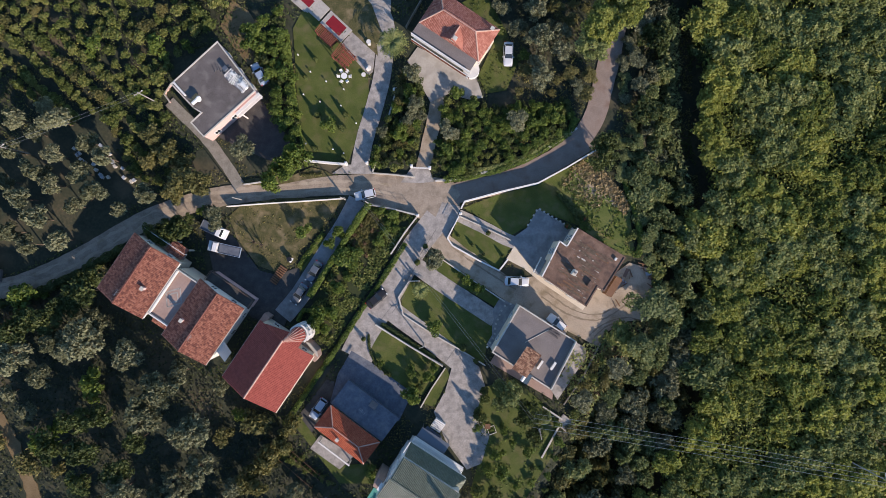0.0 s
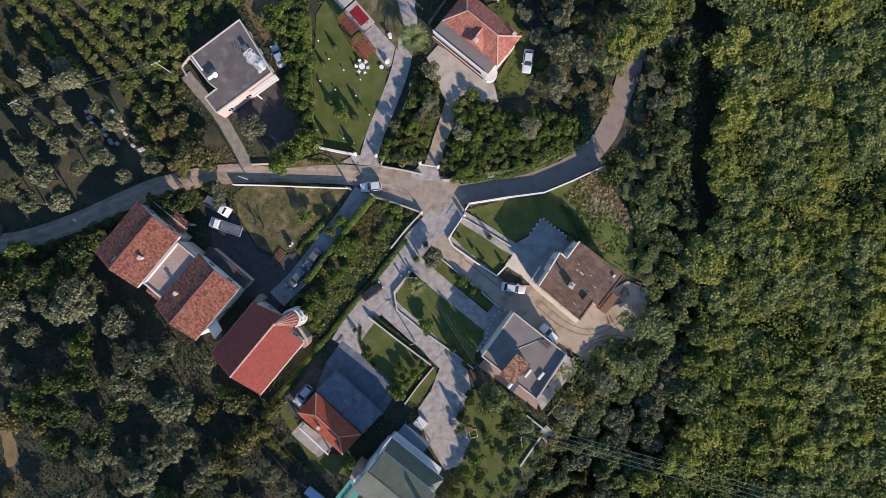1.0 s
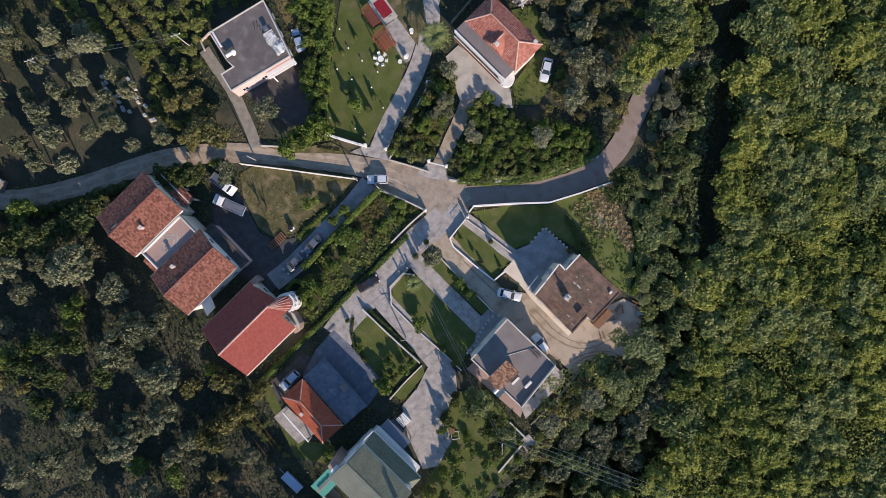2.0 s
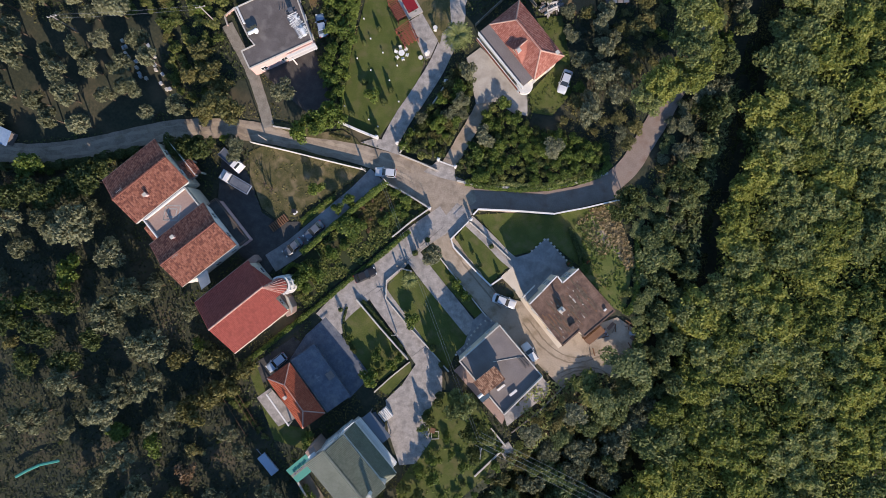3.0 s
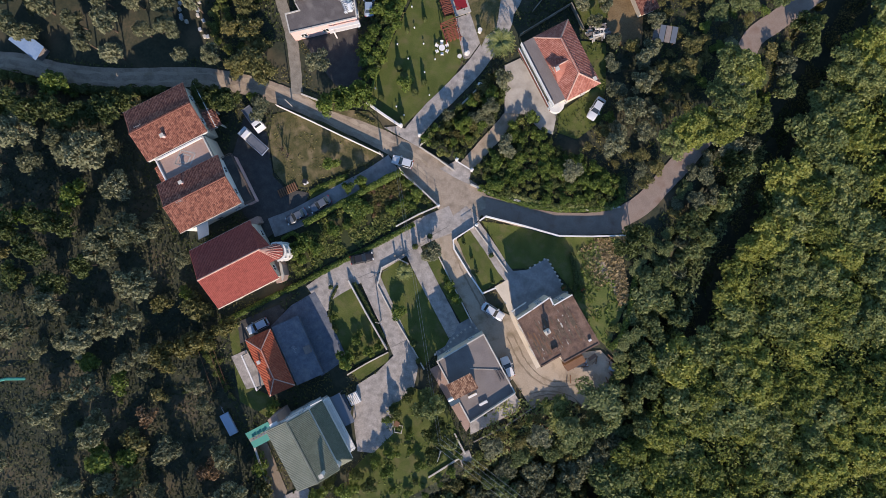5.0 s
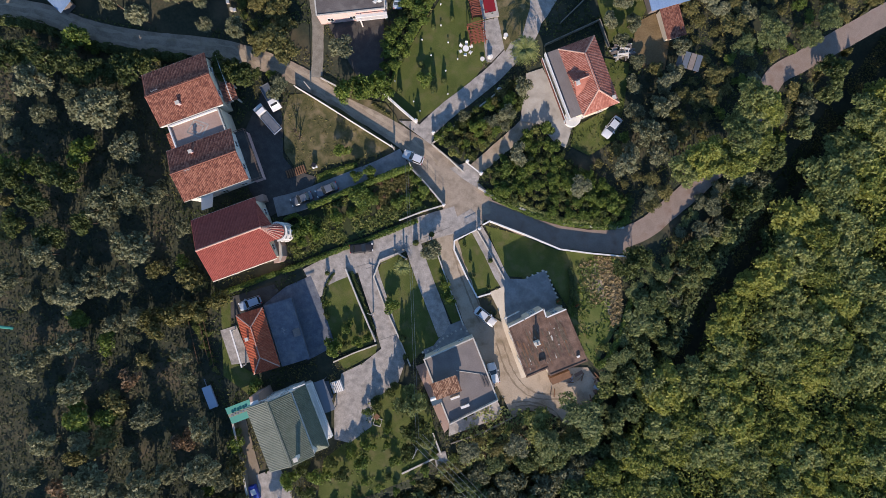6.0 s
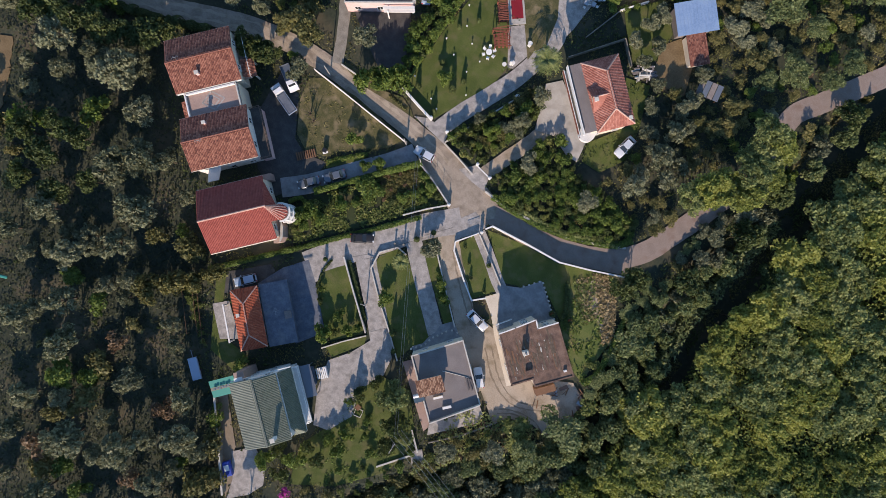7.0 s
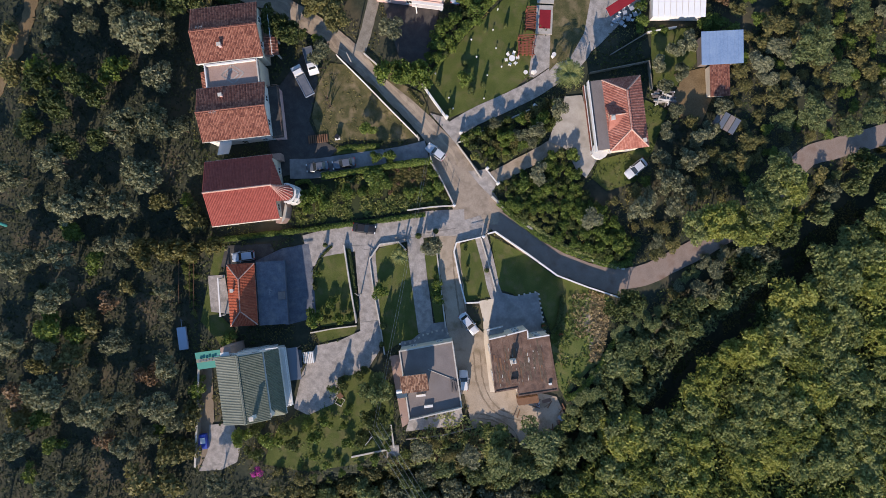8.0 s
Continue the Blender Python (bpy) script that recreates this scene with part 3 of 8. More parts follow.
wall([(-5.1, 6.1), (-7.4, 3.1), (-9.8, -0.6)], 0.8, "wallstone", "pale rendered garden wall beside the lane")
wall([(-5.1, 6.1), (-9.8, 7.3), (-13.6, 8.0)], 0.9, "wallstone", "pale garden wall beside the road")
wall([(-18.0, 9.1), (-25.5, 8.6), (-32.0, 8.2), (-38.7, 7.7)], 1.25, "white", "thin white wall between road and grass plot", 0.12, False)
wall([(-25.0, 15.8), (-21.2, 15.4), (-17.6, 15.1)], 1.0, "white", "white wall beside the north gate", 0.3)
wall([(-13.1, 13.6), (-9.3, 13.3), (-5.8, 12.9)], 0.5, "cream", "low cream kerb wall below the garden")
wall([(-2.0, 12.2), (2.7, 12.6), (8.1, 14.1), (13.9, 15.8), (19.1, 18.8), (22.8, 21.4)], 0.5, "cream", "low cream retaining wall along the curving road", 0.3)
wall([(2.5, 7.3), (3.1, 8.5), (9.4, 10.2), (15.9, 11.7), (20.9, 14.4), (25.9, 17.4)], 1.65, "white", "white garden wall along the curving road", 0.2)
wall([(0.1, 2.1), (2.1, 6.0)], 0.7, "white", "low white wall beside the garden gate")
wall([(0.1, 2.1), (1.0, 0.8), (5.4, -1.7), (9.2, -3.6), (10.7, -1.7)], 0.5, "white", "low white kerb wall round the lawn", 0.2)
wall([(2.4, 5.9), (6.4, 4.1), (11.2, 1.8)], 0.35, "wallstone", "low kerb between lawn and garden path", 0.16)
wall([(-7.7, -11.4), (-8.5, -8.3), (-6.7, -5.5), (-4.8, -5.4)], 0.6, "wallstone", "low pale wall round the lawn corner")
wall([(-7.7, -11.4), (-3.0, -14.5), (2.4, -17.6), (6.7, -20.3)], 0.4, "wallstone", "low kerb between lane and lawn", 0.16)
wall([(-0.7, -1.7), (3.1, -4.3), (10.1, -9.0)], 0.5, "wallstone", "low kerb beside the dirt lane", 0.16)
wall([(-12.5, -13.1), (-7.1, -16.5), (-0.8, -20.3)], 1.1, "wallstone", "pale wall with a shaded face beside the lane", 0.2)
wall([(-0.3, -20.8), (-2.7, -24.4), (-4.6, -27.7)], 0.4, "wallstone", "low kerb at the lawn edge", 0.16)
wall([(-12.8, -46.2), (-6.3, -52.2), (-0.1, -58.0)], 1.6, "stone", "tall grey boundary wall beside the brown strip", 0.3)
wall([(-13.1, 13.8), (-11.6, 19.0), (-8.9, 28.3)], 0.6, "wallstone", "low wall with lamp posts beside the north driveway", 0.18)
wall([(-35.9, 11.6), (-31.7, 12.2)], 0.5, "wallstone", "short low wall beside the road")
wall([(-7.2, 39.3), (-2.0, 48.5), (2.1, 45.6)], 1.2, "stone", "grey boundary wall behind the villa", 0.12, False)
wall([(-7.3, 44.2), (-6.0, 51.7)], 0.7, "stone", "low grey wall across the garden behind the villa", 0.12, False)
wall([(-6.0, 51.7), (-3.4, 56.2)], 0.7, "white", "low white wall beside the restaurant hedge", 0.2)
wall([(-49.0, 26.2), (-50.0, 27.6), (-48.8, 29.4)], 0.5, "pink", "low pinkish wall round the white house")


def leaves(centres, normals, size, rnd, aspect=1.5, jitter=0.7):
    """Small pointed leaf clumps: vertices and faces, one for each centre, turned towards its normal but scattered."""
    n = len(centres)
    g = np.random.default_rng(rnd)
    nor = normals + g.normal(0, jitter, (n, 3))
    nor /= np.linalg.norm(nor, axis=1)[:, None] + 1e-9
    u = np.cross(nor, g.normal(0, 1, (n, 3)))
    u /= np.linalg.norm(u, axis=1)[:, None] + 1e-9
    v = np.cross(nor, u)
    s = size * g.uniform(0.6, 1.35, n)[:, None]
    a, b = u * s * aspect * 0.5, v * s * 0.55
    pts = np.stack([centres - a + b, centres + a * g.uniform(0.8, 1.2, (n, 1)), centres - a - b], 1).reshape(-1, 3)
    return pts.tolist(), np.arange(3 * n).reshape(-1, 3).tolist()


def hedge(pts, width, height, leaf, label, name="hedge", density=60, size=0.2, lumpy=0.25, category="hedge"):
    """A clipped or overgrown hedge: a dark inner body under a skin of leaves."""
    line = smooth_line(pts, 0.6)
    ob = thing(name, Matrix(), label, category)
    body = bmesh.new()
    sd = sides(line)
    rows = []
    for q, s in zip(line, sd):
        k = 0.8 + lumpy * noise.noise((q.x * 0.7, q.y * 0.7, 2.0))
        w, h = width * 0.36 * k, height * 0.82 * k
        rows.append([body.verts.new((*(q + s * o), z)) for o, z in ((-w, -0.1), (-w * 1.1, h * 0.7), (-w * 0.5, h), (w * 0.5, h), (w * 1.1, h * 0.7), (w, -0.1))])
    for r, s in zip(rows, rows[1:]):
        for i in range(5):
            body.faces.new((r[i], s[i], s[i + 1], r[i + 1]))
    bmesh.ops.recalc_face_normals(body, faces=body.faces)
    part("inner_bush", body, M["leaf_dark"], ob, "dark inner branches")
    g = np.random.default_rng(len(line) + int(abs(line[0].x) * 10))
    length = sum((b - a).length for a, b in zip(line, line[1:]))
    n = int(length * (width + height * 1.2) * density)
    idx = g.integers(0, len(line), n)
    P, S = np.array([tuple(q) for q in line])[idx], np.array([tuple(q) for q in sd])[idx]
    along = np.stack([S[:, 1], -S[:, 0]], 1) * g.uniform(-0.35, 0.35, n)[:, None]
    ang = g.uniform(-0.15, math.pi + 0.15, n)
    k = np.array([0.85 + lumpy * 1.6 * noise.noise((x * 0.7, y * 0.7, 2.0)) for x, y in P])
    off = np.cos(ang) * width / 2 * k
    z = np.clip(height * k * (0.25 + 0.75 * np.sqrt(np.abs(np.sin(ang)))), 0.05, None)
    C = np.column_stack([P + S * off[:, None] + along, z])
    N = np.column_stack([S * np.cos(ang)[:, None], np.sin(ang) + 0.4])
    v, f = leaves(C, N, size, 5)
    soup("foliage", v, f, M[leaf], ob)
    return ob


hedge([(-7.5, 0.9), (-9.9, -2.8), (-12.4, -6.7), (-15.3, -10.9), (-18.2, -15.4), (-20.8, -19.2), (-23.4, -23.0), (-26.0, -26.9), (-28.5, -30.5)], 1.0, 0.9, "leaf_bright", "long green hedge along the lane and patio")
hedge([(-13.8, 8.0), (-17.0, 3.2), (-20.3, -2.0), (-23.9, -7.8)], 1.1, 2.2, "leaf_bright", "tall clipped hedge beside the shaded driveway", density=90)
# it stands for whatever shades the road there
# the leaf_dark hedge below is added to cast shade over the west road
hedge([(-92.0, -16.3), (-83.2, -11.0), (-73.5, -8.0), (-64.3, -3.8), (-57.0, 0.4)], 1.6, 2.3, "leaf_dark", "overgrown dark hedge added south of the road to shade it", lumpy=0.5)
hedge([(-22.4, 13.4), (-25.5, 13.3)], 0.5, 0.4, "leaf_dry", "low dry hedge at the road edge")
hedge([(-0.1, 12.5), (5.6, 13.3), (11.4, 15.1), (16.8, 17.8), (21.4, 20.8), (22.6, 23.0)], 1.4, 0.9, "leaf_bright", "leafy border above the road wall")
hedge([(-24.9, 15.0), (-26.0, 21.1), (-26.8, 26.8), (-27.7, 33.7), (-28.1, 37.9)], 0.5, 0.8, "leaf_bright", "thin green hedge along the lawn")
hedge([(-13.8, -15.3), (-13.6, -17.5), (-12.3, -20.2), (-10.0, -22.1)], 0.5, 0.5, "leaf_dark", "low shrub border along the patio")
hedge([(-11.3, -13.2), (-7.5, -15.6), (-2.6, -18.8)], 0.8, 0.7, "leaf_dark", "shrub border in front of the lane wall")
hedge([(-26.2, -12.2), (-25.2, -10.6), (-23.6, -11.2), (-24.7, -13.1)], 0.7, 0.9, "leaf_bright", "clipped angled hedge near the church")
hedge([(-25.9, -2.5), (-23.4, 1.0), (-22.0, 2.8)], 0.9, 0.5, "leaf_bright", "planted bed beside the driveway")
hedge([(19.7, 10.0), (22.4, 6.8), (23.1, 4.9)], 0.9, 0.8, "leaf_dark", "dark hedge at the edge of the lawn")
hedge([(31.2, 12.2), (32.9, 7.5), (34.0, 2.5), (33.7, -1.0)], 1.0, 1.2, "leaf_bright", "green hedge row on the slope")
hedge([(2.3, 13.6), (6.4, 14.3), (12.3, 15.8), (17.4, 18.6), (21.5, 20.5)], 0.9, 0.9, "leaf_sage", "low yellow-green hedge along the road edge", size=0.18)


# ---------------------------------------------------------------- houses
def tile_field(name, corners, material, parent, label="", pitch=0.26, course=0.38):
    """Rows of arched roof tiles over a plane; the first two corners are its lower edge."""
    P = [Vector(c) for c in corners]
    u = (P[1] - P[0]).normalized()
    nor = (P[1] - P[0]).cross(P[-1] - P[0]).normalized()
    v = nor.cross(u)
    flat2 = [((p - P[0]).dot(u), (p - P[0]).dot(v)) for p in P]
    u0, u1 = min(a for a, _ in flat2), max(a for a, _ in flat2)
    v1 = max(b for _, b in flat2)
    verts, faces = [], []
    nv, nu = int(v1 / course) + 1, int((u1 - u0) / pitch) + 1
    for j in range(nv):
        for i in range(nu):
            a, b = u0 + (i + 0.5) * pitch, (j + 0.5) * course
            if not inside(a, min(b, v1 - 0.02), flat2):
                continue
            k = len(verts)
            for vv, lift in ((b - course * 0.55, 0.05), (b + course * 0.5, 0.015)):
                for du, h in ((-0.5, 0.0), (-0.22, 0.07), (0.22, 0.07), (0.5, 0.0)):
                    verts.append(P[0] + u * (a + du * pitch) + v * vv + nor * (lift + h))
            for q in range(3):
                faces.append((k + q, k + q + 1, k + q + 5, k + q + 4))
    ob = soup(name, verts, faces, M[material], parent, label)
    ob["kind"] = "stuff"
    return ob


def slab(corners, thick=0.16):
    """A roof deck below a plane of corners."""
    bm = bmesh.new()
    P = [Vector(c) for c in corners]
    up = [bm.verts.new(p) for p in P]
    lo = [bm.verts.new(p - Vector((0, 0, thick))) for p in P]
    bm.faces.new(up), bm.faces.new(lo[::-1])
    for i in range(len(P)):
        j = (i + 1) % len(P)
        bm.faces.new((up[i], lo[i], lo[j], up[j]))
    bmesh.ops.recalc_face_normals(bm, faces=bm.faces)
    return bm


def slope(parent, corners, material, label=""):
    deck = part("roof_slope", slab(corners), M[material], parent, label)
    tile_field("tile_course", corners, material, deck)
    return deck


def ridge(parent, a, b, material, r=0.16):
    part("ridge_tiles", tube(Vector(a) + Vector((0, 0, 0.06)), Vector(b) + Vector((0, 0, 0.06)), r, n=8), M[material], parent)


def window(parent, x, y, z, ang, w=1.1, h=1.3, door=False):
    """A window or door on a wall face at x, y, turned to face ang."""
    m = pose(x, y, z, 0, 0, ang)
    f = bmesh.new()
    for sx, sz, ox, oz in ((w, 0.08, 0, 0), (w, 0.08, 0, h - 0.08), (0.08, h, -w / 2 + 0.04, 0), (0.08, h, w / 2 - 0.04, 0), (0.05, h, 0, 0)):
        add_box(f, 0.08, sx, sz, 0.03, ox, oz, m=m)
    fr = part("door" if door else "window", f, M["whitepaint"], parent)
    part("pane", box(0.03, w - 0.1, h - 0.1, 0.02, 0, 0.05, m=m), M["glass"], fr)
    if not door:
        part("sill", box(0.22, w + 0.2, 0.06, 0.09, 0, -0.06, m=m), M["wallstone"], fr)
    return fr


def facade(parent, pts, storeys, storey=3.0, gap=3.2, skip=()):
    """Windows along each side of a plan outline, counter-clockwise."""
    for k, (a, b) in enumerate(zip(pts, pts[1:] + pts[:1])):
        a, b = Vector(a), Vector(b)
        d = b - a
        n = int(d.length / gap)
        ang = math.degrees(math.atan2(-d.x, d.y))
        for s in range(storeys):
            for i in range(n):
                if (k, s, i) in skip or k in skip:
                    continue
                q = a + d * ((i + 0.5) / n)
                door = s == 0 and i == n // 2 and k == 0
                window(parent, q.x, q.y, s * storey + (0.1 if door else 1.0), ang, 1.0 if door else 1.1, 2.05 if door else 1.3, door)


def chimney(parent, x, y, z, h=1.2, w=0.55, material="white", cap=True):
    body = part("chimney", box(w, w * 0.9, h, x, y, z, 0, 0.02), M[material], parent, "pale rendered chimney")
    if cap:
        part("chimney_cap", box(w + 0.2, w + 0.15, 0.1, x, y, z + h + 0.12, 0, 0.02), M["wallstone"], body)
        for s in (-1, 1):
            part("cap_leg", box(0.08, w * 0.8, 0.121, x + s * w * 0.4, y, z + h), M["wallstone"], body)


def antenna(parent, x, y, z, h=1.6):
    bm = tube((x, y, z), (x, y, z + h), 0.03)
    add_tube(bm, (x - 0.6, y, z + h - 0.1), (x + 0.6, y, z + h - 0.1), 0.02)
    for i in range(5):
        add_tube(bm, (x - 0.5 + i * 0.25, y - 0.3, z + h - 0.1), (x - 0.5 + i * 0.25, y + 0.3, z + h - 0.1), 0.015)
    part("antenna", bm, M["metal"], parent, "thin metal aerial")


def tank(parent, x, y, z, ang=0):
    """A solar water heater: drum over a sloping panel on legs."""
    m = pose(x, y, z, 0, 0, ang)
    d = part("water_tank", tube(m @ Vector((-0.8, 0, 1.0)), m @ Vector((0.8, 0, 1.0)), 0.3, n=14), M["whitepaint"], parent, "white water tank")
    part("solar_panel", slab([m @ Vector(c) for c in ((-0.9, -1.3, 0.25), (0.9, -1.3, 0.25), (0.9, -0.2, 0.95), (-0.9, -0.2, 0.95))], 0.08), M["glass"], d, "dark solar panel")
    for u in (-0.7, 0.7):
        part("leg", tube(m @ Vector((u, 0, 0)), m @ Vector((u, 0, 0.8)), 0.03), M["metal"], d)
        part("leg", tube(m @ Vector((u, -1.2, 0)), m @ Vector((u, -1.2, 0.3)), 0.03), M["metal"], d)


def gable_house(x, y, ang, L, W, eave, top, wall_mat, roof_mat, label, storeys=2, shift=0.0, hang=0.35):
    """A house with a gable roof; L along its ridge and W across, at the eaves; shift moves the ridge sideways."""
    ob = thing("house", pose(x, y, 0, 0, 0, ang), label, "house", "village houses")
    PAVED.append(turned(x, y, ang, L, W))
    a, b = L / 2 - hang, W / 2 - hang
    walls = prism([(-a, -b), (a, -b), (a, b), (-a, b)], -0.2, eave)
    for s in (-1, 1):
        g = [walls.verts.new(p) for p in ((s * a, -b, eave), (s * a, b, eave), (s * a, shift, top - 0.25), (s * (a - 0.25), -b, eave), (s * (a - 0.25), b, eave), (s * (a - 0.25), shift, top - 0.25))]
        for f in ((0, 1, 2), (5, 4, 3), (0, 2, 5, 3), (1, 4, 5, 2)):
            walls.faces.new([g[i] for i in f])
    bmesh.ops.recalc_face_normals(walls, faces=walls.faces)
    part("wall", walls, M[wall_mat], ob)
    z = eave - 0.02
    slope(ob, [(-L / 2, -W / 2, z), (L / 2, -W / 2, z), (L / 2, shift, top), (-L / 2, shift, top)], roof_mat)
    slope(ob, [(L / 2, W / 2, z), (-L / 2, W / 2, z), (-L / 2, shift, top), (L / 2, shift, top)], roof_mat)
    ridge(ob, (-L / 2, shift, top), (L / 2, shift, top), "ridge_pale" if roof_mat == "tile_red" else roof_mat)
    for s in (-1, 1):
        part("gutter", tube((-L / 2, s * (W / 2 + 0.06), z - 0.06), (L / 2, s * (W / 2 + 0.06), z - 0.06), 0.07), M["wallstone"], ob)
    facade(ob, [(-a, -b), (a, -b), (a, b), (-a, b)], storeys)
    return ob


def rail(parent, pts, z, h=0.95, material="whitepaint", step=0.5, name="railing"):
    """A balcony railing along a line: top and bottom bars and thin uprights."""
    bm = bmesh.new()
    for a, b in zip(pts, pts[1:]):
        a, b = Vector((*a, z)), Vector((*b, z))
        up = Vector((0, 0, h))
        add_tube(bm, a + up, b + up, 0.05)
        add_tube(bm, a + up * 0.12, b + up * 0.12, 0.03)
        n = max(1, int((b - a).length / step))
        for i in range(n + 1):
            q = a + (b - a) * i / n
            add_tube(bm, q, q + up, 0.03, n=4)
    return part(name, bm, M[material], parent)


# the two old tiled houses, joined by a terrace
old_house = gable_house(-51.7, -4.25, 56, 11.3, 9.1, 6.0, 7.7, "cream", "tile_old", "old two-storey house with a weathered clay-tile gable roof", shift=0.2)
chimney(old_house, -0.9, -2.4, 6.7, 1.0, 0.5, "pink")
antenna(old_house, -3.4, 0.3, 7.6, 1.5)
part("wall_fascia", box(11.0, 0.18, 0.35, 0, -4.62, 5.6), M["white"], old_house, "white fascia above the terrace")
for k, (sx, sy, ox, oy) in enumerate(((1.3, 8.2, 6.15, 0.3),)):
    bal = part("balcony", box(sx, sy, 0.18, ox, oy, 3.0), M["terrace"], old_house, "brown tiled balcony")
    rail(bal, [(ox + sx / 2 - 0.06, oy - sy / 2), (ox + sx / 2 - 0.06, oy + sy / 2)], 3.18)
lean = [(7.6, -3.6, 3.0), (7.6, -0.4, 3.0), (5.75, -0.4, 3.7), (5.75, -3.6, 3.7)]
slope(old_house, lean, "tile_old", "small lean-to roof")
part("porch_post", box(0.25, 0.25, 2.9, 7.3, -3.3, 0), M["cream"], old_house)
part("porch_post", box(0.25, 0.25, 2.9, 7.3, -0.7, 0), M["cream"], old_house)

old_house_south = gable_house(-40.85, -12.0, 55.6, 11.5, 8.9, 6.0, 7.7, "white", "tile_old", "old two-storey house with a weathered clay-tile gable roof and white walls", shift=0.15)
chimney(old_house_south, -1.4, 2.7, 6.6, 0.9, 0.45, "pink")
antenna(old_house_south, -2.6, -0.3, 7.5, 1.2)
bal = part("balcony", box(2.0, 9.0, 0.2, 6.3, 0.0, 3.0), M["asphalt"], old_house_south, "wide dark balcony slab with a thin metal rail")
rail(bal, [(5.5, 4.4), (7.25, 4.4), (7.25, -4.4), (5.5, -4.4)], 3.2, material="rust")
part("ground_floor_bay", box(1.7, 8.6, 3.0, 6.2, 0, 0), M["pink"], old_house_south)
part("canopy", slab([(-4.6, -6.2, 2.9), (-2.6, -6.2, 2.9), (-1.6, -4.0, 3.1), (-3.8, -4.0, 3.1)], 0.12), M["white"], old_house_south, "white canopy slab")

terrace = thing("roof_terrace", pose(-46.0, -8.0, 0, 0, 0, 56), "brownish roof terrace with a pale diamond pattern between the old houses", "terrace", "village houses")
PAVED.append(turned(-46.3, -8.1, 56, 10.6, 5.0))
part("storey_block", prism([(-4.6, -2.1), (4.6, -2.1), (4.6, 2.0), (-4.6, 2.0)], -0.2, 5.4), M["cream"], terrace)
part("terrace_floor", box(9.0, 4.06, 0.08, 0.1, -0.05, 5.4), M["terrace"], terrace)
for s in (-1, 1):
    part("parapet", box(0.2, 4.06, 0.6, s * 4.4, -0.05, 5.4), M["white" if s < 0 else "wallstone"], terrace, "pale parapet")
part("parapet", box(8.4, 0.25, 0.5, 0, 1.85, 5.48), M["white"], terrace, "white parapet")
for q in range(2):
    dm = bmesh.new()
    for i in range(4):
        a0, a1 = radians(90 * i), radians(90 * i + 90)
        r = 1.6 - q * 0.7
        p0, p1 = Vector((r * 1.2 * math.cos(a0), r * math.sin(a0))), Vector((r * 1.2 * math.cos(a1), r * math.sin(a1)))
        d = p1 - p0
        add_box(dm, d.length, 0.22, 0.012, *((p0 + p1) / 2), 5.48, math.degrees(math.atan2(d.y, d.x)))
    part("floor_inlay", dm, M["concrete"], terrace, "pale diamond inlay")
lt = [(-6.2, -2.0, 3.0), (-4.65, -2.0, 3.5), (-4.65, 1.8, 3.5), (-6.2, 1.8, 3.0)]
slope(terrace, [lt[3], lt[0], lt[1], lt[2]], "tile_old", "narrow lean-to tile roof")
part("lean_to_wall", box(1.2, 3.6, 2.8, -5.3, -0.1, 0), M["cream"], terrace)


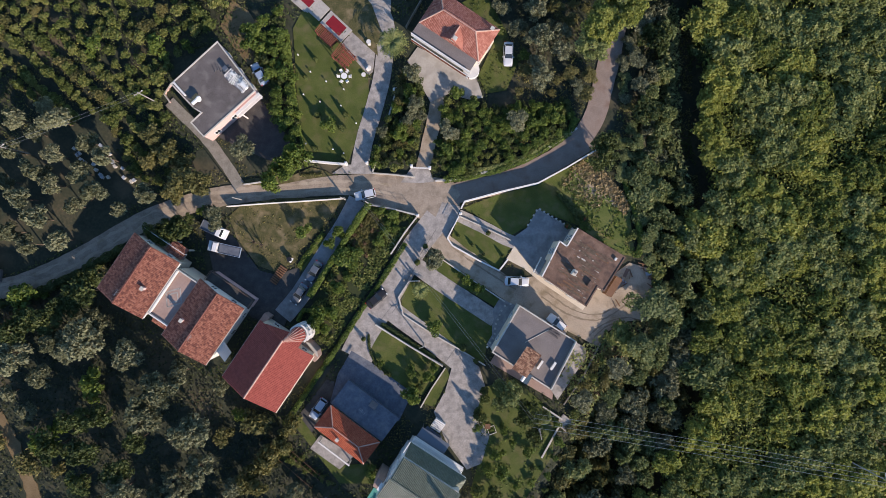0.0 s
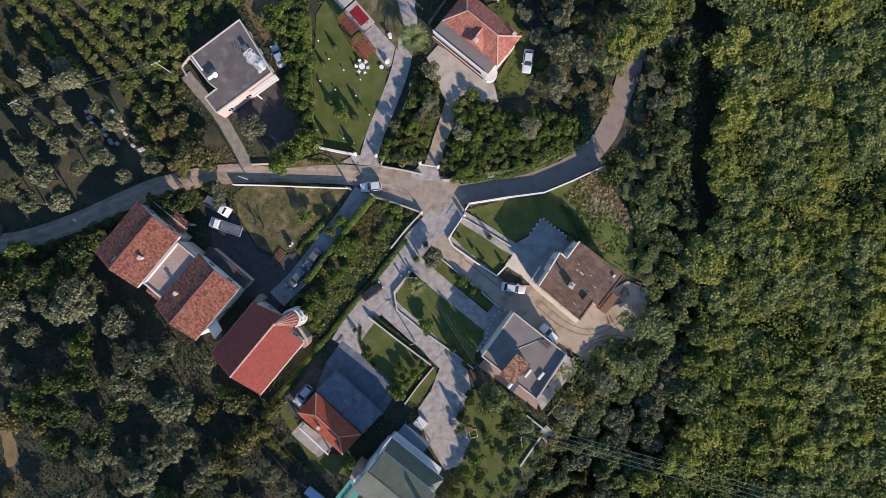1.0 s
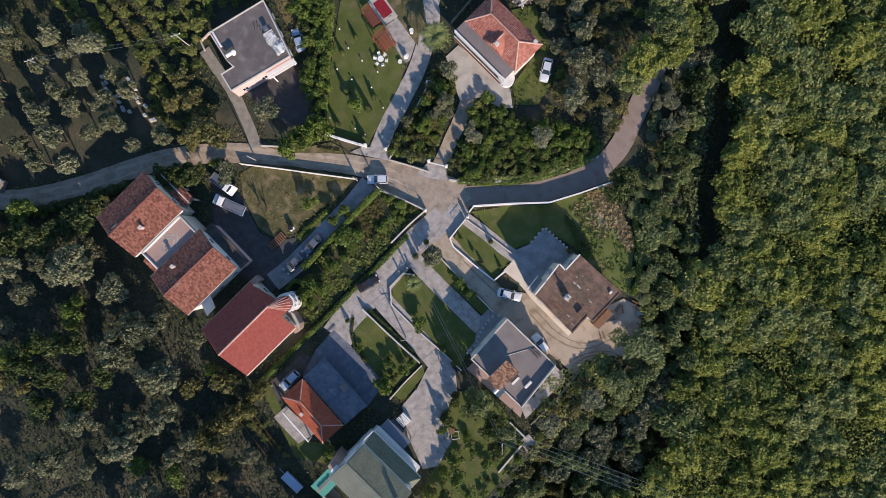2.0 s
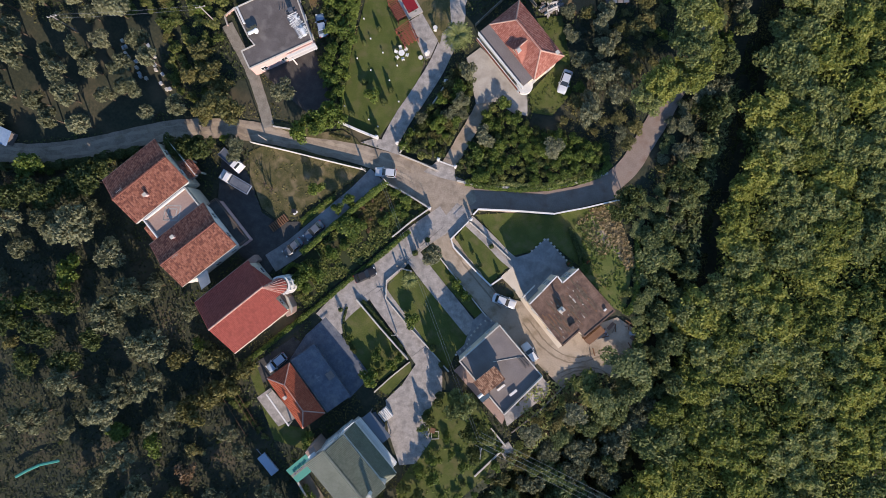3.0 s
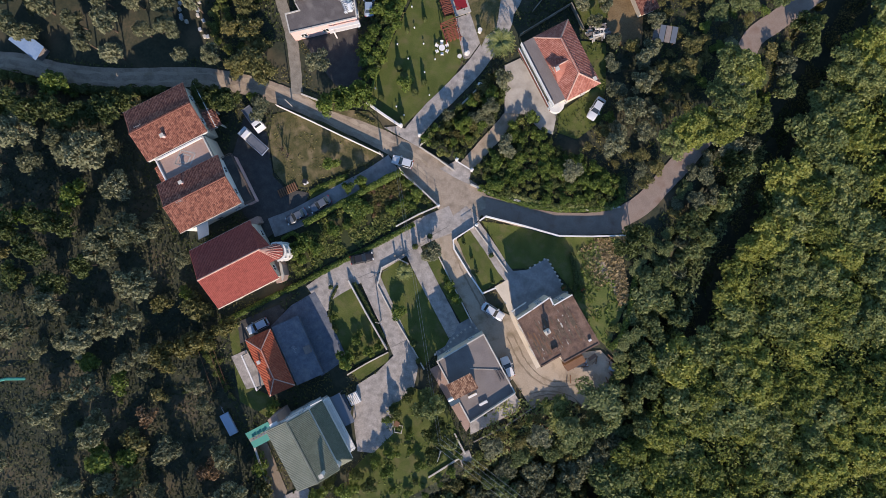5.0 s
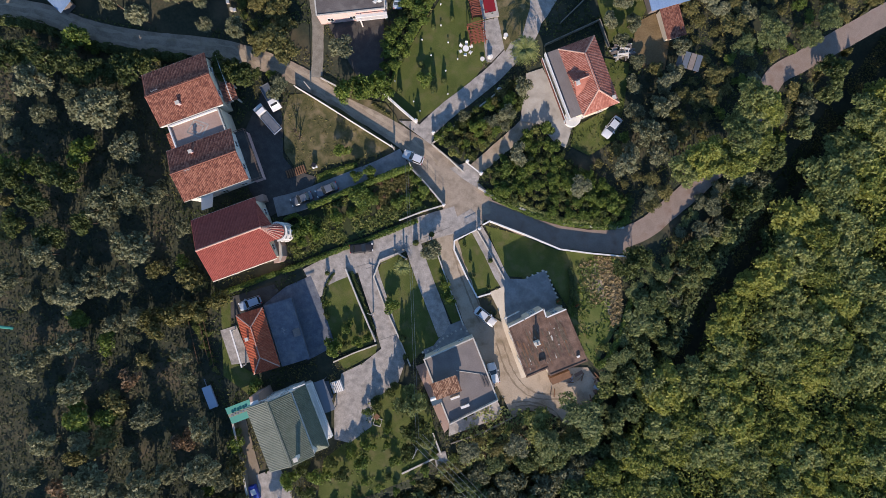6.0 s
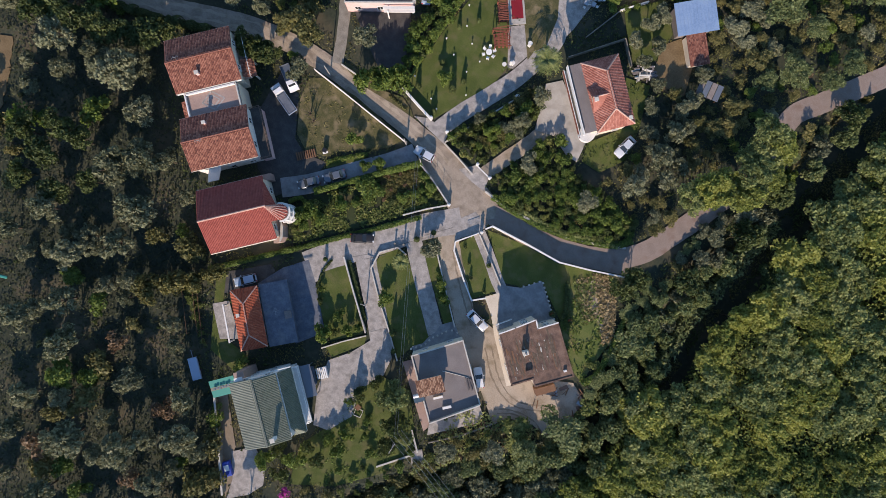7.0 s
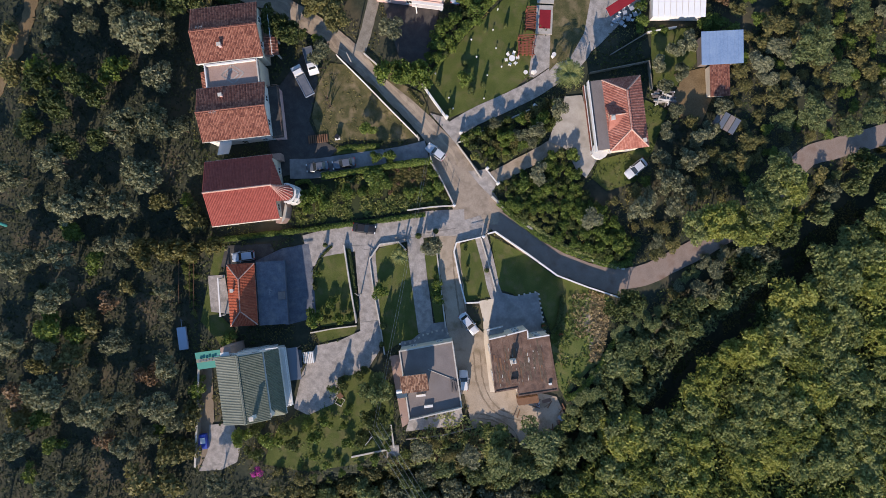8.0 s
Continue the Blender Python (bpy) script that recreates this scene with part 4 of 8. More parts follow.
# the red-roofed house with a round turret
def church_house():
    ob = gable_house(-29.9, -19.4, 56, 11.4, 10.7, 6.2, 8.7, "cream", "tile_red", "two-storey house with a red tile gable roof and round tower")
    part("verge", tube((-5.7, -5.45, 6.16), (5.7, -5.45, 6.16), 0.12), M["cream"], ob, "cream eaves moulding")
    inv = pose(-29.9, -19.4, 0, 0, 0, 56).inverted()
    q = inv @ Vector((*(-24.6, -14.0), 0))
    cx, cy, R = q.x, q.y, 1.15
    bay = bmesh.new()
    bmesh.ops.create_cone(bay, cap_ends=True, segments=24, radius1=R, radius2=R, depth=7.2, matrix=pose(cx, cy, 3.5))
    tur = part("tower", bay, M["white"], ob, "round white corner tower")
    for z0 in (2.2, 4.7):
        for k in range(7):
            a = radians(-105 + k * 32)
            part("arch_pier", box(0.2, 0.24, 1.9, cx + (R + 0.3) * math.cos(a), cy + (R + 0.3) * math.sin(a), z0, math.degrees(a)), M["white"], tur, "white arcade pier")
        for k in range(26):
            a0, a1 = radians(-110 + k * 8), radians(-110 + (k + 1) * 8)
            for z, h, r0, r1 in ((z0 - 0.3, 0.3, R, R + 0.55), (z0 + 1.9, 0.3, R + 0.2, R + 0.5)):
                part("arcade_ring", prism([(cx + r * math.cos(a), cy + r * math.sin(a)) for r, a in ((r0, a0), (r1, a0), (r1, a1), (r0, a1))], z, z + h), M["white"], tur, "white curved arcade ring")
        for k in range(6):
            a = radians(-89 + k * 32)
            part("arch_opening", box(0.08, 0.5, 1.5, cx + R * math.cos(a), cy + R * math.sin(a), z0 + 0.1, math.degrees(a)), M["glass"], tur, "dark arched opening")
    apex = (5.35, 0, 8.72)
    for k in range(8):
        a0, a1 = radians(-110 + k * 27.5), radians(-110 + (k + 1) * 27.5)
        c = [(cx + (R + 0.1) * math.cos(a0), cy + (R + 0.1) * math.sin(a0), 7.15), (cx + (R + 0.1) * math.cos(a1), cy + (R + 0.1) * math.sin(a1), 7.15), apex]
        deck = part("tower_roof_facet", slab(c, 0.1), M["tile_red"], tur)
        tile_field("tile_course", c, "tile_red", deck)
        ridge(tur, c[0], c[2], "ridge_pale", 0.08)
    ends = [(cx + (R + 0.1) * math.cos(radians(s)), cy + (R + 0.1) * math.sin(radians(s)), 7.15) for s in (-110, 110)]
    for c in ([(5.72, -2.6, 7.5), ends[0], apex], [ends[1], (5.72, 4.4, 6.66), apex]):
        deck = part("tower_roof_facet", slab(c, 0.1), M["tile_red"], tur)
        tile_field("tile_course", c, "tile_red", deck)
    ter = [tuple((inv @ Vector((*p, 0)))[:2]) for p in ((-25.5, -16.3), (-24.4, -15.6), (-23.5, -16.0), (-23.0, -16.6), (-22.3, -17.4), (-22.1, -18.4), (-22.8, -19.3), (-23.9, -18.2))]
    ter_ob = part("side_terrace", prism(ter, -0.1, 3.0), M["terrace"], ob, "curved tan stone terrace")
    part("parapet", prism([(x * 1.0 + 0.12 * (x - 6.5) / 3, y) for x, y in ter[1:6]], 3.0, 3.35), M["pale"], ter_ob)
    part("gate_house", box(1.4, 1.2, 2.4, 5.4, 5.6, 0), M["terrace"], ob, "small brick lobby")


church_house()


# bungalow with an orange hip roof and a flat roof deck
def bungalow():
    ang = 143
    ob = thing("bungalow", pose(-17.15, -31.7, 0, 0, 0, ang), "low house with an orange hip roof and flat grey roof deck", "house", "village houses")
    PAVED.append(turned(-17.15, -31.7, ang, 10.6, 4.6))
    PAVED.append(turned(-17.15, -31.7, ang, 11.0, 5.0, 0, -4.7))
    part("wall", prism([(-4.9, -2.1), (4.9, -2.1), (4.9, 1.9), (-4.9, 1.9)], -0.2, 3.1), M["white"], ob)
    e, t, L, W = 3.1, 4.7, 5.3, 2.35
    a, b, c, d = (-L, -W, e), (L, -W, e), (L, W, e), (-L, W, e)
    r0, r1 = (-L + 2.6, 0, t), (L - 2.6, 0, t)
    for q in ((a, b, r1, r0), (b, c, r1), (c, d, r0, r1), (d, a, r0)):
        slope(ob, list(q), "tile_orange")
    for p, q in ((r0, r1), (a, r0), (d, r0), (b, r1), (c, r1)):
        ridge(ob, p, q, "ridge_pale", 0.11)
    # slab colour on these walls paints in the shade of their visible face
    part("flat_wing", prism([(-5.4, -7.0), (5.3, -7.0), (5.3, -2.36), (-5.4, -2.36)], -0.2, 2.2), M["slab"], ob)
    part("roof_deck", box(11.0, 5.0, 0.2, -0.05, -4.9, 2.2), M["slab"], ob, "smooth grey concrete roof deck")
    antenna(ob, 0.4, -5.0, 2.4, 1.9)
    part("hatch", box(1.3, 1.2, 0.25, -0.6, -6.6, 2.4, 0, 0.03), M["felt_grey"], ob, "grey roof hatch")
    chimney(ob, 0.9, 1.2, 3.9, 0.9, 0.4)
    facade(ob, [(-4.9, -2.1), (4.9, -2.1), (4.9, 1.9), (-4.9, 1.9)], 1, skip=(0,))
    for x in (-3.4, 3.0):
        part("porch_column", tube((x, 4.3, 0), (x, 4.3, 2.3), 0.14, n=10), M["white"], ob, "white porch column")
    part("porch_beam", box(6.8, 0.25, 0.22, -0.2, 4.3, 2.3), M["white"], ob, "white porch beam")


bungalow()


# big house with a grey-green roof
def green_house():
    ang = 147.0
    x, y, L, W = -4.0, -38.8, 11.2, 10.4
    ob = thing("house", pose(x, y, 0, 0, 0, ang - 90), "large house with a grey-green tiled roof and long side balcony", "house", "village houses")
    PAVED.append(turned(x, y, ang - 90, W + 2.0, L, 0.6))
    # across: x from the pale slope to the balcony side; along: y
    part("wall", prism([(-4.6, -5.3), (2.8, -5.3), (2.8, 5.3), (-4.6, 5.3)], -0.2, 8.6), M["white"], ob)
    part("side_wall", prism([(2.802, -5.2), (3.95, -5.2), (3.95, 5.0), (2.802, 5.0)], -0.2, 5.2), M["white"], ob)
    top, rx = 10.3, -1.0
    g = bmesh.new()
    for s in (-5.3, 5.3):
        add_prism(g, [(-4.5, s - 0.12), (2.7, s - 0.12), (2.7, s + 0.12), (-4.5, s + 0.12)], 8.55, 8.7)
    part("wall_plate", g, M["white"], ob)
    for s in (-5.15, 5.15):
        gb = bmesh.new()
        vs = [gb.verts.new(p) for p in ((-4.5, s, 8.6), (2.7, s, 8.6), (rx, s, top - 0.2))]
        gb.faces.new(vs)
        ext = bmesh.ops.extrude_face_region(gb, geom=list(gb.faces))
        bmesh.ops.translate(gb, vec=(0, 0.2 if s < 0 else -0.2, 0), verts=[v for v in ext["geom"] if isinstance(v, bmesh.types.BMVert)])
        bmesh.ops.recalc_face_normals(gb, faces=gb.faces)
        part("gable", gb, M["white"], ob)
    slope(ob, [(-5.0, 5.6, 8.8), (-5.0, -5.6, 8.8), (rx, -5.6, top), (rx, 5.6, top)], "sheet_green", "pale green-grey roof slope")
    slope(ob, [(2.75, -5.6, 9.1), (2.75, 5.4, 9.1), (rx, 5.4, top), (rx, -5.6, top)], "tile_green")
    slope(ob, [(4.25, -5.9, 5.3), (4.25, 5.2, 5.3), (2.84, 5.2, 8.3), (2.84, -4.0, 8.3)], "tile_green", "lower green roof slope")
    slope(ob, [(2.0, -5.9, 5.3), (4.25, -5.9, 5.28), (2.84, -4.0, 8.28)], "sheet_green", "pale hipped end of the lower roof")
    ridge(ob, (rx, -5.6, top), (rx, 5.6, top), "sheet_green")
    chimney(ob, 0.5, -4.5, 9.6, 1.9, 0.55)
    bal = part("balcony", box(1.0, 10.0, 0.2, 4.46, 0.0, 2.9), M["white"], ob, "long white balcony")
    rail(bal, [(4.0, 4.9), (4.9, 4.9), (4.9, -4.9), (4.0, -4.9)], 3.1)
    part("eaves_trim", box(0.14, 10.9, 0.14, 4.3, -0.35, 5.0), M["white"], ob, "white eaves board")
    part("eaves_trim", box(10.2, 0.14, 0.2, 0.2, 5.75, 8.45), M["white"], ob, "white eaves board")
    part("stair_block", box(1.7, 1.5, 6.9, -3.9, 6.05, 0), M["terrace"], ob, "brown stair tower")
    part("stair_canopy", box(1.4, 1.0, 0.12, -3.3, 5.7, 9.0), M["white"], ob, "white little canopy")
    part("side_annex", box(1.2, 5.2, 3.6, -5.4, -0.6, 0), M["tile_green"], ob, "low green-roofed annex")
    facade(ob, [(-4.6, -5.3), (2.8, -5.3), (2.8, 5.3), (-4.6, 5.3)], 3, 2.85, skip=(1,))
    facade(ob, [(2.802, -5.2), (3.95, -5.2), (3.95, 5.0), (2.802, 5.0)], 1, skip=(3,))
    # dark open shelter beside the court
    sh = thing("carport", pose(*(-2.8, -33.5), 0, 0, 0, ang - 90), "dark flat-roofed carport beside the green-roofed house", "carport")
    PAVED.append(turned(*(-2.8, -33.5), ang - 90, 3.6, 6.0))
    part("roof", box(3.5, 5.6, 0.14, 0, 0, 2.6), M["paint_grey"], sh, "dark grey sheet roof")
    for u in (-1.6, 1.6):
        for v in (-2.6, 2.6):
            part("post", box(0.12, 0.12, 2.62, u, v, -0.02), M["metal"], sh)
    aw = thing("awning", pose(*(-12.5, -43.5), 0, 0, 0, ang - 90), "dark teal striped awning on thin posts", "awning")
    for i in range(5):
        part("awning_stripe", slab([(-2.2, -1.5 + i * 0.6, 2.6 + 0.08 * i), (2.2, -1.5 + i * 0.6, 2.6 + 0.08 * i), (2.2, -0.9 + i * 0.6, 2.68 + 0.08 * i), (-2.2, -0.9 + i * 0.6, 2.68 + 0.08 * i)], 0.05), M["teal" if i != 2 else "sheet_green"], aw)
    for u in (-2.0, 2.0):
        for v, h in ((-1.3, 2.55), (1.3, 2.9)):
            part("post", tube((u, v, 0), (u, v, h), 0.04), M["metal"], aw)
    for i in range(6):
        part("crate", box(0.35, 0.3, 0.25, -1.4 + 0.5 * i, 0.15 * (i % 2), 3.05), M["metal"], aw, "small grey box on the awning")


green_house()


def parapet(parent, pts, z, h, material, thick=0.22, label=""):
    """A parapet round a plan outline."""
    for i, (a, b) in enumerate(zip(pts, pts[1:] + pts[:1])):
        a, b = Vector(a), Vector(b)
        d = b - a
        part("parapet", box(d.length + thick - 0.004 * i, thick, h + 0.002 * (i % 2), *((a + b) / 2), z, math.degrees(math.atan2(d.y, d.x))), M[material], parent, label)


def flat_house(c, world_pts, h, wall_mat, roof_mat, label, parapet_mat, storeys=2, par=0.25):
    ob = thing("house", pose(*c, 0), label, "house", "village houses")
    pts = [(x - c[0], y - c[1]) for x, y in world_pts]
    if sum(a[0] * b[1] - b[0] * a[1] for a, b in zip(pts, pts[1:] + pts[:1])) < 0:
        pts = pts[::-1]
    PAVED.append(list(world_pts))
    part("wall", prism(pts, -0.2, h - 0.3), M[wall_mat], ob)
    part("flat_roof", prism(pts, h - 0.3, h), M[roof_mat], ob)
    parapet(ob, pts, h, par, parapet_mat)
    facade(ob, pts, storeys, 2.9)
    return ob


# brown flat-roofed house
def brown_house():
    c = (23.1, -2.9)
    pts = [(15.9, -4.3), (17.2, -1.8), (18.8, 1.5), (20.0, 0.6), (21.8, 3.6), (29.7, -1.2), (26.2, -6.8), (25.1, -6.1), (23.2, -9.3)]
    ob = flat_house(c, pts, 6.0, "cream", "brownroof", "two-storey house with a rusty brown flat roof and white-edged parapet", "brownroof", par=0.12)
    for a, b in ((pts[0], pts[1]), (pts[1], pts[2]), (pts[2], pts[3]), (pts[3], pts[4])):
        a, b = Vector(a) - Vector(c), Vector(b) - Vector(c)
        d = b - a
        part("white_edge", box(d.length + 0.2, 0.2, 0.2, *((a + b) / 2), 6.1, math.degrees(math.atan2(d.y, d.x))), M["white"], ob, "white parapet edge")
    a, b = Vector(pts[0]) - Vector(c), Vector(pts[1]) - Vector(c)
    d = b - a
    nrm = Vector((-d.y, d.x)).normalized() * 0.7
    # paving grey carries the shade of the house's front in its colour
    bal = part("balcony", box(d.length, 1.2, 0.2, *((a + b) / 2 + nrm), 2.9, math.degrees(math.atan2(d.y, d.x))), M["paving"], ob, "front balcony with its shade put into the grey")
    rail(bal, [tuple(a + nrm * 1.75), tuple(b + nrm * 1.75)], 3.1)
    ang = math.degrees(math.atan2((Vector(pts[5]) - Vector(pts[6])).y, (Vector(pts[5]) - Vector(pts[6])).x))
    rnd = random.Random(4)
    for i in range(9):
        q = Vector((21.9, -3.2)) - Vector(c) + Vector((math.cos(radians(ang)), math.sin(radians(ang)))) * (-4.2 + i * 1.05)
        part("roof_seam", box(0.06, 7.6, 0.05, *q, 6.0, ang), M["brownroof"], ob)
    u, v = Vector((math.cos(radians(ang)), math.sin(radians(ang)))), Vector((-math.sin(radians(ang)), math.cos(radians(ang))))
    o = Vector((22.4, -3.1)) - Vector(c)
    for i in range(60):
        q = o + u * rnd.uniform(-4.2, 4.2) + v * rnd.uniform(-2.6, 2.4)
        part("roof_strip", box(rnd.uniform(0.12, 0.3), rnd.uniform(1.0, 3.2), 0.012, *q, 6.0 + 0.0004 * i, ang), M["bark" if i % 3 else "wood"], ob, "dark worn roofing strip")
    for i in range(30):
        q = o + u * rnd.uniform(-4.0, 4.0) + v * rnd.uniform(-3.2, 3.0)
        part("roof_patch", box(rnd.uniform(0.08, 0.16), rnd.uniform(0.15, 0.6), 0.02, *q, 6.02 + 0.001 * i / 10, ang), M["stone" if i % 3 else "wallstone"], ob, "pale flaked patch")
    q = Vector((21.1, -3.7)) - Vector(c)
    st = part("stove_pipe", box(1.0, 0.75, 1.3, *q, 6.0, ang, 0.08), M["wallstone"], ob, "pale chimney block")
    part("pipe", tube((*q, 7.3), (*q, 8.1), 0.16, n=10), M["metal"], st)
    q = Vector((23.8, -5.7)) - Vector(c)
    part("roof_vent", box(1.0, 0.7, 0.6, *q, 6.0, ang, 0.04), M["brownroof"], ob)
    q = Vector((28.1, -1.5)) - Vector(c)
    part("roof_vent", box(0.5, 0.3, 0.4, *q, 6.0, ang), M["white"], ob, "white roof vent")
    q = Vector((28.9, -6.3)) - Vector(c)
    part("lean_to", box(3.6, 1.2, 2.4, *q, 0, ang), M["wood"], ob, "brown wooden lean-to")


brown_house()


# grey flat-roofed house with a tiled stair head
def grey_house():
    c = (14.9, -16.5)
    pts = [(7.7, -17.2), (12.3, -9.4), (21.7, -15.4), (17.5, -23.4)]
    ob = flat_house(c, pts, 4.8, "cream", "felt_grey", "cream house with a pale grey flat roof and tiled stair head", "wallstone", 1, 0.3)
    ang = 56.0
    u, v = Vector((math.cos(radians(ang)), math.sin(radians(ang)))), Vector((-math.sin(radians(ang)), math.cos(radians(ang))))
    o = Vector((13.3, -18.5)) - Vector(c)
    hd = part("stair_head", box(4.0, 2.2, 2.0, *o, 4.8, ang), M["cream"], ob, "cream stair head")
    cn = lambda s, t, z: (*(o + u * s + v * t), z)
    slope(hd, [cn(-2.25, -1.35, 6.7), cn(2.25, -1.35, 6.7), cn(2.25, 1.3, 7.3), cn(-2.25, 1.3, 7.3)], "tile_brown", "weathered brown tile roof")
    q = Vector((12.9, -21.2)) - Vector(c)
    tank(ob, *(q), 4.8, ang)
    for p, (sx, sy, sz) in (((15.7, -19.3), (1.6, 0.35, 0.4)), ((17.9, -19.5), (1.5, 0.4, 0.5))):
        q = Vector(p) - Vector(c)
        part("roof_box", box(sx, sy, sz, *q, 4.8, ang), M["white"], ob, "white roof unit")
    q = Vector((15.2, -14.5)) - Vector(c)
    part("roof_pipe", box(0.09, 4.6, 0.12, *q, 4.8, ang + 62), M["wallstone"], ob, "pale pipe lying on the roof")
    q = Vector((17.8, -14.3)) - Vector(c)
    for i in range(4):
        part("plank", box(0.25, 2.2, 0.2, q.x + i * 0.4, q.y + i * 0.25, 4.8, ang + 5 * i), M["felt"], ob, "dark plank on the roof")
    q = Vector((19.2, -20.0)) - Vector(c)
    a, b = Vector((21.7, -15.4)) - Vector(c), Vector((17.5, -23.4)) - Vector(c)
    d = b - a
    part("parapet", box(d.length, 0.2, 0.85, *((a + b) / 2), 4.8, math.degrees(math.atan2(d.y, d.x))), M["wallstone"], ob, "tall pale parapet")


grey_house()


# villa with a red hip roof and flat front
def villa():
    ang = 146.4
    ob = thing("villa", pose(2.1, 37.4, 0, 0, 0, ang), "two-storey villa with a faded red hip roof and striped front balconies", "house", "village houses")
    PAVED.append(turned(2.1, 37.4, ang, 12.2, 10.6, 0, 1.6))
    part("wall", prism([(-5.5, -2.8), (5.5, -2.8), (5.5, 4.0), (-5.5, 4.0)], -0.2, 6.1), M["cream"], ob)
    L, W, e, t = 5.95, 3.2, 6.1, 8.3
    a, b, c, d = (-L, -W, e), (L, -W, e), (L, W, e), (-L, W, e)
    r0, r1 = (-L + 2.8, 0, t), (L - 2.7, 0, t)
    for q in ((a, b, r1, r0), (b, c, r1), (c, d, r0, r1), (d, a, r0)):
        slope(ob, list(q), "tile_rose")
    for p, q in ((r0, r1), (a, r0), (d, r0), (b, r1), (c, r1)):
        ridge(ob, p, q, "ridge_pale", 0.14)
    # cross gable over the front, with a chimney
    gt, bk = (-0.4, 3.1, 7.95), (-0.4, 0.5, 8.02)
    part("gable_wall", prism([(-2.3, 2.7), (1.5, 2.7), (1.5, 2.9), (-2.3, 2.9)], 5.9, 6.5), M["cream"], ob)
    slope(ob, [(1.8, 3.15, 6.3), (1.2, 1.6, 7.15), bk, gt], "tile_rose", "small cross-gable roof")
    slope(ob, [(-2.0, 1.6, 7.15), (-2.6, 3.15, 6.3), gt, bk], "tile_rose", "small cross-gable roof")
    ridge(ob, gt, bk, "ridge_pale", 0.13)
    chimney(ob, -0.9, 2.7, 6.6, 1.6, 0.5, "pink")
    chimney(ob, -5.0, -2.3, 6.4, 0.9, 0.45, "pink")
    part("flat_front", box(11.6, 2.2, 0.25, 0.2, 4.1, 5.95), M["felt_grey"], ob, "grey flat roof over the front")
    for k, (z, y, h) in enumerate(((3.0, 5.5, 0.2), (5.5, 5.35, 0.2))):
        bl = part("balcony", box(11.8, 1.4, h, 0.1, y - 0.45, z), M["white" if k else "cream"], ob, "pale balcony")
        part("balcony_front", box(11.8, 0.12, 0.8, 0.1, y + 0.2, z + h), M["redwood" if k == 0 else "white"], bl, "red-brown balcony front" if k == 0 else "white balcony front")
        part("balcony_rail", box(11.8, 0.1, 0.1, 0.1, y + 0.2, z + h + 1.0), M["whitepaint"], bl)
    for i in range(5):
        part("column", tube((-5.4 + i * 2.7, 4.85, 0), (-5.4 + i * 2.7, 4.85, 5.5), 0.09, n=10), M["cream"], ob, "cream column")
    cr = bmesh.new()
    bmesh.ops.create_cone(cr, cap_ends=True, segments=20, radius1=1.4, radius2=1.4, depth=1.0, matrix=pose(-5.4, 4.4, 3.5))
    part("corner_bay", cr, M["white"], ob, "rounded white corner bay")
    facade(ob, [(-5.5, -2.8), (5.5, -2.8), (5.5, 4.0), (-5.5, 4.0)], 2)


villa()


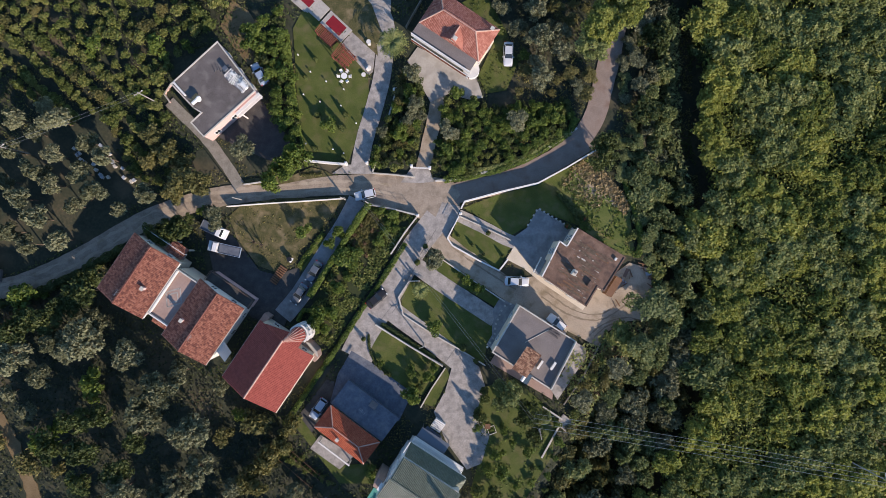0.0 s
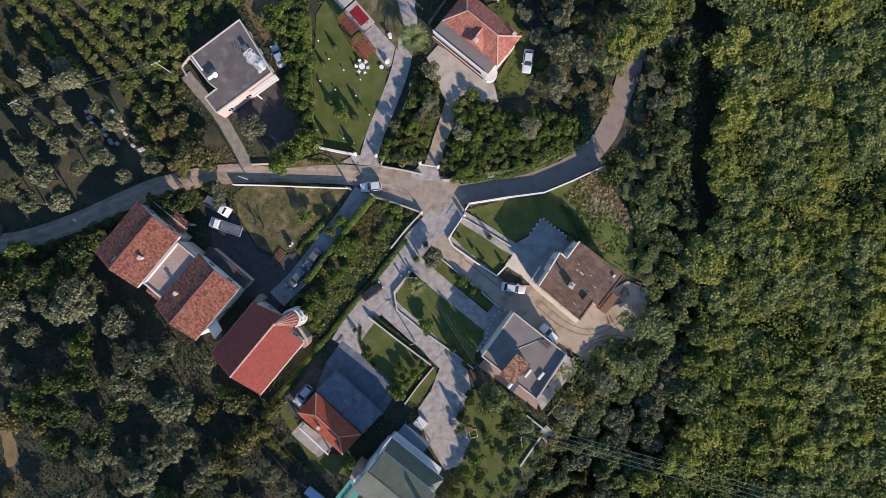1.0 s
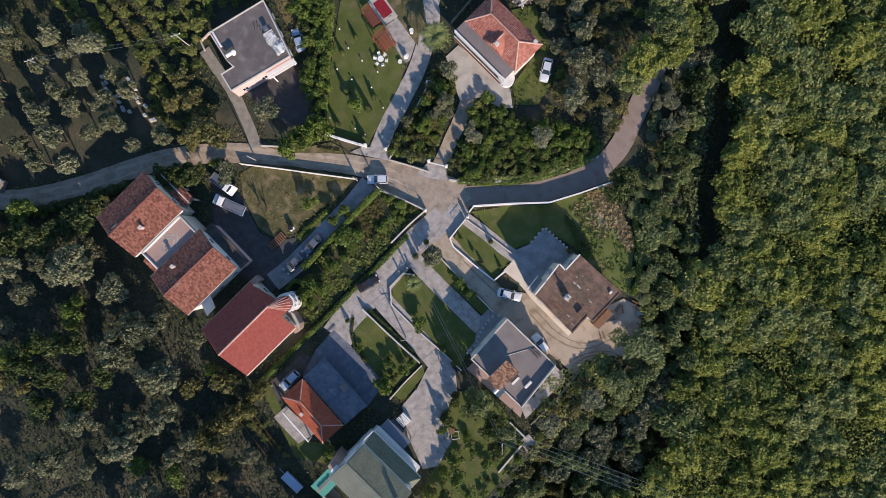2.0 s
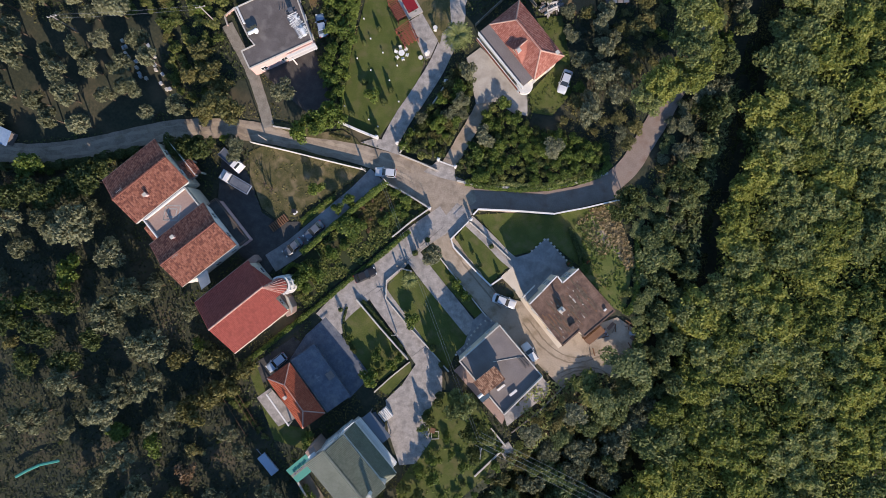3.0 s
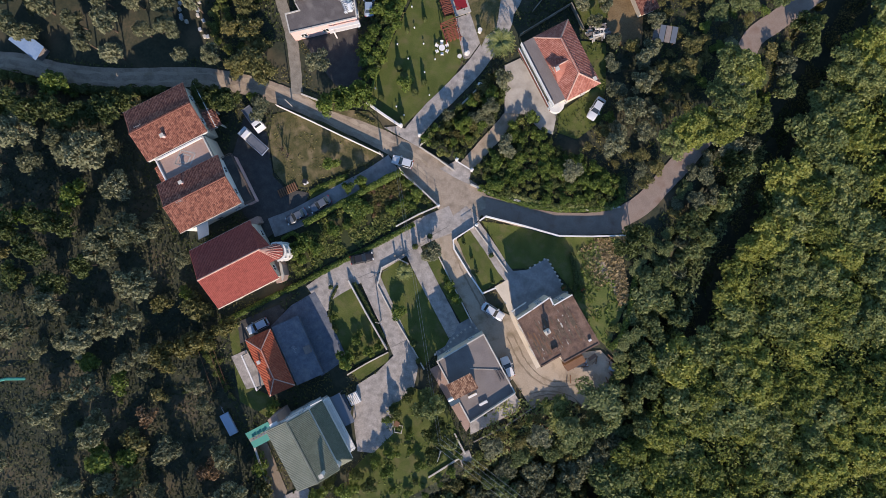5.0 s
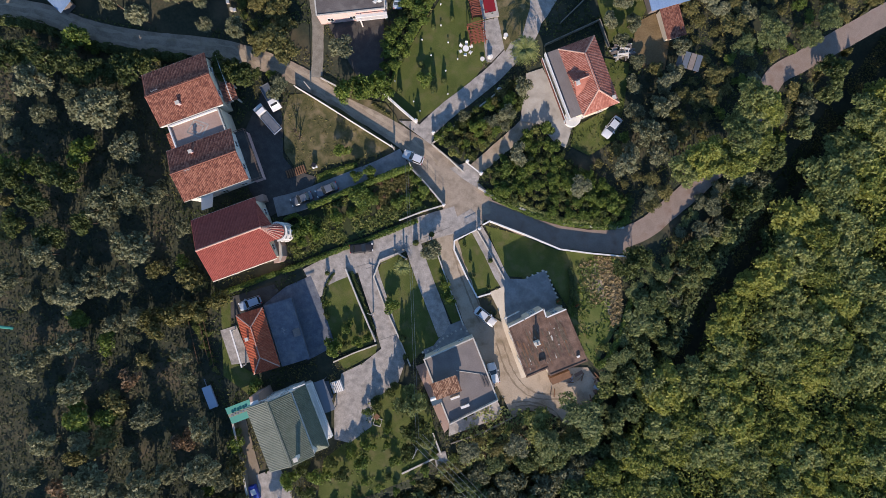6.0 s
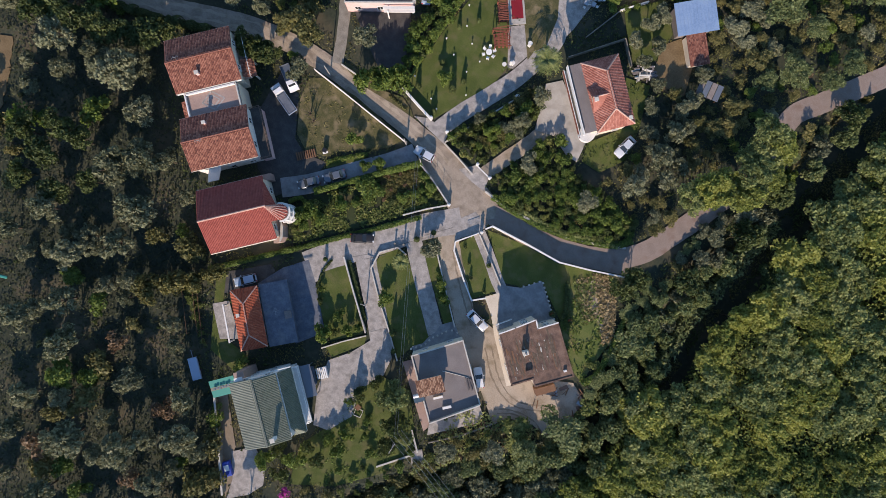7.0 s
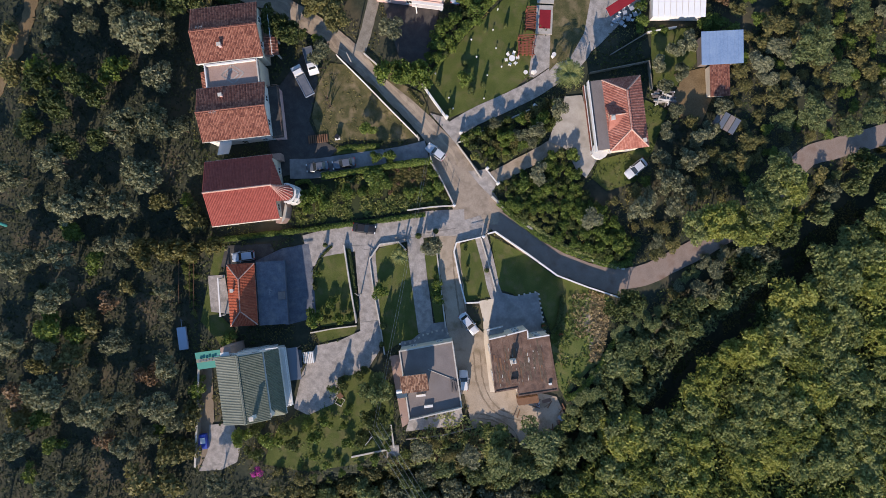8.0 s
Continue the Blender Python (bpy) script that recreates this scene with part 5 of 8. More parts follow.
# white house with a flat felt roof
def white_house():
    c = (-40.2, 27.7)
    pts = [(-47.1, 28.4), (-39.2, 35.6), (-32.8, 27.2), (-41.5, 19.4), (-43.7, 21.8), (-41.9, 23.5), (-43.2, 24.3)]
    ob = flat_house(c, pts, 4.0, "pink", "felt", "pinkish house with a dark grey felt roof and white trim", "wallstone", 1, 0.12)
    ang = 42.0
    at = lambda p: Vector(p) - Vector(c)
    rack = part("roof_rack", box(4.3, 1.9, 0.08, *at((-35.8, 28.9)), 4.02, -40), M["metal"], ob, "low metal frame")
    rnd = random.Random(17)
    u, w = Vector((math.cos(radians(-40)), math.sin(radians(-40)))), Vector((math.sin(radians(40)), math.cos(radians(40))))
    for i in range(17):
        q = at((-35.8, 28.9)) + u * (-2.0 + i * 0.25)
        part("white_bar", box(0.11, rnd.uniform(1.2, 2.1), 0.1, *(q + w * rnd.uniform(-0.25, 0.25)), 4.11 + rnd.uniform(0, 0.35), -40 + rnd.uniform(-14, 14)), M["whitepaint"], rack, "white bar of the rooftop frame")
    for i in range(5):
        q = at((-35.8, 28.9)) + u * rnd.uniform(-1.9, 1.9) + w * rnd.uniform(-0.7, 0.7)
        part("white_bar", box(rnd.uniform(1.0, 2.4), 0.1, 0.1, *q, 4.3 + 0.1 * i, -40 + rnd.uniform(-8, 8)), M["whitepaint"], rack)
    for k in (-1, 1):
        q = at((-35.8, 28.9)) + u * 1.2 * k + w * 0.4
        part("air_unit", box(0.7, 0.4, 0.55, *q, 4.11, -40, 0.04), M["whitepaint"], rack, "white air-conditioning unit")
    q = at((-34.9, 28.4))
    part("duct", tube((*q, 4.5), (q.x + 0.9, q.y - 0.9, 4.5), 0.35, n=10), M["whitepaint"], ob, "white duct")
    q = at((-37.6, 30.8))
    part("dark_unit", box(0.8, 0.7, 1.0, *q, 4.0, ang), M["paint_grey"], ob)
    tank(ob, *at((-42.5, 25.3)), 4.0, ang + 180)
    part("satellite_dish", tube((*at((-42.0, 25.6)), 5.0), (at((-42.0, 25.6)).x + 0.12, at((-42.0, 25.6)).y, 5.1), 0.5, 0.4, n=14), M["whitepaint"], ob, "white satellite dish")
    part("dish_post", tube((*at((-42.0, 25.6)), 3.9), (*at((-42.0, 25.6)), 5.0), 0.05), M["metal"], ob)
    q = at((-45.6, 27.5))
    part("roof_kerb", box(0.3, 3.0, 0.45, *q, 4.0, -48 + 90), M["white"], ob, "white roof kerb")
    for i in range(3):
        q = at((-39.6, 30.4)) + Vector((0.5 * i, 0.3 * (i % 2)))
        part("aerial_base", tube((*q, 4.0), (q.x + 0.3, q.y + 0.2, 4.7), 0.05), M["metal"], ob)
    q = at((-34.2, 25.1))
    for i, z in enumerate((3.3, 2.6)):
        part("balcony", box(5.4, 0.5, 0.16, q.x + 0.2 * i, q.y - 0.2 * i, z, ang), M["white"], ob, "white balcony slab")
    part("balcony_post", box(0.2, 0.2, 3.4, *at((-32.8, 26.9)), 0, ang), M["white"], ob)
    part("balcony_post", box(0.2, 0.2, 3.4, *at((-35.3, 23.4)), 0, ang), M["white"], ob)


white_house()


# restaurant garden: walk with red carpets, pergolas, tables
def restaurant():
    ang = -43
    flat("walk_red", [(-27.2, 48.4), (-24.7, 46.2), (-22.9, 44.8), (-25.2, 42.2), (-29.2, 45.6)], "pale", 0.066, "white paved walk in the restaurant garden", "path")
    flat("walk_garden", [(-18.7, 36.5), (-16.9, 38.7), (-12.7, 35.0), (-13.1, 31.6), (-13.9, 31.0)], "concrete", 0.072, "pale concrete walk from the driveway to the stage", "path")
    for px, py, sx, sy, kx, ky in ((*(-23.0, 42.9), 3.6, 3.0, 0, 0), (*(-19.6, 39.6), 5.1, 2.9, 3.3, 2.0), (*(-24.7, 44.1), 2.8, 3.0, 2.2, 1.5)):
        st = thing("carpet_stage", pose(px, py, 0, 0, 0, ang), "low pale platform with a dark red carpet" if kx else "low pale platform beside the lawn", "stage")
        part("platform", box(sx, sy, 0.22 if kx else 0.16, 0, 0, 0.05), M["pale"], st)
        if kx:
            part("carpet", box(kx, ky, 0.02, -0.1, 0.1, 0.27), M["redcloth"], st, "dark red carpet")
    for cxy, sx, sy in (((-21.0, 37.4), 3.8, 1.7), ((-18.0, 33.7), 3.4, 2.9)):
        pg = thing("pergola", pose(*cxy, 0, 0, 0, ang), "red-stained wooden pergola over benches", "pergola")
        for u in (-1, 1):
            for v in (-1, 1):
                part("post", box(0.14, 0.14, 2.2, u * sx * 0.45, v * sy * 0.45, 0), M["redwood"], pg)
            part("beam", box(sx, 0.14, 0.16, 0, u * sy * 0.45, 2.2), M["redwood"], pg)
        rnd = random.Random(int(sx * 10))
        for i in range(13):
            part("rafter", box(0.12, sy * rnd.uniform(0.7, 1.1), 0.1, -sx * 0.48 + i * sx * 0.96 / 12, rnd.uniform(-0.15, 0.15), 2.36, rnd.uniform(-9, 9)), M["redwood"], pg)
        for i in range(4):
            part("bench", box(sx * 0.7, 0.35, 0.45, 0, -sy * 0.36 + i * sy * 0.24, 0), M["redwood"], pg)
    for k in range(6):
        a = k * 60
        q = Vector((-18.1, 30.7)) + Vector((math.cos(radians(a)), math.sin(radians(a)))) * 1.0
        ch = thing("garden_chair", pose(*q, 0.04, 0, 0, a + 90), "white plastic garden chair", "chair", "chairs round the garden table")
        part("seat", box(0.5, 0.5, 0.06, 0, 0, 0.42, 0, 0.02), M["whitepaint"], ch)
        part("backrest", box(0.5, 0.06, 0.45, 0, -0.24, 0.48), M["whitepaint"], ch)
        for u in (-0.2, 0.2):
            for v in (-0.2, 0.2):
                part("leg", box(0.05, 0.05, 0.42, u, v, 0), M["whitepaint"], ch)
    tb = thing("garden_table", pose(*(-18.1, 30.7), 0.04), "round white plastic garden table", "table")
    part("tabletop", tube((0, 0, 0.7), (0, 0, 0.75), 0.55, n=18), M["whitepaint"], tb)
    part("pedestal", tube((0, 0, 0), (0, 0, 0.7), 0.08), M["whitepaint"], tb)
    for p, h in (((-13.7, 36.5), 1.4), ((-9.0, 28.2), 1.2), ((-13.7, 32.1), 0.9), ((-14.7, 31.0), 0.5)):
        vs = thing("garden_ornament", pose(*p, 0), "white stone urn on a pedestal", "urn")
        part("pedestal", box(0.5, 0.5, h * 0.5, 0, 0, 0), M["white"], vs)
        part("bowl", tube((0, 0, h * 0.5), (0, 0, h), 0.18, 0.4, n=12), M["white"], vs)


restaurant()


def cafe_set(x, y, ang):
    """A square metal cafe table with two chairs."""
    tb = thing("cafe_table", pose(x, y, 0.06, 0, 0, ang), "small grey metal cafe table in the restaurant court", "table", "cafe tables")
    part("tabletop", box(0.75, 0.75, 0.04, 0, 0, 0.71, 0, 0.01), M["hive"], tb)
    part("pedestal", tube((0, 0, 0.02), (0, 0, 0.71), 0.05), M["metal"], tb)
    part("foot", box(0.5, 0.5, 0.03), M["metal"], tb)
    for k in (-1, 1):
        m = pose(x, y, 0.06, 0, 0, ang) @ pose(0, k * 0.75, 0, 0, 0, 0 if k > 0 else 180)
        ch = thing("cafe_chair", m, "pale metal cafe chair", "chair", "cafe chairs")
        part("seat", box(0.45, 0.45, 0.05, 0, 0, 0.42, 0, 0.02), M["lamp"], ch)
        part("backrest", box(0.45, 0.05, 0.4, 0, 0.2, 0.47), M["lamp"], ch)
        for u in (-0.18, 0.18):
            for v in (-0.18, 0.18):
                part("leg", box(0.04, 0.04, 0.42, u, v, 0), M["metal"], ch)


for k, spot in enumerate([(-11.3, 49.5), (-11.2, 50.9), (-11.0, 52.3), (-10.2, 49.3), (-10.0, 50.7), (-9.8, 52.1), (-9.9, 53.3), (-11.3, 48.6)]):
    cafe_set(*spot, 35 + 23 * k)


# sheds and stacks in the north
def sheds():
    sh = thing("shed", pose(*(4.5, 58.6), 0, 0, 0, 52), "open shed with a pale blue sheet roof", "shed")
    PAVED.append(turned(*(4.5, 58.6), 52, 7.5, 6.0))
    part("wall", box(6.4, 4.6, 2.7, 0, 0, 0), M["felt_grey"], sh)
    part("roof", slab([(-3.6, -2.8, 2.75), (3.6, -2.8, 2.75), (3.6, 2.8, 3.2), (-3.6, 2.8, 3.2)], 0.08), M["blue"], sh, "pale blue sheet roof")
    for i in range(12):
        part("roof_rib", slab([(-3.5 + i * 0.62, -2.75, 2.79), (-3.44 + i * 0.62, -2.75, 2.79), (-3.44 + i * 0.62, 2.75, 3.24), (-3.5 + i * 0.62, 2.75, 3.24)], 0.05), M["blue"], sh)
    sh = thing("shed", pose(*(8.4, 55.0), 0, 0, 0, 52), "low shed with a rusty red roof", "shed")
    PAVED.append(turned(*(8.4, 55.0), 52, 3.8, 6.0))
    part("wall", box(2.9, 5.0, 2.2, 0, 0, 0), M["cream"], sh)
    slope(sh, [(-1.7, -2.9, 2.3), (1.7, -2.9, 2.3), (1.7, 2.9, 2.6), (-1.7, 2.9, 2.6)], "tile_old")
    sh = thing("pavilion", pose(*(-5.9, 57.9), 0, 0, 0, 49), "white slatted pavilion roof of the restaurant", "pavilion")
    PAVED.append(turned(*(-5.9, 57.9), 49, 9.5, 5.0))
    part("wall", box(8.4, 3.4, 2.8, 0, 0, 0), M["white"], sh)
    for i in range(9):
        part("roof_panel", slab([(-4.6 + i * 1.02, -2.1, 2.82), (-3.66 + i * 1.02, -2.1, 2.82), (-3.66 + i * 1.02, 2.1, 3.2), (-4.6 + i * 1.02, 2.1, 3.2)], 0.07), M["whitepaint"], sh)
    rg = thing("red_awning", pose(*(-12.6, 50.5), 0, 0, 0, 82), "dark red awning beside the restaurant walk", "awning")
    part("cloth", slab([(-2.6, -0.8, 2.3), (2.6, -0.8, 2.3), (2.6, 0.8, 2.6), (-2.6, 0.8, 2.6)], 0.05), M["redcloth"], rg)
    for u in (-2.4, 2.4):
        part("post", tube((u, 0, 0), (u, 0, 2.4), 0.05), M["metal"], rg)
    rnd = random.Random(8)
    st = thing("rubble_stack", pose(*(4.5, 46.5), 0, 0, 0, 40), "heap of pale building rubble and boards", "rubble")
    for i in range(64):
        part("board", box(rnd.uniform(0.3, 1.9), rnd.uniform(0.1, 0.35), rnd.uniform(0.06, 0.22), rnd.uniform(-1.7, 1.7), rnd.uniform(-1.1, 1.1), 0.02 + 0.014 * i, rnd.choice((0, 0, 0, 90)) + rnd.uniform(-12, 12)), M[rnd.choice(("white", "wallstone", "felt_grey"))], st)
    cr = thing("tarp_shelter", pose(*(14.8, 51.4), 0, 0, 0, 20), "low shelter with grey metal sheets", "shelter")
    for i in range(4):
        part("sheet", slab([(-2 + i * 1.05, -1.4, 1.5), (-1.05 + i * 1.05, -1.4, 1.5), (-1.05 + i * 1.05, 1.4, 1.8), (-2 + i * 1.05, 1.4, 1.8)], 0.05), M["metal" if i % 2 else "felt_grey"], cr)
    for u in (-1.8, 1.9):
        for v in (-1.2, 1.2):
            part("post", box(0.1, 0.1, 1.55, u, v, 0), M["wood"], cr)
    gh = thing("greenhouse", pose(*(-81.7, -4.2), 0, 0, 0, -8), "small pale blue sheet-roofed shed beside the road", "shed")
    part("wall", box(5.4, 2.2, 1.9, 0, 0, 0), M["felt_grey"], gh)
    part("roof", slab([(-3.0, -1.4, 1.95), (3.0, -1.4, 1.95), (3.0, 1.4, 2.3), (-3.0, 1.4, 2.3)], 0.08), M["blue"], gh, "pale blue sheet roof")
    for k in range(20):
        row, i = divmod(k, 10)
        a, b = (Vector((-66.2, 18.2)), Vector((-60.5, 12.6))) if row == 0 else (Vector((-61.6, 18.4)), Vector((-55.7, 11.9)))
        q = a + (b - a) * i / 9 + Vector((rnd.uniform(-0.55, 0.55), rnd.uniform(-0.55, 0.55)))
        bh = thing("beehive", pose(*q, -0.03, 0, 0, -45 + rnd.uniform(-8, 8)), "pale painted wooden beehive box", "beehive", "beehives in two rows")
        part("hive_body", box(0.5, 0.45, 0.5, 0, 0, 0.05), M["wallstone"], bh)
        part("hive_lid", box(0.58, 0.53, 0.08, 0, 0, 0.55), M["hive" if k % 3 else "wallstone"], bh)
        part("hive_foot", box(0.45, 0.4, 0.06, 0, 0, -0.01), M["wood"], bh)


sheds()
# ---------------------------------------------------------------- vehicles
def car(x, y, ang, paint, label, length=4.2, width=1.72, height=1.45, boot=0.85, name="car", z=0.07, estate=False):
    """A car that faces ang: lofted body, glass house, roof, wheels, lamps."""
    ob = thing(name, pose(x, y, z, 0, 0, ang), label, "car", "parked cars")
    L, W = length / 2, width / 2
    hood = 0.86
    prof = [(-L, 0.42, 0.62, 0.82), (-L + 0.12, 0.25, boot, 0.93), (-L + 0.75, 0.2, boot + 0.03, 1.0), (-0.2, 0.18, 0.95, 1.0),
            (L - 1.35, 0.18, 0.95, 1.0), (L - 0.9, 0.2, hood, 0.98), (L - 0.25, 0.25, hood - 0.1, 0.92), (L, 0.4, 0.58, 0.78)]
    bm = bmesh.new()
    rows = []
    for px, z0, z1, k in prof:
        w = W * k
        ring = [(-w * 0.9, z0), (-w, z0 + 0.2), (-w, z1 - 0.16), (-w * 0.9, z1 - 0.02), (-w * 0.5, z1 + 0.02), (w * 0.5, z1 + 0.02), (w * 0.9, z1 - 0.02), (w, z1 - 0.16), (w, z0 + 0.2), (w * 0.9, z0)]
        rows.append([bm.verts.new((px, a, b)) for a, b in ring])
    for r, s in zip(rows, rows[1:]):
        for i in range(10):
            j = (i + 1) % 10
            bm.faces.new((r[i], r[j], s[j], s[i]))
    bm.faces.new(rows[0]), bm.faces.new(rows[-1][::-1])
    bmesh.ops.recalc_face_normals(bm, faces=bm.faces)
    body = part("body", bm, M[paint], ob, smooth=True)
    # glass house: windscreen, side and rear panes under a painted roof
    f0, f1 = L - 1.25, L - 1.95
    b1, b0 = (-L + 0.35, -L + 0.12) if estate else (-L + 1.0, -L + 0.55)
    wl, wt = W * 0.92, W * 0.74
    zb, zt = 0.93, height - 0.05
    lo = [(f0, wl * 0.92), (f1 + 0.2, wl), (b1 - 0.1, wl), (b0, wl * 0.92)]
    gl = bmesh.new()
    vb = [gl.verts.new((a, s * w, zb)) for s in (1, -1) for a, w in (lo if s > 0 else lo[::-1])]
    hi = [(f1, wt * 0.92), (f1 - 0.2, wt), (b1 + 0.2, wt), (b1, wt * 0.92)]
    vt = [gl.verts.new((a, s * w, zt)) for s in (1, -1) for a, w in (hi if s > 0 else hi[::-1])]
    for i in range(8):
        j = (i + 1) % 8
        gl.faces.new((vb[i], vb[j], vt[j], vt[i]))
    gl.faces.new(vt)
    bmesh.ops.recalc_face_normals(gl, faces=gl.faces)
    part("glasshouse", gl, M["glass"], ob, "dark tinted glass")
    rf = bmesh.new()
    top = [(f1 + 0.03, wt * 0.9), (f1 - 0.25, wt), (b1 + 0.25, wt), (b1 - 0.03, wt * 0.9)]
    top = top + [(a, -w) for a, w in top[::-1]]
    add_prism(rf, top, zt, zt + 0.05)
    bmesh.ops.bevel(rf, geom=[e for e in rf.edges if all(v.co.z > zt + 0.01 for v in e.verts)], offset=0.03, segments=1, affect="EDGES")
    part("roof", rf, M[paint], ob)
    for s in (-1, 1):
        pl = bmesh.new()
        add_tube(pl, (f0, s * wl * 0.9, zb), (f1, s * wt * 0.95, zt), 0.04)
        add_tube(pl, (b0, s * wl * 0.9, zb), (b1, s * wt * 0.95, zt), 0.05)
        add_tube(pl, (0, s * wl, zb), (-0.1, s * wt, zt), 0.03)
        part("pillars", pl, M[paint], ob)
        part("mirror", box(0.16, 0.22, 0.14, f0 - 0.25, s * (W + 0.08), 0.92, 0, 0.03), M[paint], ob)
        part("headlight", box(0.22, 0.34, 0.15, L - 0.12, s * W * 0.66, 0.6, 0, 0.03), M["lamp"], ob)
        part("tail_lamp", box(0.12, 0.28, 0.18, -L + 0.06, s * W * 0.7, 0.66, 0, 0.03), M["redlamp"], ob)
        for q in (-L + 0.8, L - 0.82):
            w = part("wheel", tube((q, s * (W - 0.2), 0.31), (q, s * (W + 0.01), 0.31), 0.31, n=16), M["rubber"], ob)
            part("rim", tube((q, s * (W - 0.05), 0.31), (q, s * (W + 0.02), 0.31), 0.19, n=10), M["metal"], w)
    return ob


car(-14.4, 9.8, 193, "paint_silver", "silver hatchback standing at the driveway mouth", 3.75, 1.65, 1.48, 0.9, estate=True)
car(12.3, -5.5, -3, "paint_silver", "silver saloon car on the dirt lane", 4.3, 1.66)
car(19.3, -12.7, 142, "paint_white", "pale hatchback beside the grey house", 3.7, 1.65, 1.48, 0.9, estate=True)
car(-12.4, -8.5, 41, "paint_black", "black car parked beside the hedge", 4.1)
car(10.8, 34.5, -92, "paint_silver", "silver saloon car on the grass beside the villa", 4.3)
car(-33.0, 31.1, 119, "paint_blue", "pale blue saloon car beside the white house", 4.2)
car(-23.4, -3.8, 240, "paint_grey", "grey car on the shaded driveway", 4.1)
car(-26.0, -7.7, 237, "paint_grey", "dark grey car on the shaded driveway", 4.0)
car(-22.6, -27.9, 236, "paint_blue", "pale blue estate car beside the bungalow", 4.0, estate=True)


def pickup(x, y, ang, paint, bed, label, length=5.2, load=False):
    """A small truck: cab with windscreen, open bed with side boards, wheels."""
    ob = thing("truck", pose(x, y, 0.07, 0, 0, ang), label, "truck", "parked cars")
    L, W = length / 2, 0.88
    part("chassis", box(length - 0.3, 1.3, 0.25, 0, 0, 0.42), M["paint_grey"], ob)
    cab = bmesh.new()
    rows = []
    for px, z1, k in ((L - 1.75, 1.72, 0.86), (L - 1.05, 1.72, 0.86), (L - 0.55, 1.0, 0.95), (L - 0.02, 0.88, 0.9)):
        rows.append([cab.verts.new((px, s * W * kk, zz)) for s, kk, zz in ((-1, 1, 0.4), (-1, 1, 0.95), (-1, k, z1), (1, k, z1), (1, 1, 0.95), (1, 1, 0.4))])
    for r, s in zip(rows, rows[1:]):
        for i in range(6):
            j = (i + 1) % 6
            cab.faces.new((r[i], r[j], s[j], s[i]))
    cab.faces.new(rows[0]), cab.faces.new(rows[-1][::-1])
    bmesh.ops.recalc_face_normals(cab, faces=cab.faces)
    part("cab", cab, M[paint], ob)
    part("windscreen", slab([(L - 0.62, -0.66, 1.09), (L - 0.62, 0.66, 1.09), (L - 1.02, 0.62, 1.7), (L - 1.02, -0.62, 1.7)], 0.03), M["glass"], ob)
    bl = length - 2.0
    part("bed_floor", box(bl, 1.7, 0.1, -L + bl / 2 + 0.05, 0, 0.68), M[bed], ob, "truck bed")
    for s in (-1, 1):
        part("side_board", box(bl, 0.06, 0.42, -L + bl / 2 + 0.05, s * 0.85, 0.76), M[bed], ob)
        part("headlight", box(0.1, 0.3, 0.18, L - 0.03, s * 0.6, 0.62), M["lamp"], ob)
        for q in (-L + 0.9, L - 0.95):
            w = part("wheel", tube((q, s * 0.68, 0.34), (q, s * 0.9, 0.34), 0.34, n=16), M["rubber"], ob)
            part("rim", tube((q, s * 0.8, 0.34), (q, s * 0.91, 0.34), 0.2, n=10), M["metal"], w)
    part("tail_board", box(0.06, 1.7, 0.42, -L + 0.05, 0, 0.76), M[bed], ob)
    if load:
        part("load_cover", box(bl - 0.2, 1.5, 0.3, -L + bl / 2 + 0.05, 0, 0.79, 0, 0.06), M["slab"], ob, "blue-grey load cover")
    return ob


pickup(-40.9, 3.6, -25, "paint_white", "paint_grey", "white pickup truck with an empty dark bed in the yard", 4.9)
pickup(-39.1, 0.2, 167, "paint_white", "paint_blue", "pale pickup truck with a blue-grey bed in the yard", 5.9, True)


# ---------------------------------------------------------------- posts, poles, fences, small things
def utility_pole(x, y, h, label, arm=1.6, ang=0.0, lamp=False):
    ob = thing("utility_pole", pose(x, y, -0.1, 0, 0, ang), label, "pole")
    part("shaft", tube((0, 0, 0), (0, 0, h), 0.12, 0.07, 8), M["pole"], ob)
    if arm:
        part("crossarm", box(arm, 0.1, 0.1, 0, 0, h - 0.5), M["pole"], ob)
        for u in (-0.45, 0, 0.45):
            part("insulator", tube((u * arm, 0, h - 0.4), (u * arm, 0, h - 0.15), 0.05), M["white"], ob)
    if lamp:
        part("lamp_head", box(0.7, 0.2, 0.12, 0.4, 0, h - 0.1), M["metal"], ob)
    return ob


utility_pole(*(-17.9, 8.9), 6.0, "concrete utility pole at the road bend", 0, 30)
utility_pole(*(-13.7, 8.2), 6.0, "concrete utility pole at the wall corner", 0, 30)
utility_pole(*(-4.1, -16.5), 4.6, "slim lamp pole beside the concrete lane", 1.2, 20)
utility_pole(*(-36.2, 8.9), 5.5, "utility pole beside the road wall", 0)
utility_pole(*(-3.6, -0.3), 3.2, "short gate post beside the lane", 0)
utility_pole(*(-74.3, 17.2), 7.5, "utility pole at the edge of the olive grove", 1.6, 30)
utility_pole(*(70.8, -37.1), 9.6, "tall utility pole among the forest trees", 2.6, 100)
utility_pole(*(-51.2, 26.1), 7.5, "utility pole among the trees", 1.6, 30)
utility_pole(*(15.4, -30.2), 8.0, "concrete utility pole in the orchard", 1.8, 100)


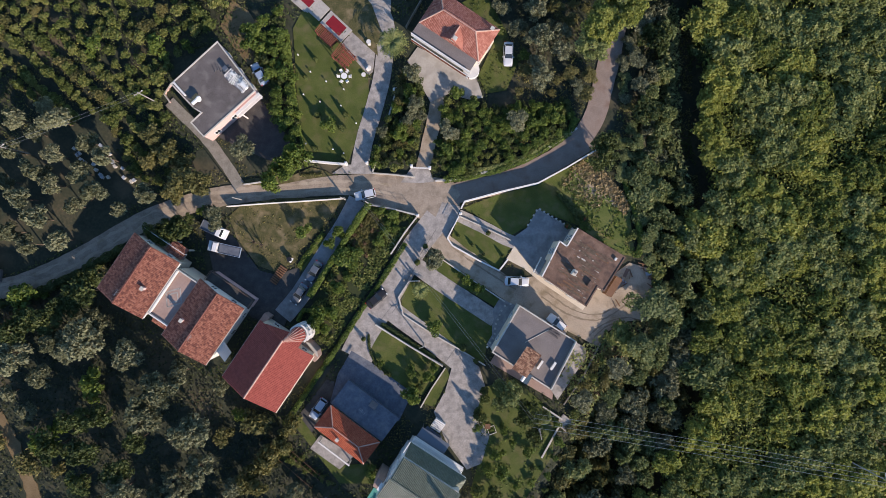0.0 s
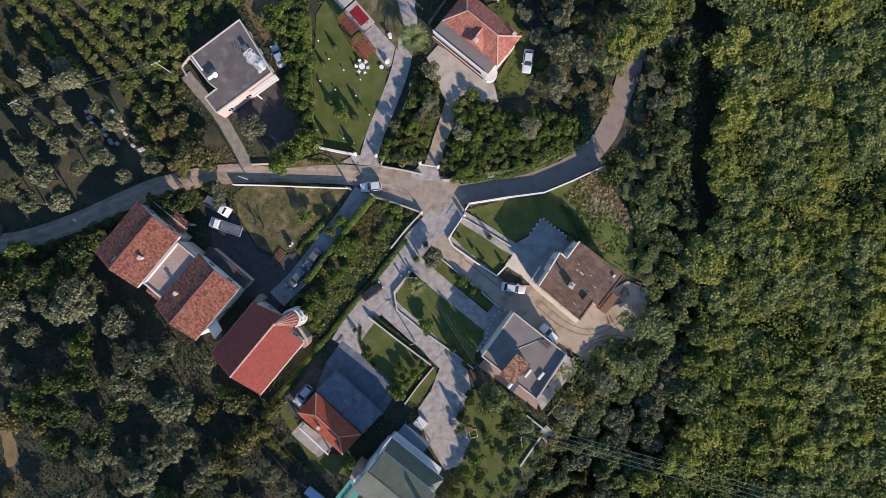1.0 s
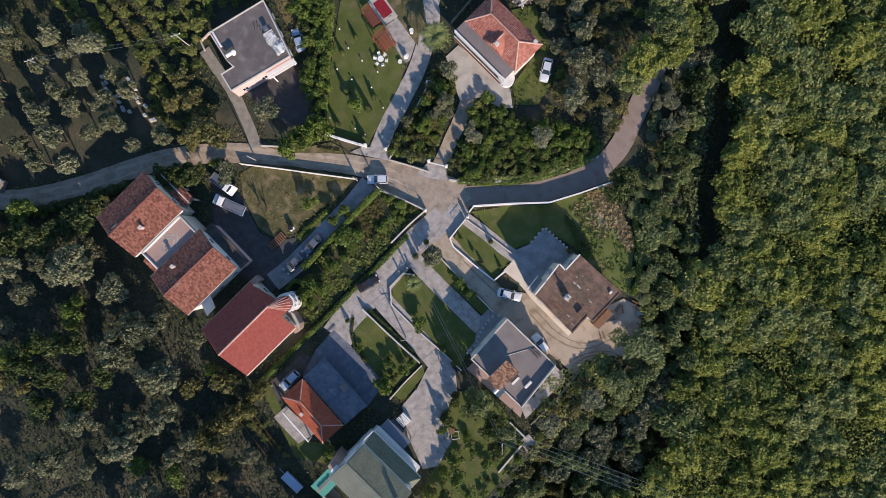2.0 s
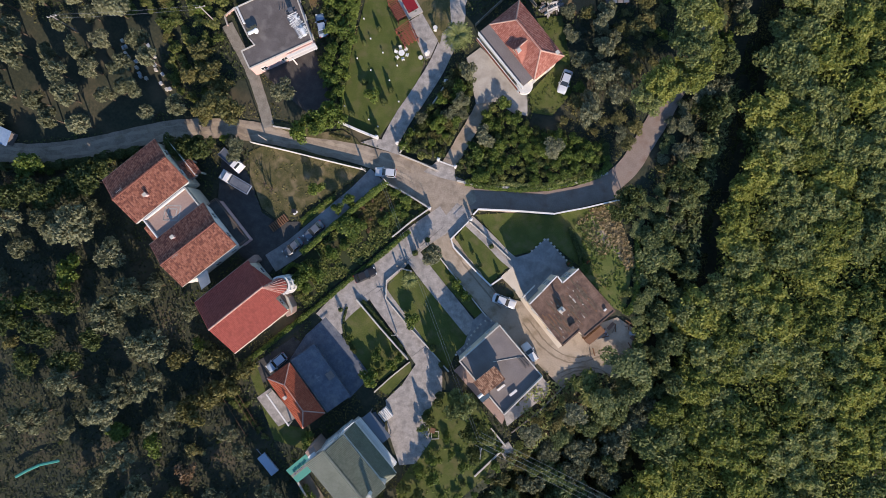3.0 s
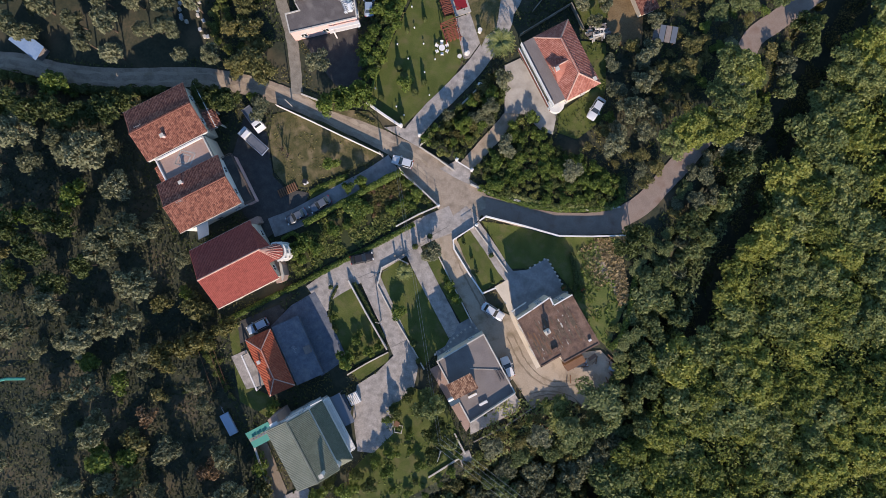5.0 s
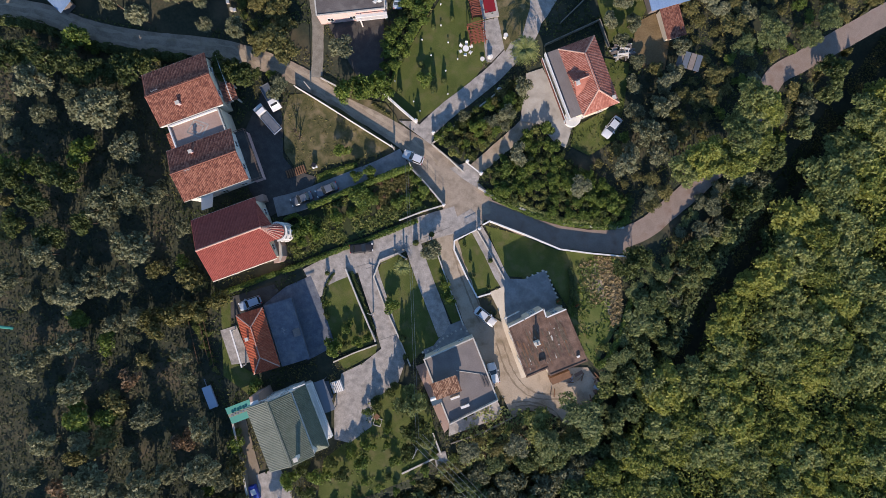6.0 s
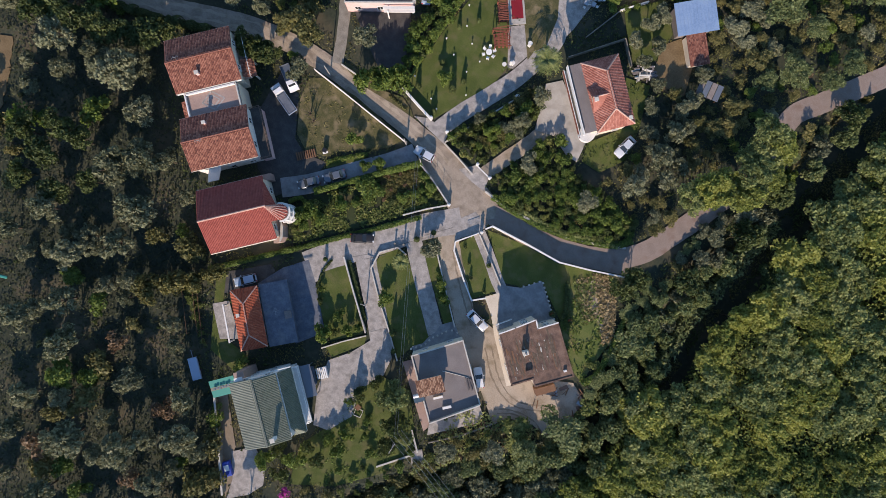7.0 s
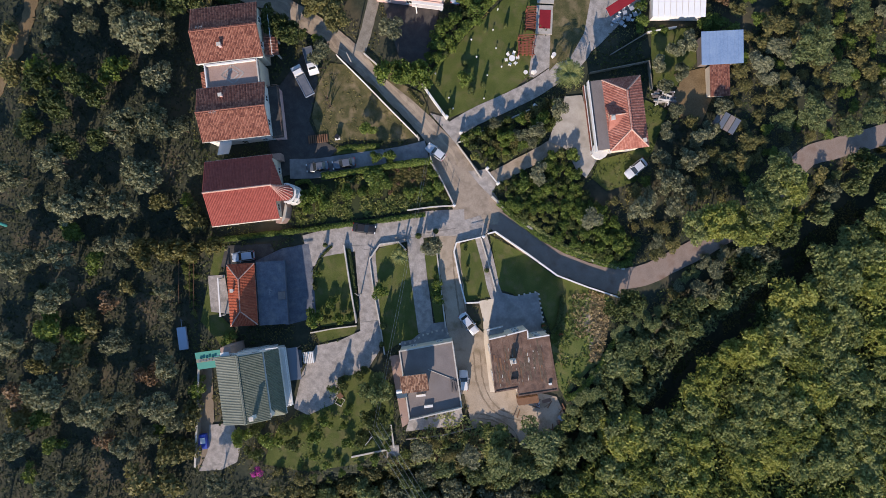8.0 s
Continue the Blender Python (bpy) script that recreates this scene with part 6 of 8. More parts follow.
def wires(a, b, sag, n, spread, label, r=0.022):
    ob = thing("power_lines", Matrix(), label, "cable")
    a, b = Vector(a), Vector(b)
    side = Vector((-(b - a).y, (b - a).x, 0)).normalized()
    for k in range(n):
        o = side * (k - (n - 1) / 2) * spread
        bm = bmesh.new()
        rings = []
        for t in range(15):
            q = a + (b - a) * t / 14 + o - Vector((0, 0, sag * 4 * (t / 14) * (1 - t / 14)))
            rings.append([bm.verts.new(q + side * r * math.cos(w) + Vector((0, 0, r * math.sin(w)))) for w in (0, 1.571, 3.142, 4.712)])
        for p, q in zip(rings, rings[1:]):
            for w in range(4):
                bm.faces.new((p[w], q[w], q[(w + 1) % 4], p[(w + 1) % 4]))
        part("cable", bm, M["metal"], ob)


wires((*(14.3, -28.0), 7.5), (*(70.8, -37.1), 9.0), 0.8, 4, 0.75, "four grey power lines over the trees")
wires((*(14.3, -28.0), 7.5), (*(-14.3, 8.2), 5.7), 0.6, 2, 0.4, "two thin power lines over the gardens", 0.014)
wires((*(-74.3, 17.2), 7.0), (*(-51.2, 26.1), 7.0), 0.5, 2, 0.6, "two thin power lines over the grove", 0.01)


def wire_fence(a, b, n, h, label):
    """Thin posts with two wires between them."""
    ob = thing("wire_fence", Matrix(), label, "fence")
    a, b = Vector(a), Vector(b)
    for i in range(n):
        q = a.lerp(b, i / (n - 1))
        part("post", tube((q.x, q.y, -0.1), (q.x, q.y, h), 0.04), M["metal"], ob)
    for z in (h - 0.08, h * 0.75):
        part("wire", tube((a.x, a.y, z), (b.x, b.y, z), 0.014, n=4), M["metal"], ob)


wire_fence((-13.4, 8.2), (-5.3, 6.3), 5, 2.2, "thin wire fence along the garden wall")


net = thing("garden_net", Matrix(), "torn teal garden net lying on the ground", "net")
for a, b in (((-60.3, -61.0), (-58.6, -59.2)), ((-58.6, -59.2), (-56.8, -57.6)), ((-56.8, -57.6), (-53.8, -55.9))):
    a, b = Vector(a), Vector(b)
    d = b - a
    part("net_piece", box(d.length + 0.1, 0.5, 0.35, *((a + b) / 2), 0.9, math.degrees(math.atan2(d.y, d.x)), 0.12), M["teal"], net)
    part("stake", tube((a.x, a.y, -0.1), (a.x, a.y, 1.2), 0.04), M["wood"], net)


def gate_post(p, h, material="white", w=0.4, lamp=True):
    ob = thing("gate_post", pose(*p, 0), "pale square gate post with a cap", "post", "gate posts")
    part("shaft", box(w, w, h, 0, 0, -0.05), M[material], ob)
    part("cap", box(w + 0.12, w + 0.12, 0.1, 0, 0, h - 0.05, 0, 0.02), M[material], ob)
    if lamp:
        lo = bmesh.new()
        bmesh.ops.create_icosphere(lo, subdivisions=2, radius=0.16, matrix=pose(0, 0, h + 0.2))
        part("globe", lo, M["lamp"], ob, "white lamp globe")


for p, h in (((-18.0, 9.1), 1.9), ((-13.6, 8.0), 1.6), ((-6.2, 14.7), 1.6), ((-3.0, 14.4), 1.6), ((-17.7, 15.2), 1.7), ((-14.0, 15.3), 1.4), ((-5.1, 6.1), 1.2), ((-4.8, -5.4), 1.9),
             ((2.4, 6.4), 1.5), ((-9.2, 28.2), 1.2), ((-13.9, 31.9), 1.2), ((-4.8, -1.3), 1.9), ((-7.5, -5.3), 1.2), ((-6.2, -4.4), 2.1)):
    slim = h >= 1.9 or p == (-7.5, -5.3)
    gate_post(p, h, "stone" if slim else "white", 0.2 if slim else 0.4, not slim)


def bar_gate(a, b, h, label, material="whitepaint"):
    a, b = Vector(a), Vector(b)
    d = b - a
    ob = thing("gate", pose(*((a + b) / 2), 0, 0, 0, math.degrees(math.atan2(d.y, d.x))), label, "gate")
    for z in (0.15, h * 0.55, h):
        part("gate_rail", box(d.length, 0.05, 0.06, 0, 0, z), M[material], ob)
    n = int(d.length / 0.16)
    for i in range(n + 1):
        part("bar", box(0.03, 0.03, h - 0.05, -d.length / 2 + d.length * i / n, 0.045, 0.12), M[material], ob)


bar_gate((-5.9, 14.5), (-3.2, 14.4), 1.3, "white barred gate at the villa drive")
bar_gate((1.1, 4.0), (2.1, 5.9), 1.5, "white barred garden gate standing in the wall", "whitepaint")
bar_gate((-13.4, 7.9), (-9.7, 7.2), 1.4, "thin grey mesh gate beside the road", "metal")


def small_things():
    # swing frame and benches on the lawns
    sw = thing("sandbox", pose(*(7.9, -31.8), 0.02, 0, 0, 20), "small pale wooden frame on the lawn", "frame")
    for s in (-1, 1):
        part("board", box(1.4, 0.1, 0.2, 0, s * 0.65, 0), M["wallstone"], sw)
        part("board", box(0.1, 1.2, 0.2, s * 0.65, 0, 0), M["wallstone"], sw)
    st = thing("outdoor_stair", pose(*(-1.6, -30.9), 0, 0, 0, 57), "white concrete outdoor steps beside the court", "stairs")
    for i in range(6):
        part("step", box(0.22, 2.0, 0.17 * (i + 1), -0.9 + 0.36 * i, 0, 0.02), M["whitepaint"], st)
    bn = thing("container", pose(*(-2.5, -54.6), 0.06, 0, 0, 57), "blue plastic-covered load beside the wall", "container")
    part("box_body", box(1.5, 2.6, 0.9, 0, 0, 0, 0, 0.05), M["bluepaint"], bn)
    part("white_lid", box(0.9, 1.0, 0.1, 0.1, 0.2, 0.9), M["whitepaint"], bn, "white lid")
    tr = thing("trailer", pose(*(-18.6, -45.4), 0.0, 0, 0, 57), "pale blue trailer in the shade", "trailer")
    part("trailer_bed", box(1.6, 4.0, 0.5, 0, 0, 0.5, 0, 0.05), M["paint_blue"], tr)
    for s in (-1, 1):
        part("wheel", tube((s * 0.7, -0.5, 0.3), (s * 0.9, -0.5, 0.3), 0.3, n=14), M["rubber"], tr)
    part("drawbar", box(0.1, 1.5, 0.1, 0, 2.6, 0.45), M["metal"], tr)
    part("jockey_leg", box(0.08, 0.08, 0.5, 0, 3.1, -0.02), M["metal"], tr)
    wd = thing("log_pile", pose(*(-29.8, -4.4), 0.05, 0, 0, 55), "row of dark stacked logs", "logs")
    for i in range(9):
        part("log", tube((-1.6 + i * 0.4, -0.7, 0.2), (-1.6 + i * 0.4, 0.7, 0.2), 0.16, n=8), M["wood"], wd)
    bx = thing("planter", pose(*(-27.7, -1.6), 0.02, 0, 0, 20), "dark bin standing on the grass", "bin")
    part("bin_body", box(0.7, 0.7, 1.1, 0, 0, 0, 0, 0.05), M["paint_grey"], bx)
    part("bin_lid", box(0.76, 0.76, 0.08, 0, 0, 1.1), M["paint_black"], bx)
    sg = thing("white_sign", pose(*(-27.4, -1.8), 0.02, 0, 0, 55), "small white board lying on a post", "board")
    part("panel", box(0.9, 0.35, 0.06, 0, 0, 0.6), M["whitepaint"], sg)
    part("leg", box(0.08, 0.08, 0.62, 0, 0, -0.02), M["metal"], sg)
    ws = thing("well_slab", pose(*(20.8, -30.5), 0.0, 0, 0, 50), "small pale concrete slab at the wall end", "slab")
    part("slab_top", box(2.2, 2.4, 0.35, 0, 0, -0.1, 0, 0.04), M["concrete"], ws)
    wall([(16.9, -27.6), (20.3, -29.8)], 0.4, "stone", "low grey wall behind the orchard", 0.25)
    wall([(16.7, -36.6), (19.8, -31.0)], 0.3, "stone", "low grey wall behind the orchard", 0.25)
    wall([(20.6, -27.3), (24.1, -22.2), (27.1, -16.3)], 0.35, "stone", "low stone wall behind the grey house", 0.2, False)
    bo = thing("bird_table", pose(*(7.2, -31.0), 0.0), "small table on the lawn", "table")
    part("tabletop", box(0.9, 0.9, 0.06, 0, 0, 0.6), M["wood"], bo)
    for u in (-0.38, 0.38):
        for v in (-0.38, 0.38):
            part("leg", box(0.07, 0.07, 0.62, u, v, -0.02), M["wood"], bo)
    # planting beds with low frames beside the bungalow
    for k in range(3):
        a = Vector((-30.2, -36.1)) if k == 0 else Vector((-29.0, -34.7)) if k == 1 else Vector((-28.5, -34.1))
        b = Vector((-23.7, -41.7)) if k == 0 else Vector((-22.5, -40.3)) if k == 1 else Vector((-20.9, -40.7))
        d = b - a
        fr = thing("trellis", pose(*((a + b) / 2), 0, 0, 0, math.degrees(math.atan2(d.y, d.x))), "thin wooden vegetable trellis", "trellis", "trellises")
        part("rail", box(d.length, 0.05, 0.05, 0, 0, 1.2), M["wood"], fr)
        for i in range(6):
            part("post", box(0.06, 0.06, 1.22, -d.length / 2 + d.length * i / 5, 0.0, -0.02), M["wood"], fr)
    for p in ((21.2, 4.2), (16.2, -3.5), (24.3, 5.5)):
        pt = thing("flower_pot", pose(*p, 0.07), "clay pot with a clipped shrub", "plant pot")
        part("pot", tube((0, 0, 0), (0, 0, 0.45), 0.25, 0.35, 12), M["tile_orange"], pt)
        C = np.random.default_rng(3).normal(0, 1, (140, 3))
        C /= np.linalg.norm(C, axis=1)[:, None]
        v, f = leaves(C * 0.55 + [0, 0, 0.9], C, 0.2, 4)
        soup("shrub", v, f, M["leaf_dark"], pt)


small_things()


def edge_row(pts, step, label, name="edging_block", w=0.32, h=0.35):
    """A row of small blocks that gives a paved edge its stepped outline."""
    ob = thing(name, Matrix(), label, "edging")
    for a, b in zip(pts, pts[1:]):
        a, b = Vector(a), Vector(b)
        n = max(1, int((b - a).length / step))
        for i in range(n):
            q = a + (b - a) * (i + 0.5) / n
            part("block", box(w, w, h, *q, 0.0, math.degrees(math.atan2((b - a).y, (b - a).x)), 0.03), M["wallstone"], ob)


edge_row([(6.9, -17.5), (8.4, -15.2), (8.5, -13.4), (9.8, -10.3), (10.7, -9.4)], 0.75, "row of pale edging blocks along the porch")
edge_row([(10.7, -9.4), (12.9, -9.8)], 0.75, "row of pale edging blocks along the porch side")
edge_row([(14.1, 4.0), (16.1, 7.4), (22.5, 3.6)], 0.8, "row of pale edging blocks round the patio")
for p in ((-25.3, 27.5), (-21.3, 29.8), (-22.4, 26.2), (-18.7, 25.5), (-18.2, 28.4), (-26.3, 34.5), (-24.9, 18.8), (-20.1, 17.8), (-18.2, 17.1), (-16.0, 22.4), (-24.1, 31.5)):
    lp = thing("garden_light", pose(*p, 0.03), "small white garden light on the lawn", "light", "garden lights")
    part("stem", tube((0, 0, 0), (0, 0, 0.5), 0.05), M["whitepaint"], lp)
    gb = bmesh.new()
    bmesh.ops.create_icosphere(gb, subdivisions=1, radius=0.17, matrix=pose(0, 0, 0.6))
    part("globe", gb, M["lamp"], lp)
def scrap():
    """Bits of timber, sheet and pipe left along the shaded end of the dirt yard."""
    rnd = random.Random(23)
    for x, y, n in ((29.1, -6.9, 4), (30.8, -5.6, 5), (32.6, -3.9, 3), (34.6, -3.1, 5), (36.0, -4.1, 4), (36.2, -6.4, 3), (30.2, -9.2, 2)):
        ob = thing("scrap_pile", pose(x, y, 0.045, 0, 0, rnd.uniform(0, 180)), "small pile of scrap boards and rusty iron on the dirt yard", "scrap", "scrap round the yard")
        for i in range(n):
            kind = rnd.choice(("board", "board", "sheet", "pipe"))
            u, w, a = rnd.gauss(0, 0.45), rnd.gauss(0, 0.45), rnd.uniform(0, 180)
            if kind == "pipe":
                d = Vector((math.cos(a), math.sin(a))) * rnd.uniform(0.5, 1.0)
                part(kind, tube((u - d.x, w - d.y, 0.05 + 0.1 * i), (u + d.x, w + d.y, 0.07 + 0.1 * i), 0.05), M["rust"], ob)
            else:
                part(kind, box(rnd.uniform(0.7, 1.7), 0.18 if kind == "board" else 0.6, 0.06, u, w, 0.1 * i, a), M["wood" if kind == "board" else rnd.choice(("metal", "rust", "hive"))], ob)


scrap()


# ---------------------------------------------------------------- trees and shrubs
def crown_points(rnd, radius, height, lobes, per_lobe, lobe_r, low=0.35, flat_k=0.75, even=0.72):
    """Leaf places and directions on the skins of many rounded lobes, grouped on boughs of unequal height and reach."""
    C, N, boughs = [], [], []
    count = 4 if lobes < 16 else 7 if lobes < 34 else 10
    for k in range(count):
        a, q = 2.4 * k + rnd.uniform(-0.5, 0.5), radius * (0.1 if k == 0 else rnd.uniform(0.4, 0.68))
        top = height * (low + (0.96 - low) * (1.0 if k == 0 else rnd.uniform(even - 0.25, 1.04)))
        boughs.append((q * math.cos(a), q * math.sin(a), top, radius * rnd.uniform(0.26, 0.46)))
    for k in range(lobes):
        bx, by, top, reach = boughs[k % count]
        a, q = rnd.uniform(0, 6.283), math.sqrt(rnd.uniform(0.0, 1.0))
        r = lobe_r * rnd.uniform(0.6, 1.3)
        c = np.array([bx + reach * q * math.cos(a), by + reach * q * math.sin(a), top - reach * 0.75 * q * q * rnd.uniform(0.6, 1.2) - r * 0.5])
        d = np.random.default_rng(rnd.randint(0, 10 ** 6)).normal(0, 1, (int(per_lobe * (r / lobe_r) ** 2), 3))
        d[:, 2] = np.abs(d[:, 2]) * 1.1 - 0.35
        d /= np.linalg.norm(d, axis=1)[:, None]
        g = np.random.default_rng(k)
        C.append(c + d * r * np.array([1, 1, flat_k]) * g.uniform(0.66, 1.14, (len(d), 1)))
        N.append(d + np.array([0, 0, 0.25]))
    return np.concatenate(C), np.concatenate(N)


def limb_mesh(rnd, height, radius, r0, lean=0.25, limbs=6):
    bm = bmesh.new()
    fork = height * 0.38
    add_tube(bm, (0, 0, -0.3), (0.05, 0.03, fork), r0, r0 * 0.7, 7)
    for k in range(limbs):
        a = 6.283 * k / limbs + rnd.uniform(-0.4, 0.4)
        q = radius * rnd.uniform(0.4, 0.7)
        mid = (q * 0.5 * math.cos(a), q * 0.5 * math.sin(a), height * 0.58)
        add_tube(bm, (0.05, 0.03, fork - 0.1), mid, r0 * 0.5, r0 * 0.3, 4)
        add_tube(bm, mid, (q * math.cos(a), q * math.sin(a), height * rnd.uniform(0.7, 0.82)), r0 * 0.3, r0 * 0.08, 3)
    return bm


def tree_kind(name, leaf, label, category, seed, radius, height, lobes, per_lobe, lobe_r, leaf_size, aspect=1.5, low=0.35, trunk=0.16, jitter=0.7):
    rnd = random.Random(seed)
    ob = thing(name, pose(0, 0, -50), label, category)
    part("trunk", limb_mesh(rnd, height, radius, trunk, limbs=5 if height > 4 else 3), M["bark"], ob)
    C, N = crown_points(rnd, radius, height, lobes, per_lobe, lobe_r, low, even=0.84 if height > 7 else 0.72)
    v, f = leaves(C, N, leaf_size, seed, aspect, jitter)
    soup("crown", v, f, M[leaf], ob)
    return ob


COUNT, FAR = {}, {}


def grow(kinds, spots, seed, low=0.85, high=1.15, tall=1.0, level=0.0):
    """Copies of the given kinds at (x, y, size) spots, nearest first; past 280 of a kind they join the far growth."""
    rnd = random.Random(seed)
    for x, y, s in sorted(spots, key=lambda q: q[0] ** 2 + q[1] ** 2):
        if x * x + y * y > 97 ** 2:
            continue
        k = rnd.choice(kinds)
        sc = s * rnd.uniform(low, high)
        m = pose(x, y, -0.08 - fall(x, y), rnd.uniform(-4, 4), rnd.uniform(-4, 4), rnd.uniform(0, 360))
        size = (sc * rnd.uniform(0.9, 1.12), sc * rnd.uniform(0.9, 1.12), level * rnd.uniform(0.94, 1.05) if level else sc * tall * rnd.uniform(0.88, 1.08))
        name = k.name.split(".")[0]
        COUNT[name] = COUNT.get(name, 0) + 1
        if COUNT[name] <= 280:
            copy_thing(k, m).scale = size
        else:
            FAR.setdefault(name, []).append((k, m @ Matrix.Diagonal((*size, 1))))


def far_growth():
    """All growth past the counted trees, one object for each kind."""
    for name, items in FAR.items():
        verts, faces, n = [], [], 0
        for k, m in items:
            me = [c for c in k.children if c.name.startswith("crown")][0].data
            co = np.empty(len(me.vertices) * 3)
            me.vertices.foreach_get("co", co)
            co = co.reshape(-1, 3)
            a = np.array(m)
            verts.append(co @ a[:3, :3].T + a[:3, 3])
            idx = np.empty(len(me.loops), dtype=int)
            me.loops.foreach_get("vertex_index", idx)
            faces.append(idx.reshape(-1, 3) + n)
            n += len(co)
        mat = [c for c in items[0][0].children if c.name.startswith("crown")][0].data.materials[0]
        ob = soup("far_" + name, np.concatenate(verts).tolist(), np.concatenate(faces).tolist(), mat)
        tagged(ob, "distant mass of " + items[0][0]["category"] + " crowns at the edge of the village", "woods", kind="stuff")


def blocked(x, y, pad):
    if any(near_line(x, y, line, half + pad) for line, half in LINES):
        return True
    for poly in PAVED:
        if inside(x, y, poly):
            return True
        if pad > 0.3 and any(inside(x + pad * 0.8 * dx, y + pad * 0.8 * dy, poly) for dx, dy in ((1, 0), (-1, 0), (0, 1), (0, -1))):
            return True
    return False


TAKEN = []


def scatter(poly, spacing, seed, pad=1.0, size=(0.8, 1.2), tries=30, gap=None):
    """Random spots in an outline, at least a spacing apart and clear of paving and earlier trees."""
    rnd = random.Random(seed)
    xs, ys = [p[0] for p in poly], [p[1] for p in poly]
    area = (max(xs) - min(xs)) * (max(ys) - min(ys))
    out = []
    for _ in range(int(area / spacing ** 2 * tries)):
        x, y = rnd.uniform(min(xs), max(xs)), rnd.uniform(min(ys), max(ys))
        s = rnd.uniform(*size)
        if not inside(x, y, poly) or (gap and noise.noise((x * gap, y * gap, seed)) < -0.12):
            continue
        if any((x - a) ** 2 + (y - b) ** 2 < (spacing * 0.5 * (s + c)) ** 2 for a, b, c in out):
            continue
        if any((x - a) ** 2 + (y - b) ** 2 < (c + spacing * 0.45) ** 2 for a, b, c in TAKEN):
            continue
        if blocked(x, y, pad * s):
            continue
        out.append((x, y, s))
    TAKEN.extend((x, y, spacing * 0.5 * s) for x, y, s in out)
    return out


def singles(pts, size=1.0, r=1.6):
    out = [(x, y, size) for x, y in pts]
    TAKEN.extend((x, y, r * size) for x, y in pts)
    return out


def sized(pts, radius):
    """Spots from (x, y, crown radius), as sizes of a kind whose own crown has the given radius."""
    TAKEN.extend((x, y, r * 0.75) for x, y, r in pts)
    return [(x, y, r / radius) for x, y, r in pts]


broad = [tree_kind("broadleaf_tree", "leaf_wood", "broadleaf tree with a dense yellow-green crown", "tree", 30 + i, 3.8, 8.0, 50 + 4 * i, 66, 0.8, 0.33, 1.4, 0.6, 0.17, 1.0) for i in range(3)]
broad += [tree_kind("broadleaf_tree", "leaf_sage", "broadleaf tree with a dense sage-green crown", "tree", 36 + i, 3.7, 8.0, 50 + 4 * i, 66, 0.8, 0.33, 1.4, 0.58, 0.17, 1.0) for i in range(2)]
dark = [tree_kind("oak_tree", "leaf_dark", "broadleaf tree with a dark green crown", "tree", 50 + i, 2.6, 6.0, 24 + 2 * i, 74, 0.8, 0.33, 1.4, 0.5, 0.14, 1.0) for i in range(3)]
alder = [tree_kind("broadleaf_tree", "leaf_mid", "broadleaf tree with a dull green crown beside the ravine", "tree", 44 + i, 2.6, 6.0, 26 + 2 * i, 74, 0.8, 0.31, 1.4, 0.5, 0.14, 1.0) for i in range(3)]
olive = [tree_kind("olive_tree", "leaf_olive", "olive tree with a silvery grey-green crown", "tree", 70 + i, 2.3, 4.4, 22 + 3 * i, 84, 0.66, 0.25, 1.7, 0.4, 0.17, 0.9) for i in range(4)]
big_olive = [tree_kind("olive_tree", "leaf_olive", "large old olive tree with a silvery grey-green crown", "tree", 60 + i, 3.0, 5.4, 34 + 3 * i, 84, 0.72, 0.27, 1.7, 0.42, 0.22, 0.9) for i in range(3)]
autumn = [tree_kind("autumn_tree", "leaf_dry", "small tree with yellow-brown thinning leaves", "tree", 80 + i, 2.2, 4.2, 20 + 3 * i, 62, 0.7, 0.28, 1.5, 0.4, 0.12, 1.0) for i in range(3)]
citrus = [tree_kind("fruit_tree", "leaf_bright", "small fruit tree with a bright green crown", "tree", 90 + i, 1.5, 2.7, 12 + i, 70, 0.58, 0.23, 1.5, 0.3, 0.08, 0.9) for i in range(3)]
vine = [tree_kind("garden_shrub", "leaf_dark", "dense dark green garden shrub", "shrub", 110 + i, 1.3, 2.1, 11 + i, 66, 0.55, 0.22, 1.5, 0.2, 0.06, 0.9) for i in range(3)]
scrub = [tree_kind("wild_shrub", "leaf_dry", "wild shrub with yellowing leaves", "shrub", 130 + i, 1.5, 2.2, 12, 62, 0.6, 0.23, 1.5, 0.2, 0.06, 0.9) for i in range(3)]
grape = [tree_kind("grapevine", "leaf_vine", "leafy grapevine in a planted row", "vine", 140 + i, 1.25, 1.9, 9, 62, 0.55, 0.21, 1.5, 0.3, 0.05, 1.0) for i in range(3)]
brown = [tree_kind("bare_shrub", "leaf_brown", "half-bare shrub with brown leaves", "shrub", 150 + i, 1.4, 2.4, 9, 50, 0.6, 0.21, 1.6, 0.25, 0.06, 0.9) for i in range(2)]


def cypress(x, y, h, r, label="slim dark conifer on the lawn"):
    ob = thing("conifer", pose(x, y, -0.05), label, "tree")
    part("trunk", tube((0, 0, 0), (0, 0, h * 0.9), 0.07, 0.02), M["bark"], ob)
    g = np.random.default_rng(int(abs(x * 10 + y)))
    n = int(480 * h * r)
    t, a = g.uniform(0.03, 1, n), g.uniform(0, 6.283, n)
    rr = r * (1 - t) ** 0.7 * g.uniform(0.7, 1.1, n)
    C = np.column_stack([rr * np.cos(a), rr * np.sin(a), 0.15 + t * h])
    N = np.column_stack([np.cos(a), np.sin(a), np.full(n, 0.6)])
    v, f = leaves(C, N, 0.16, 3)
    soup("foliage", v, f, M["leaf_dark"], ob)


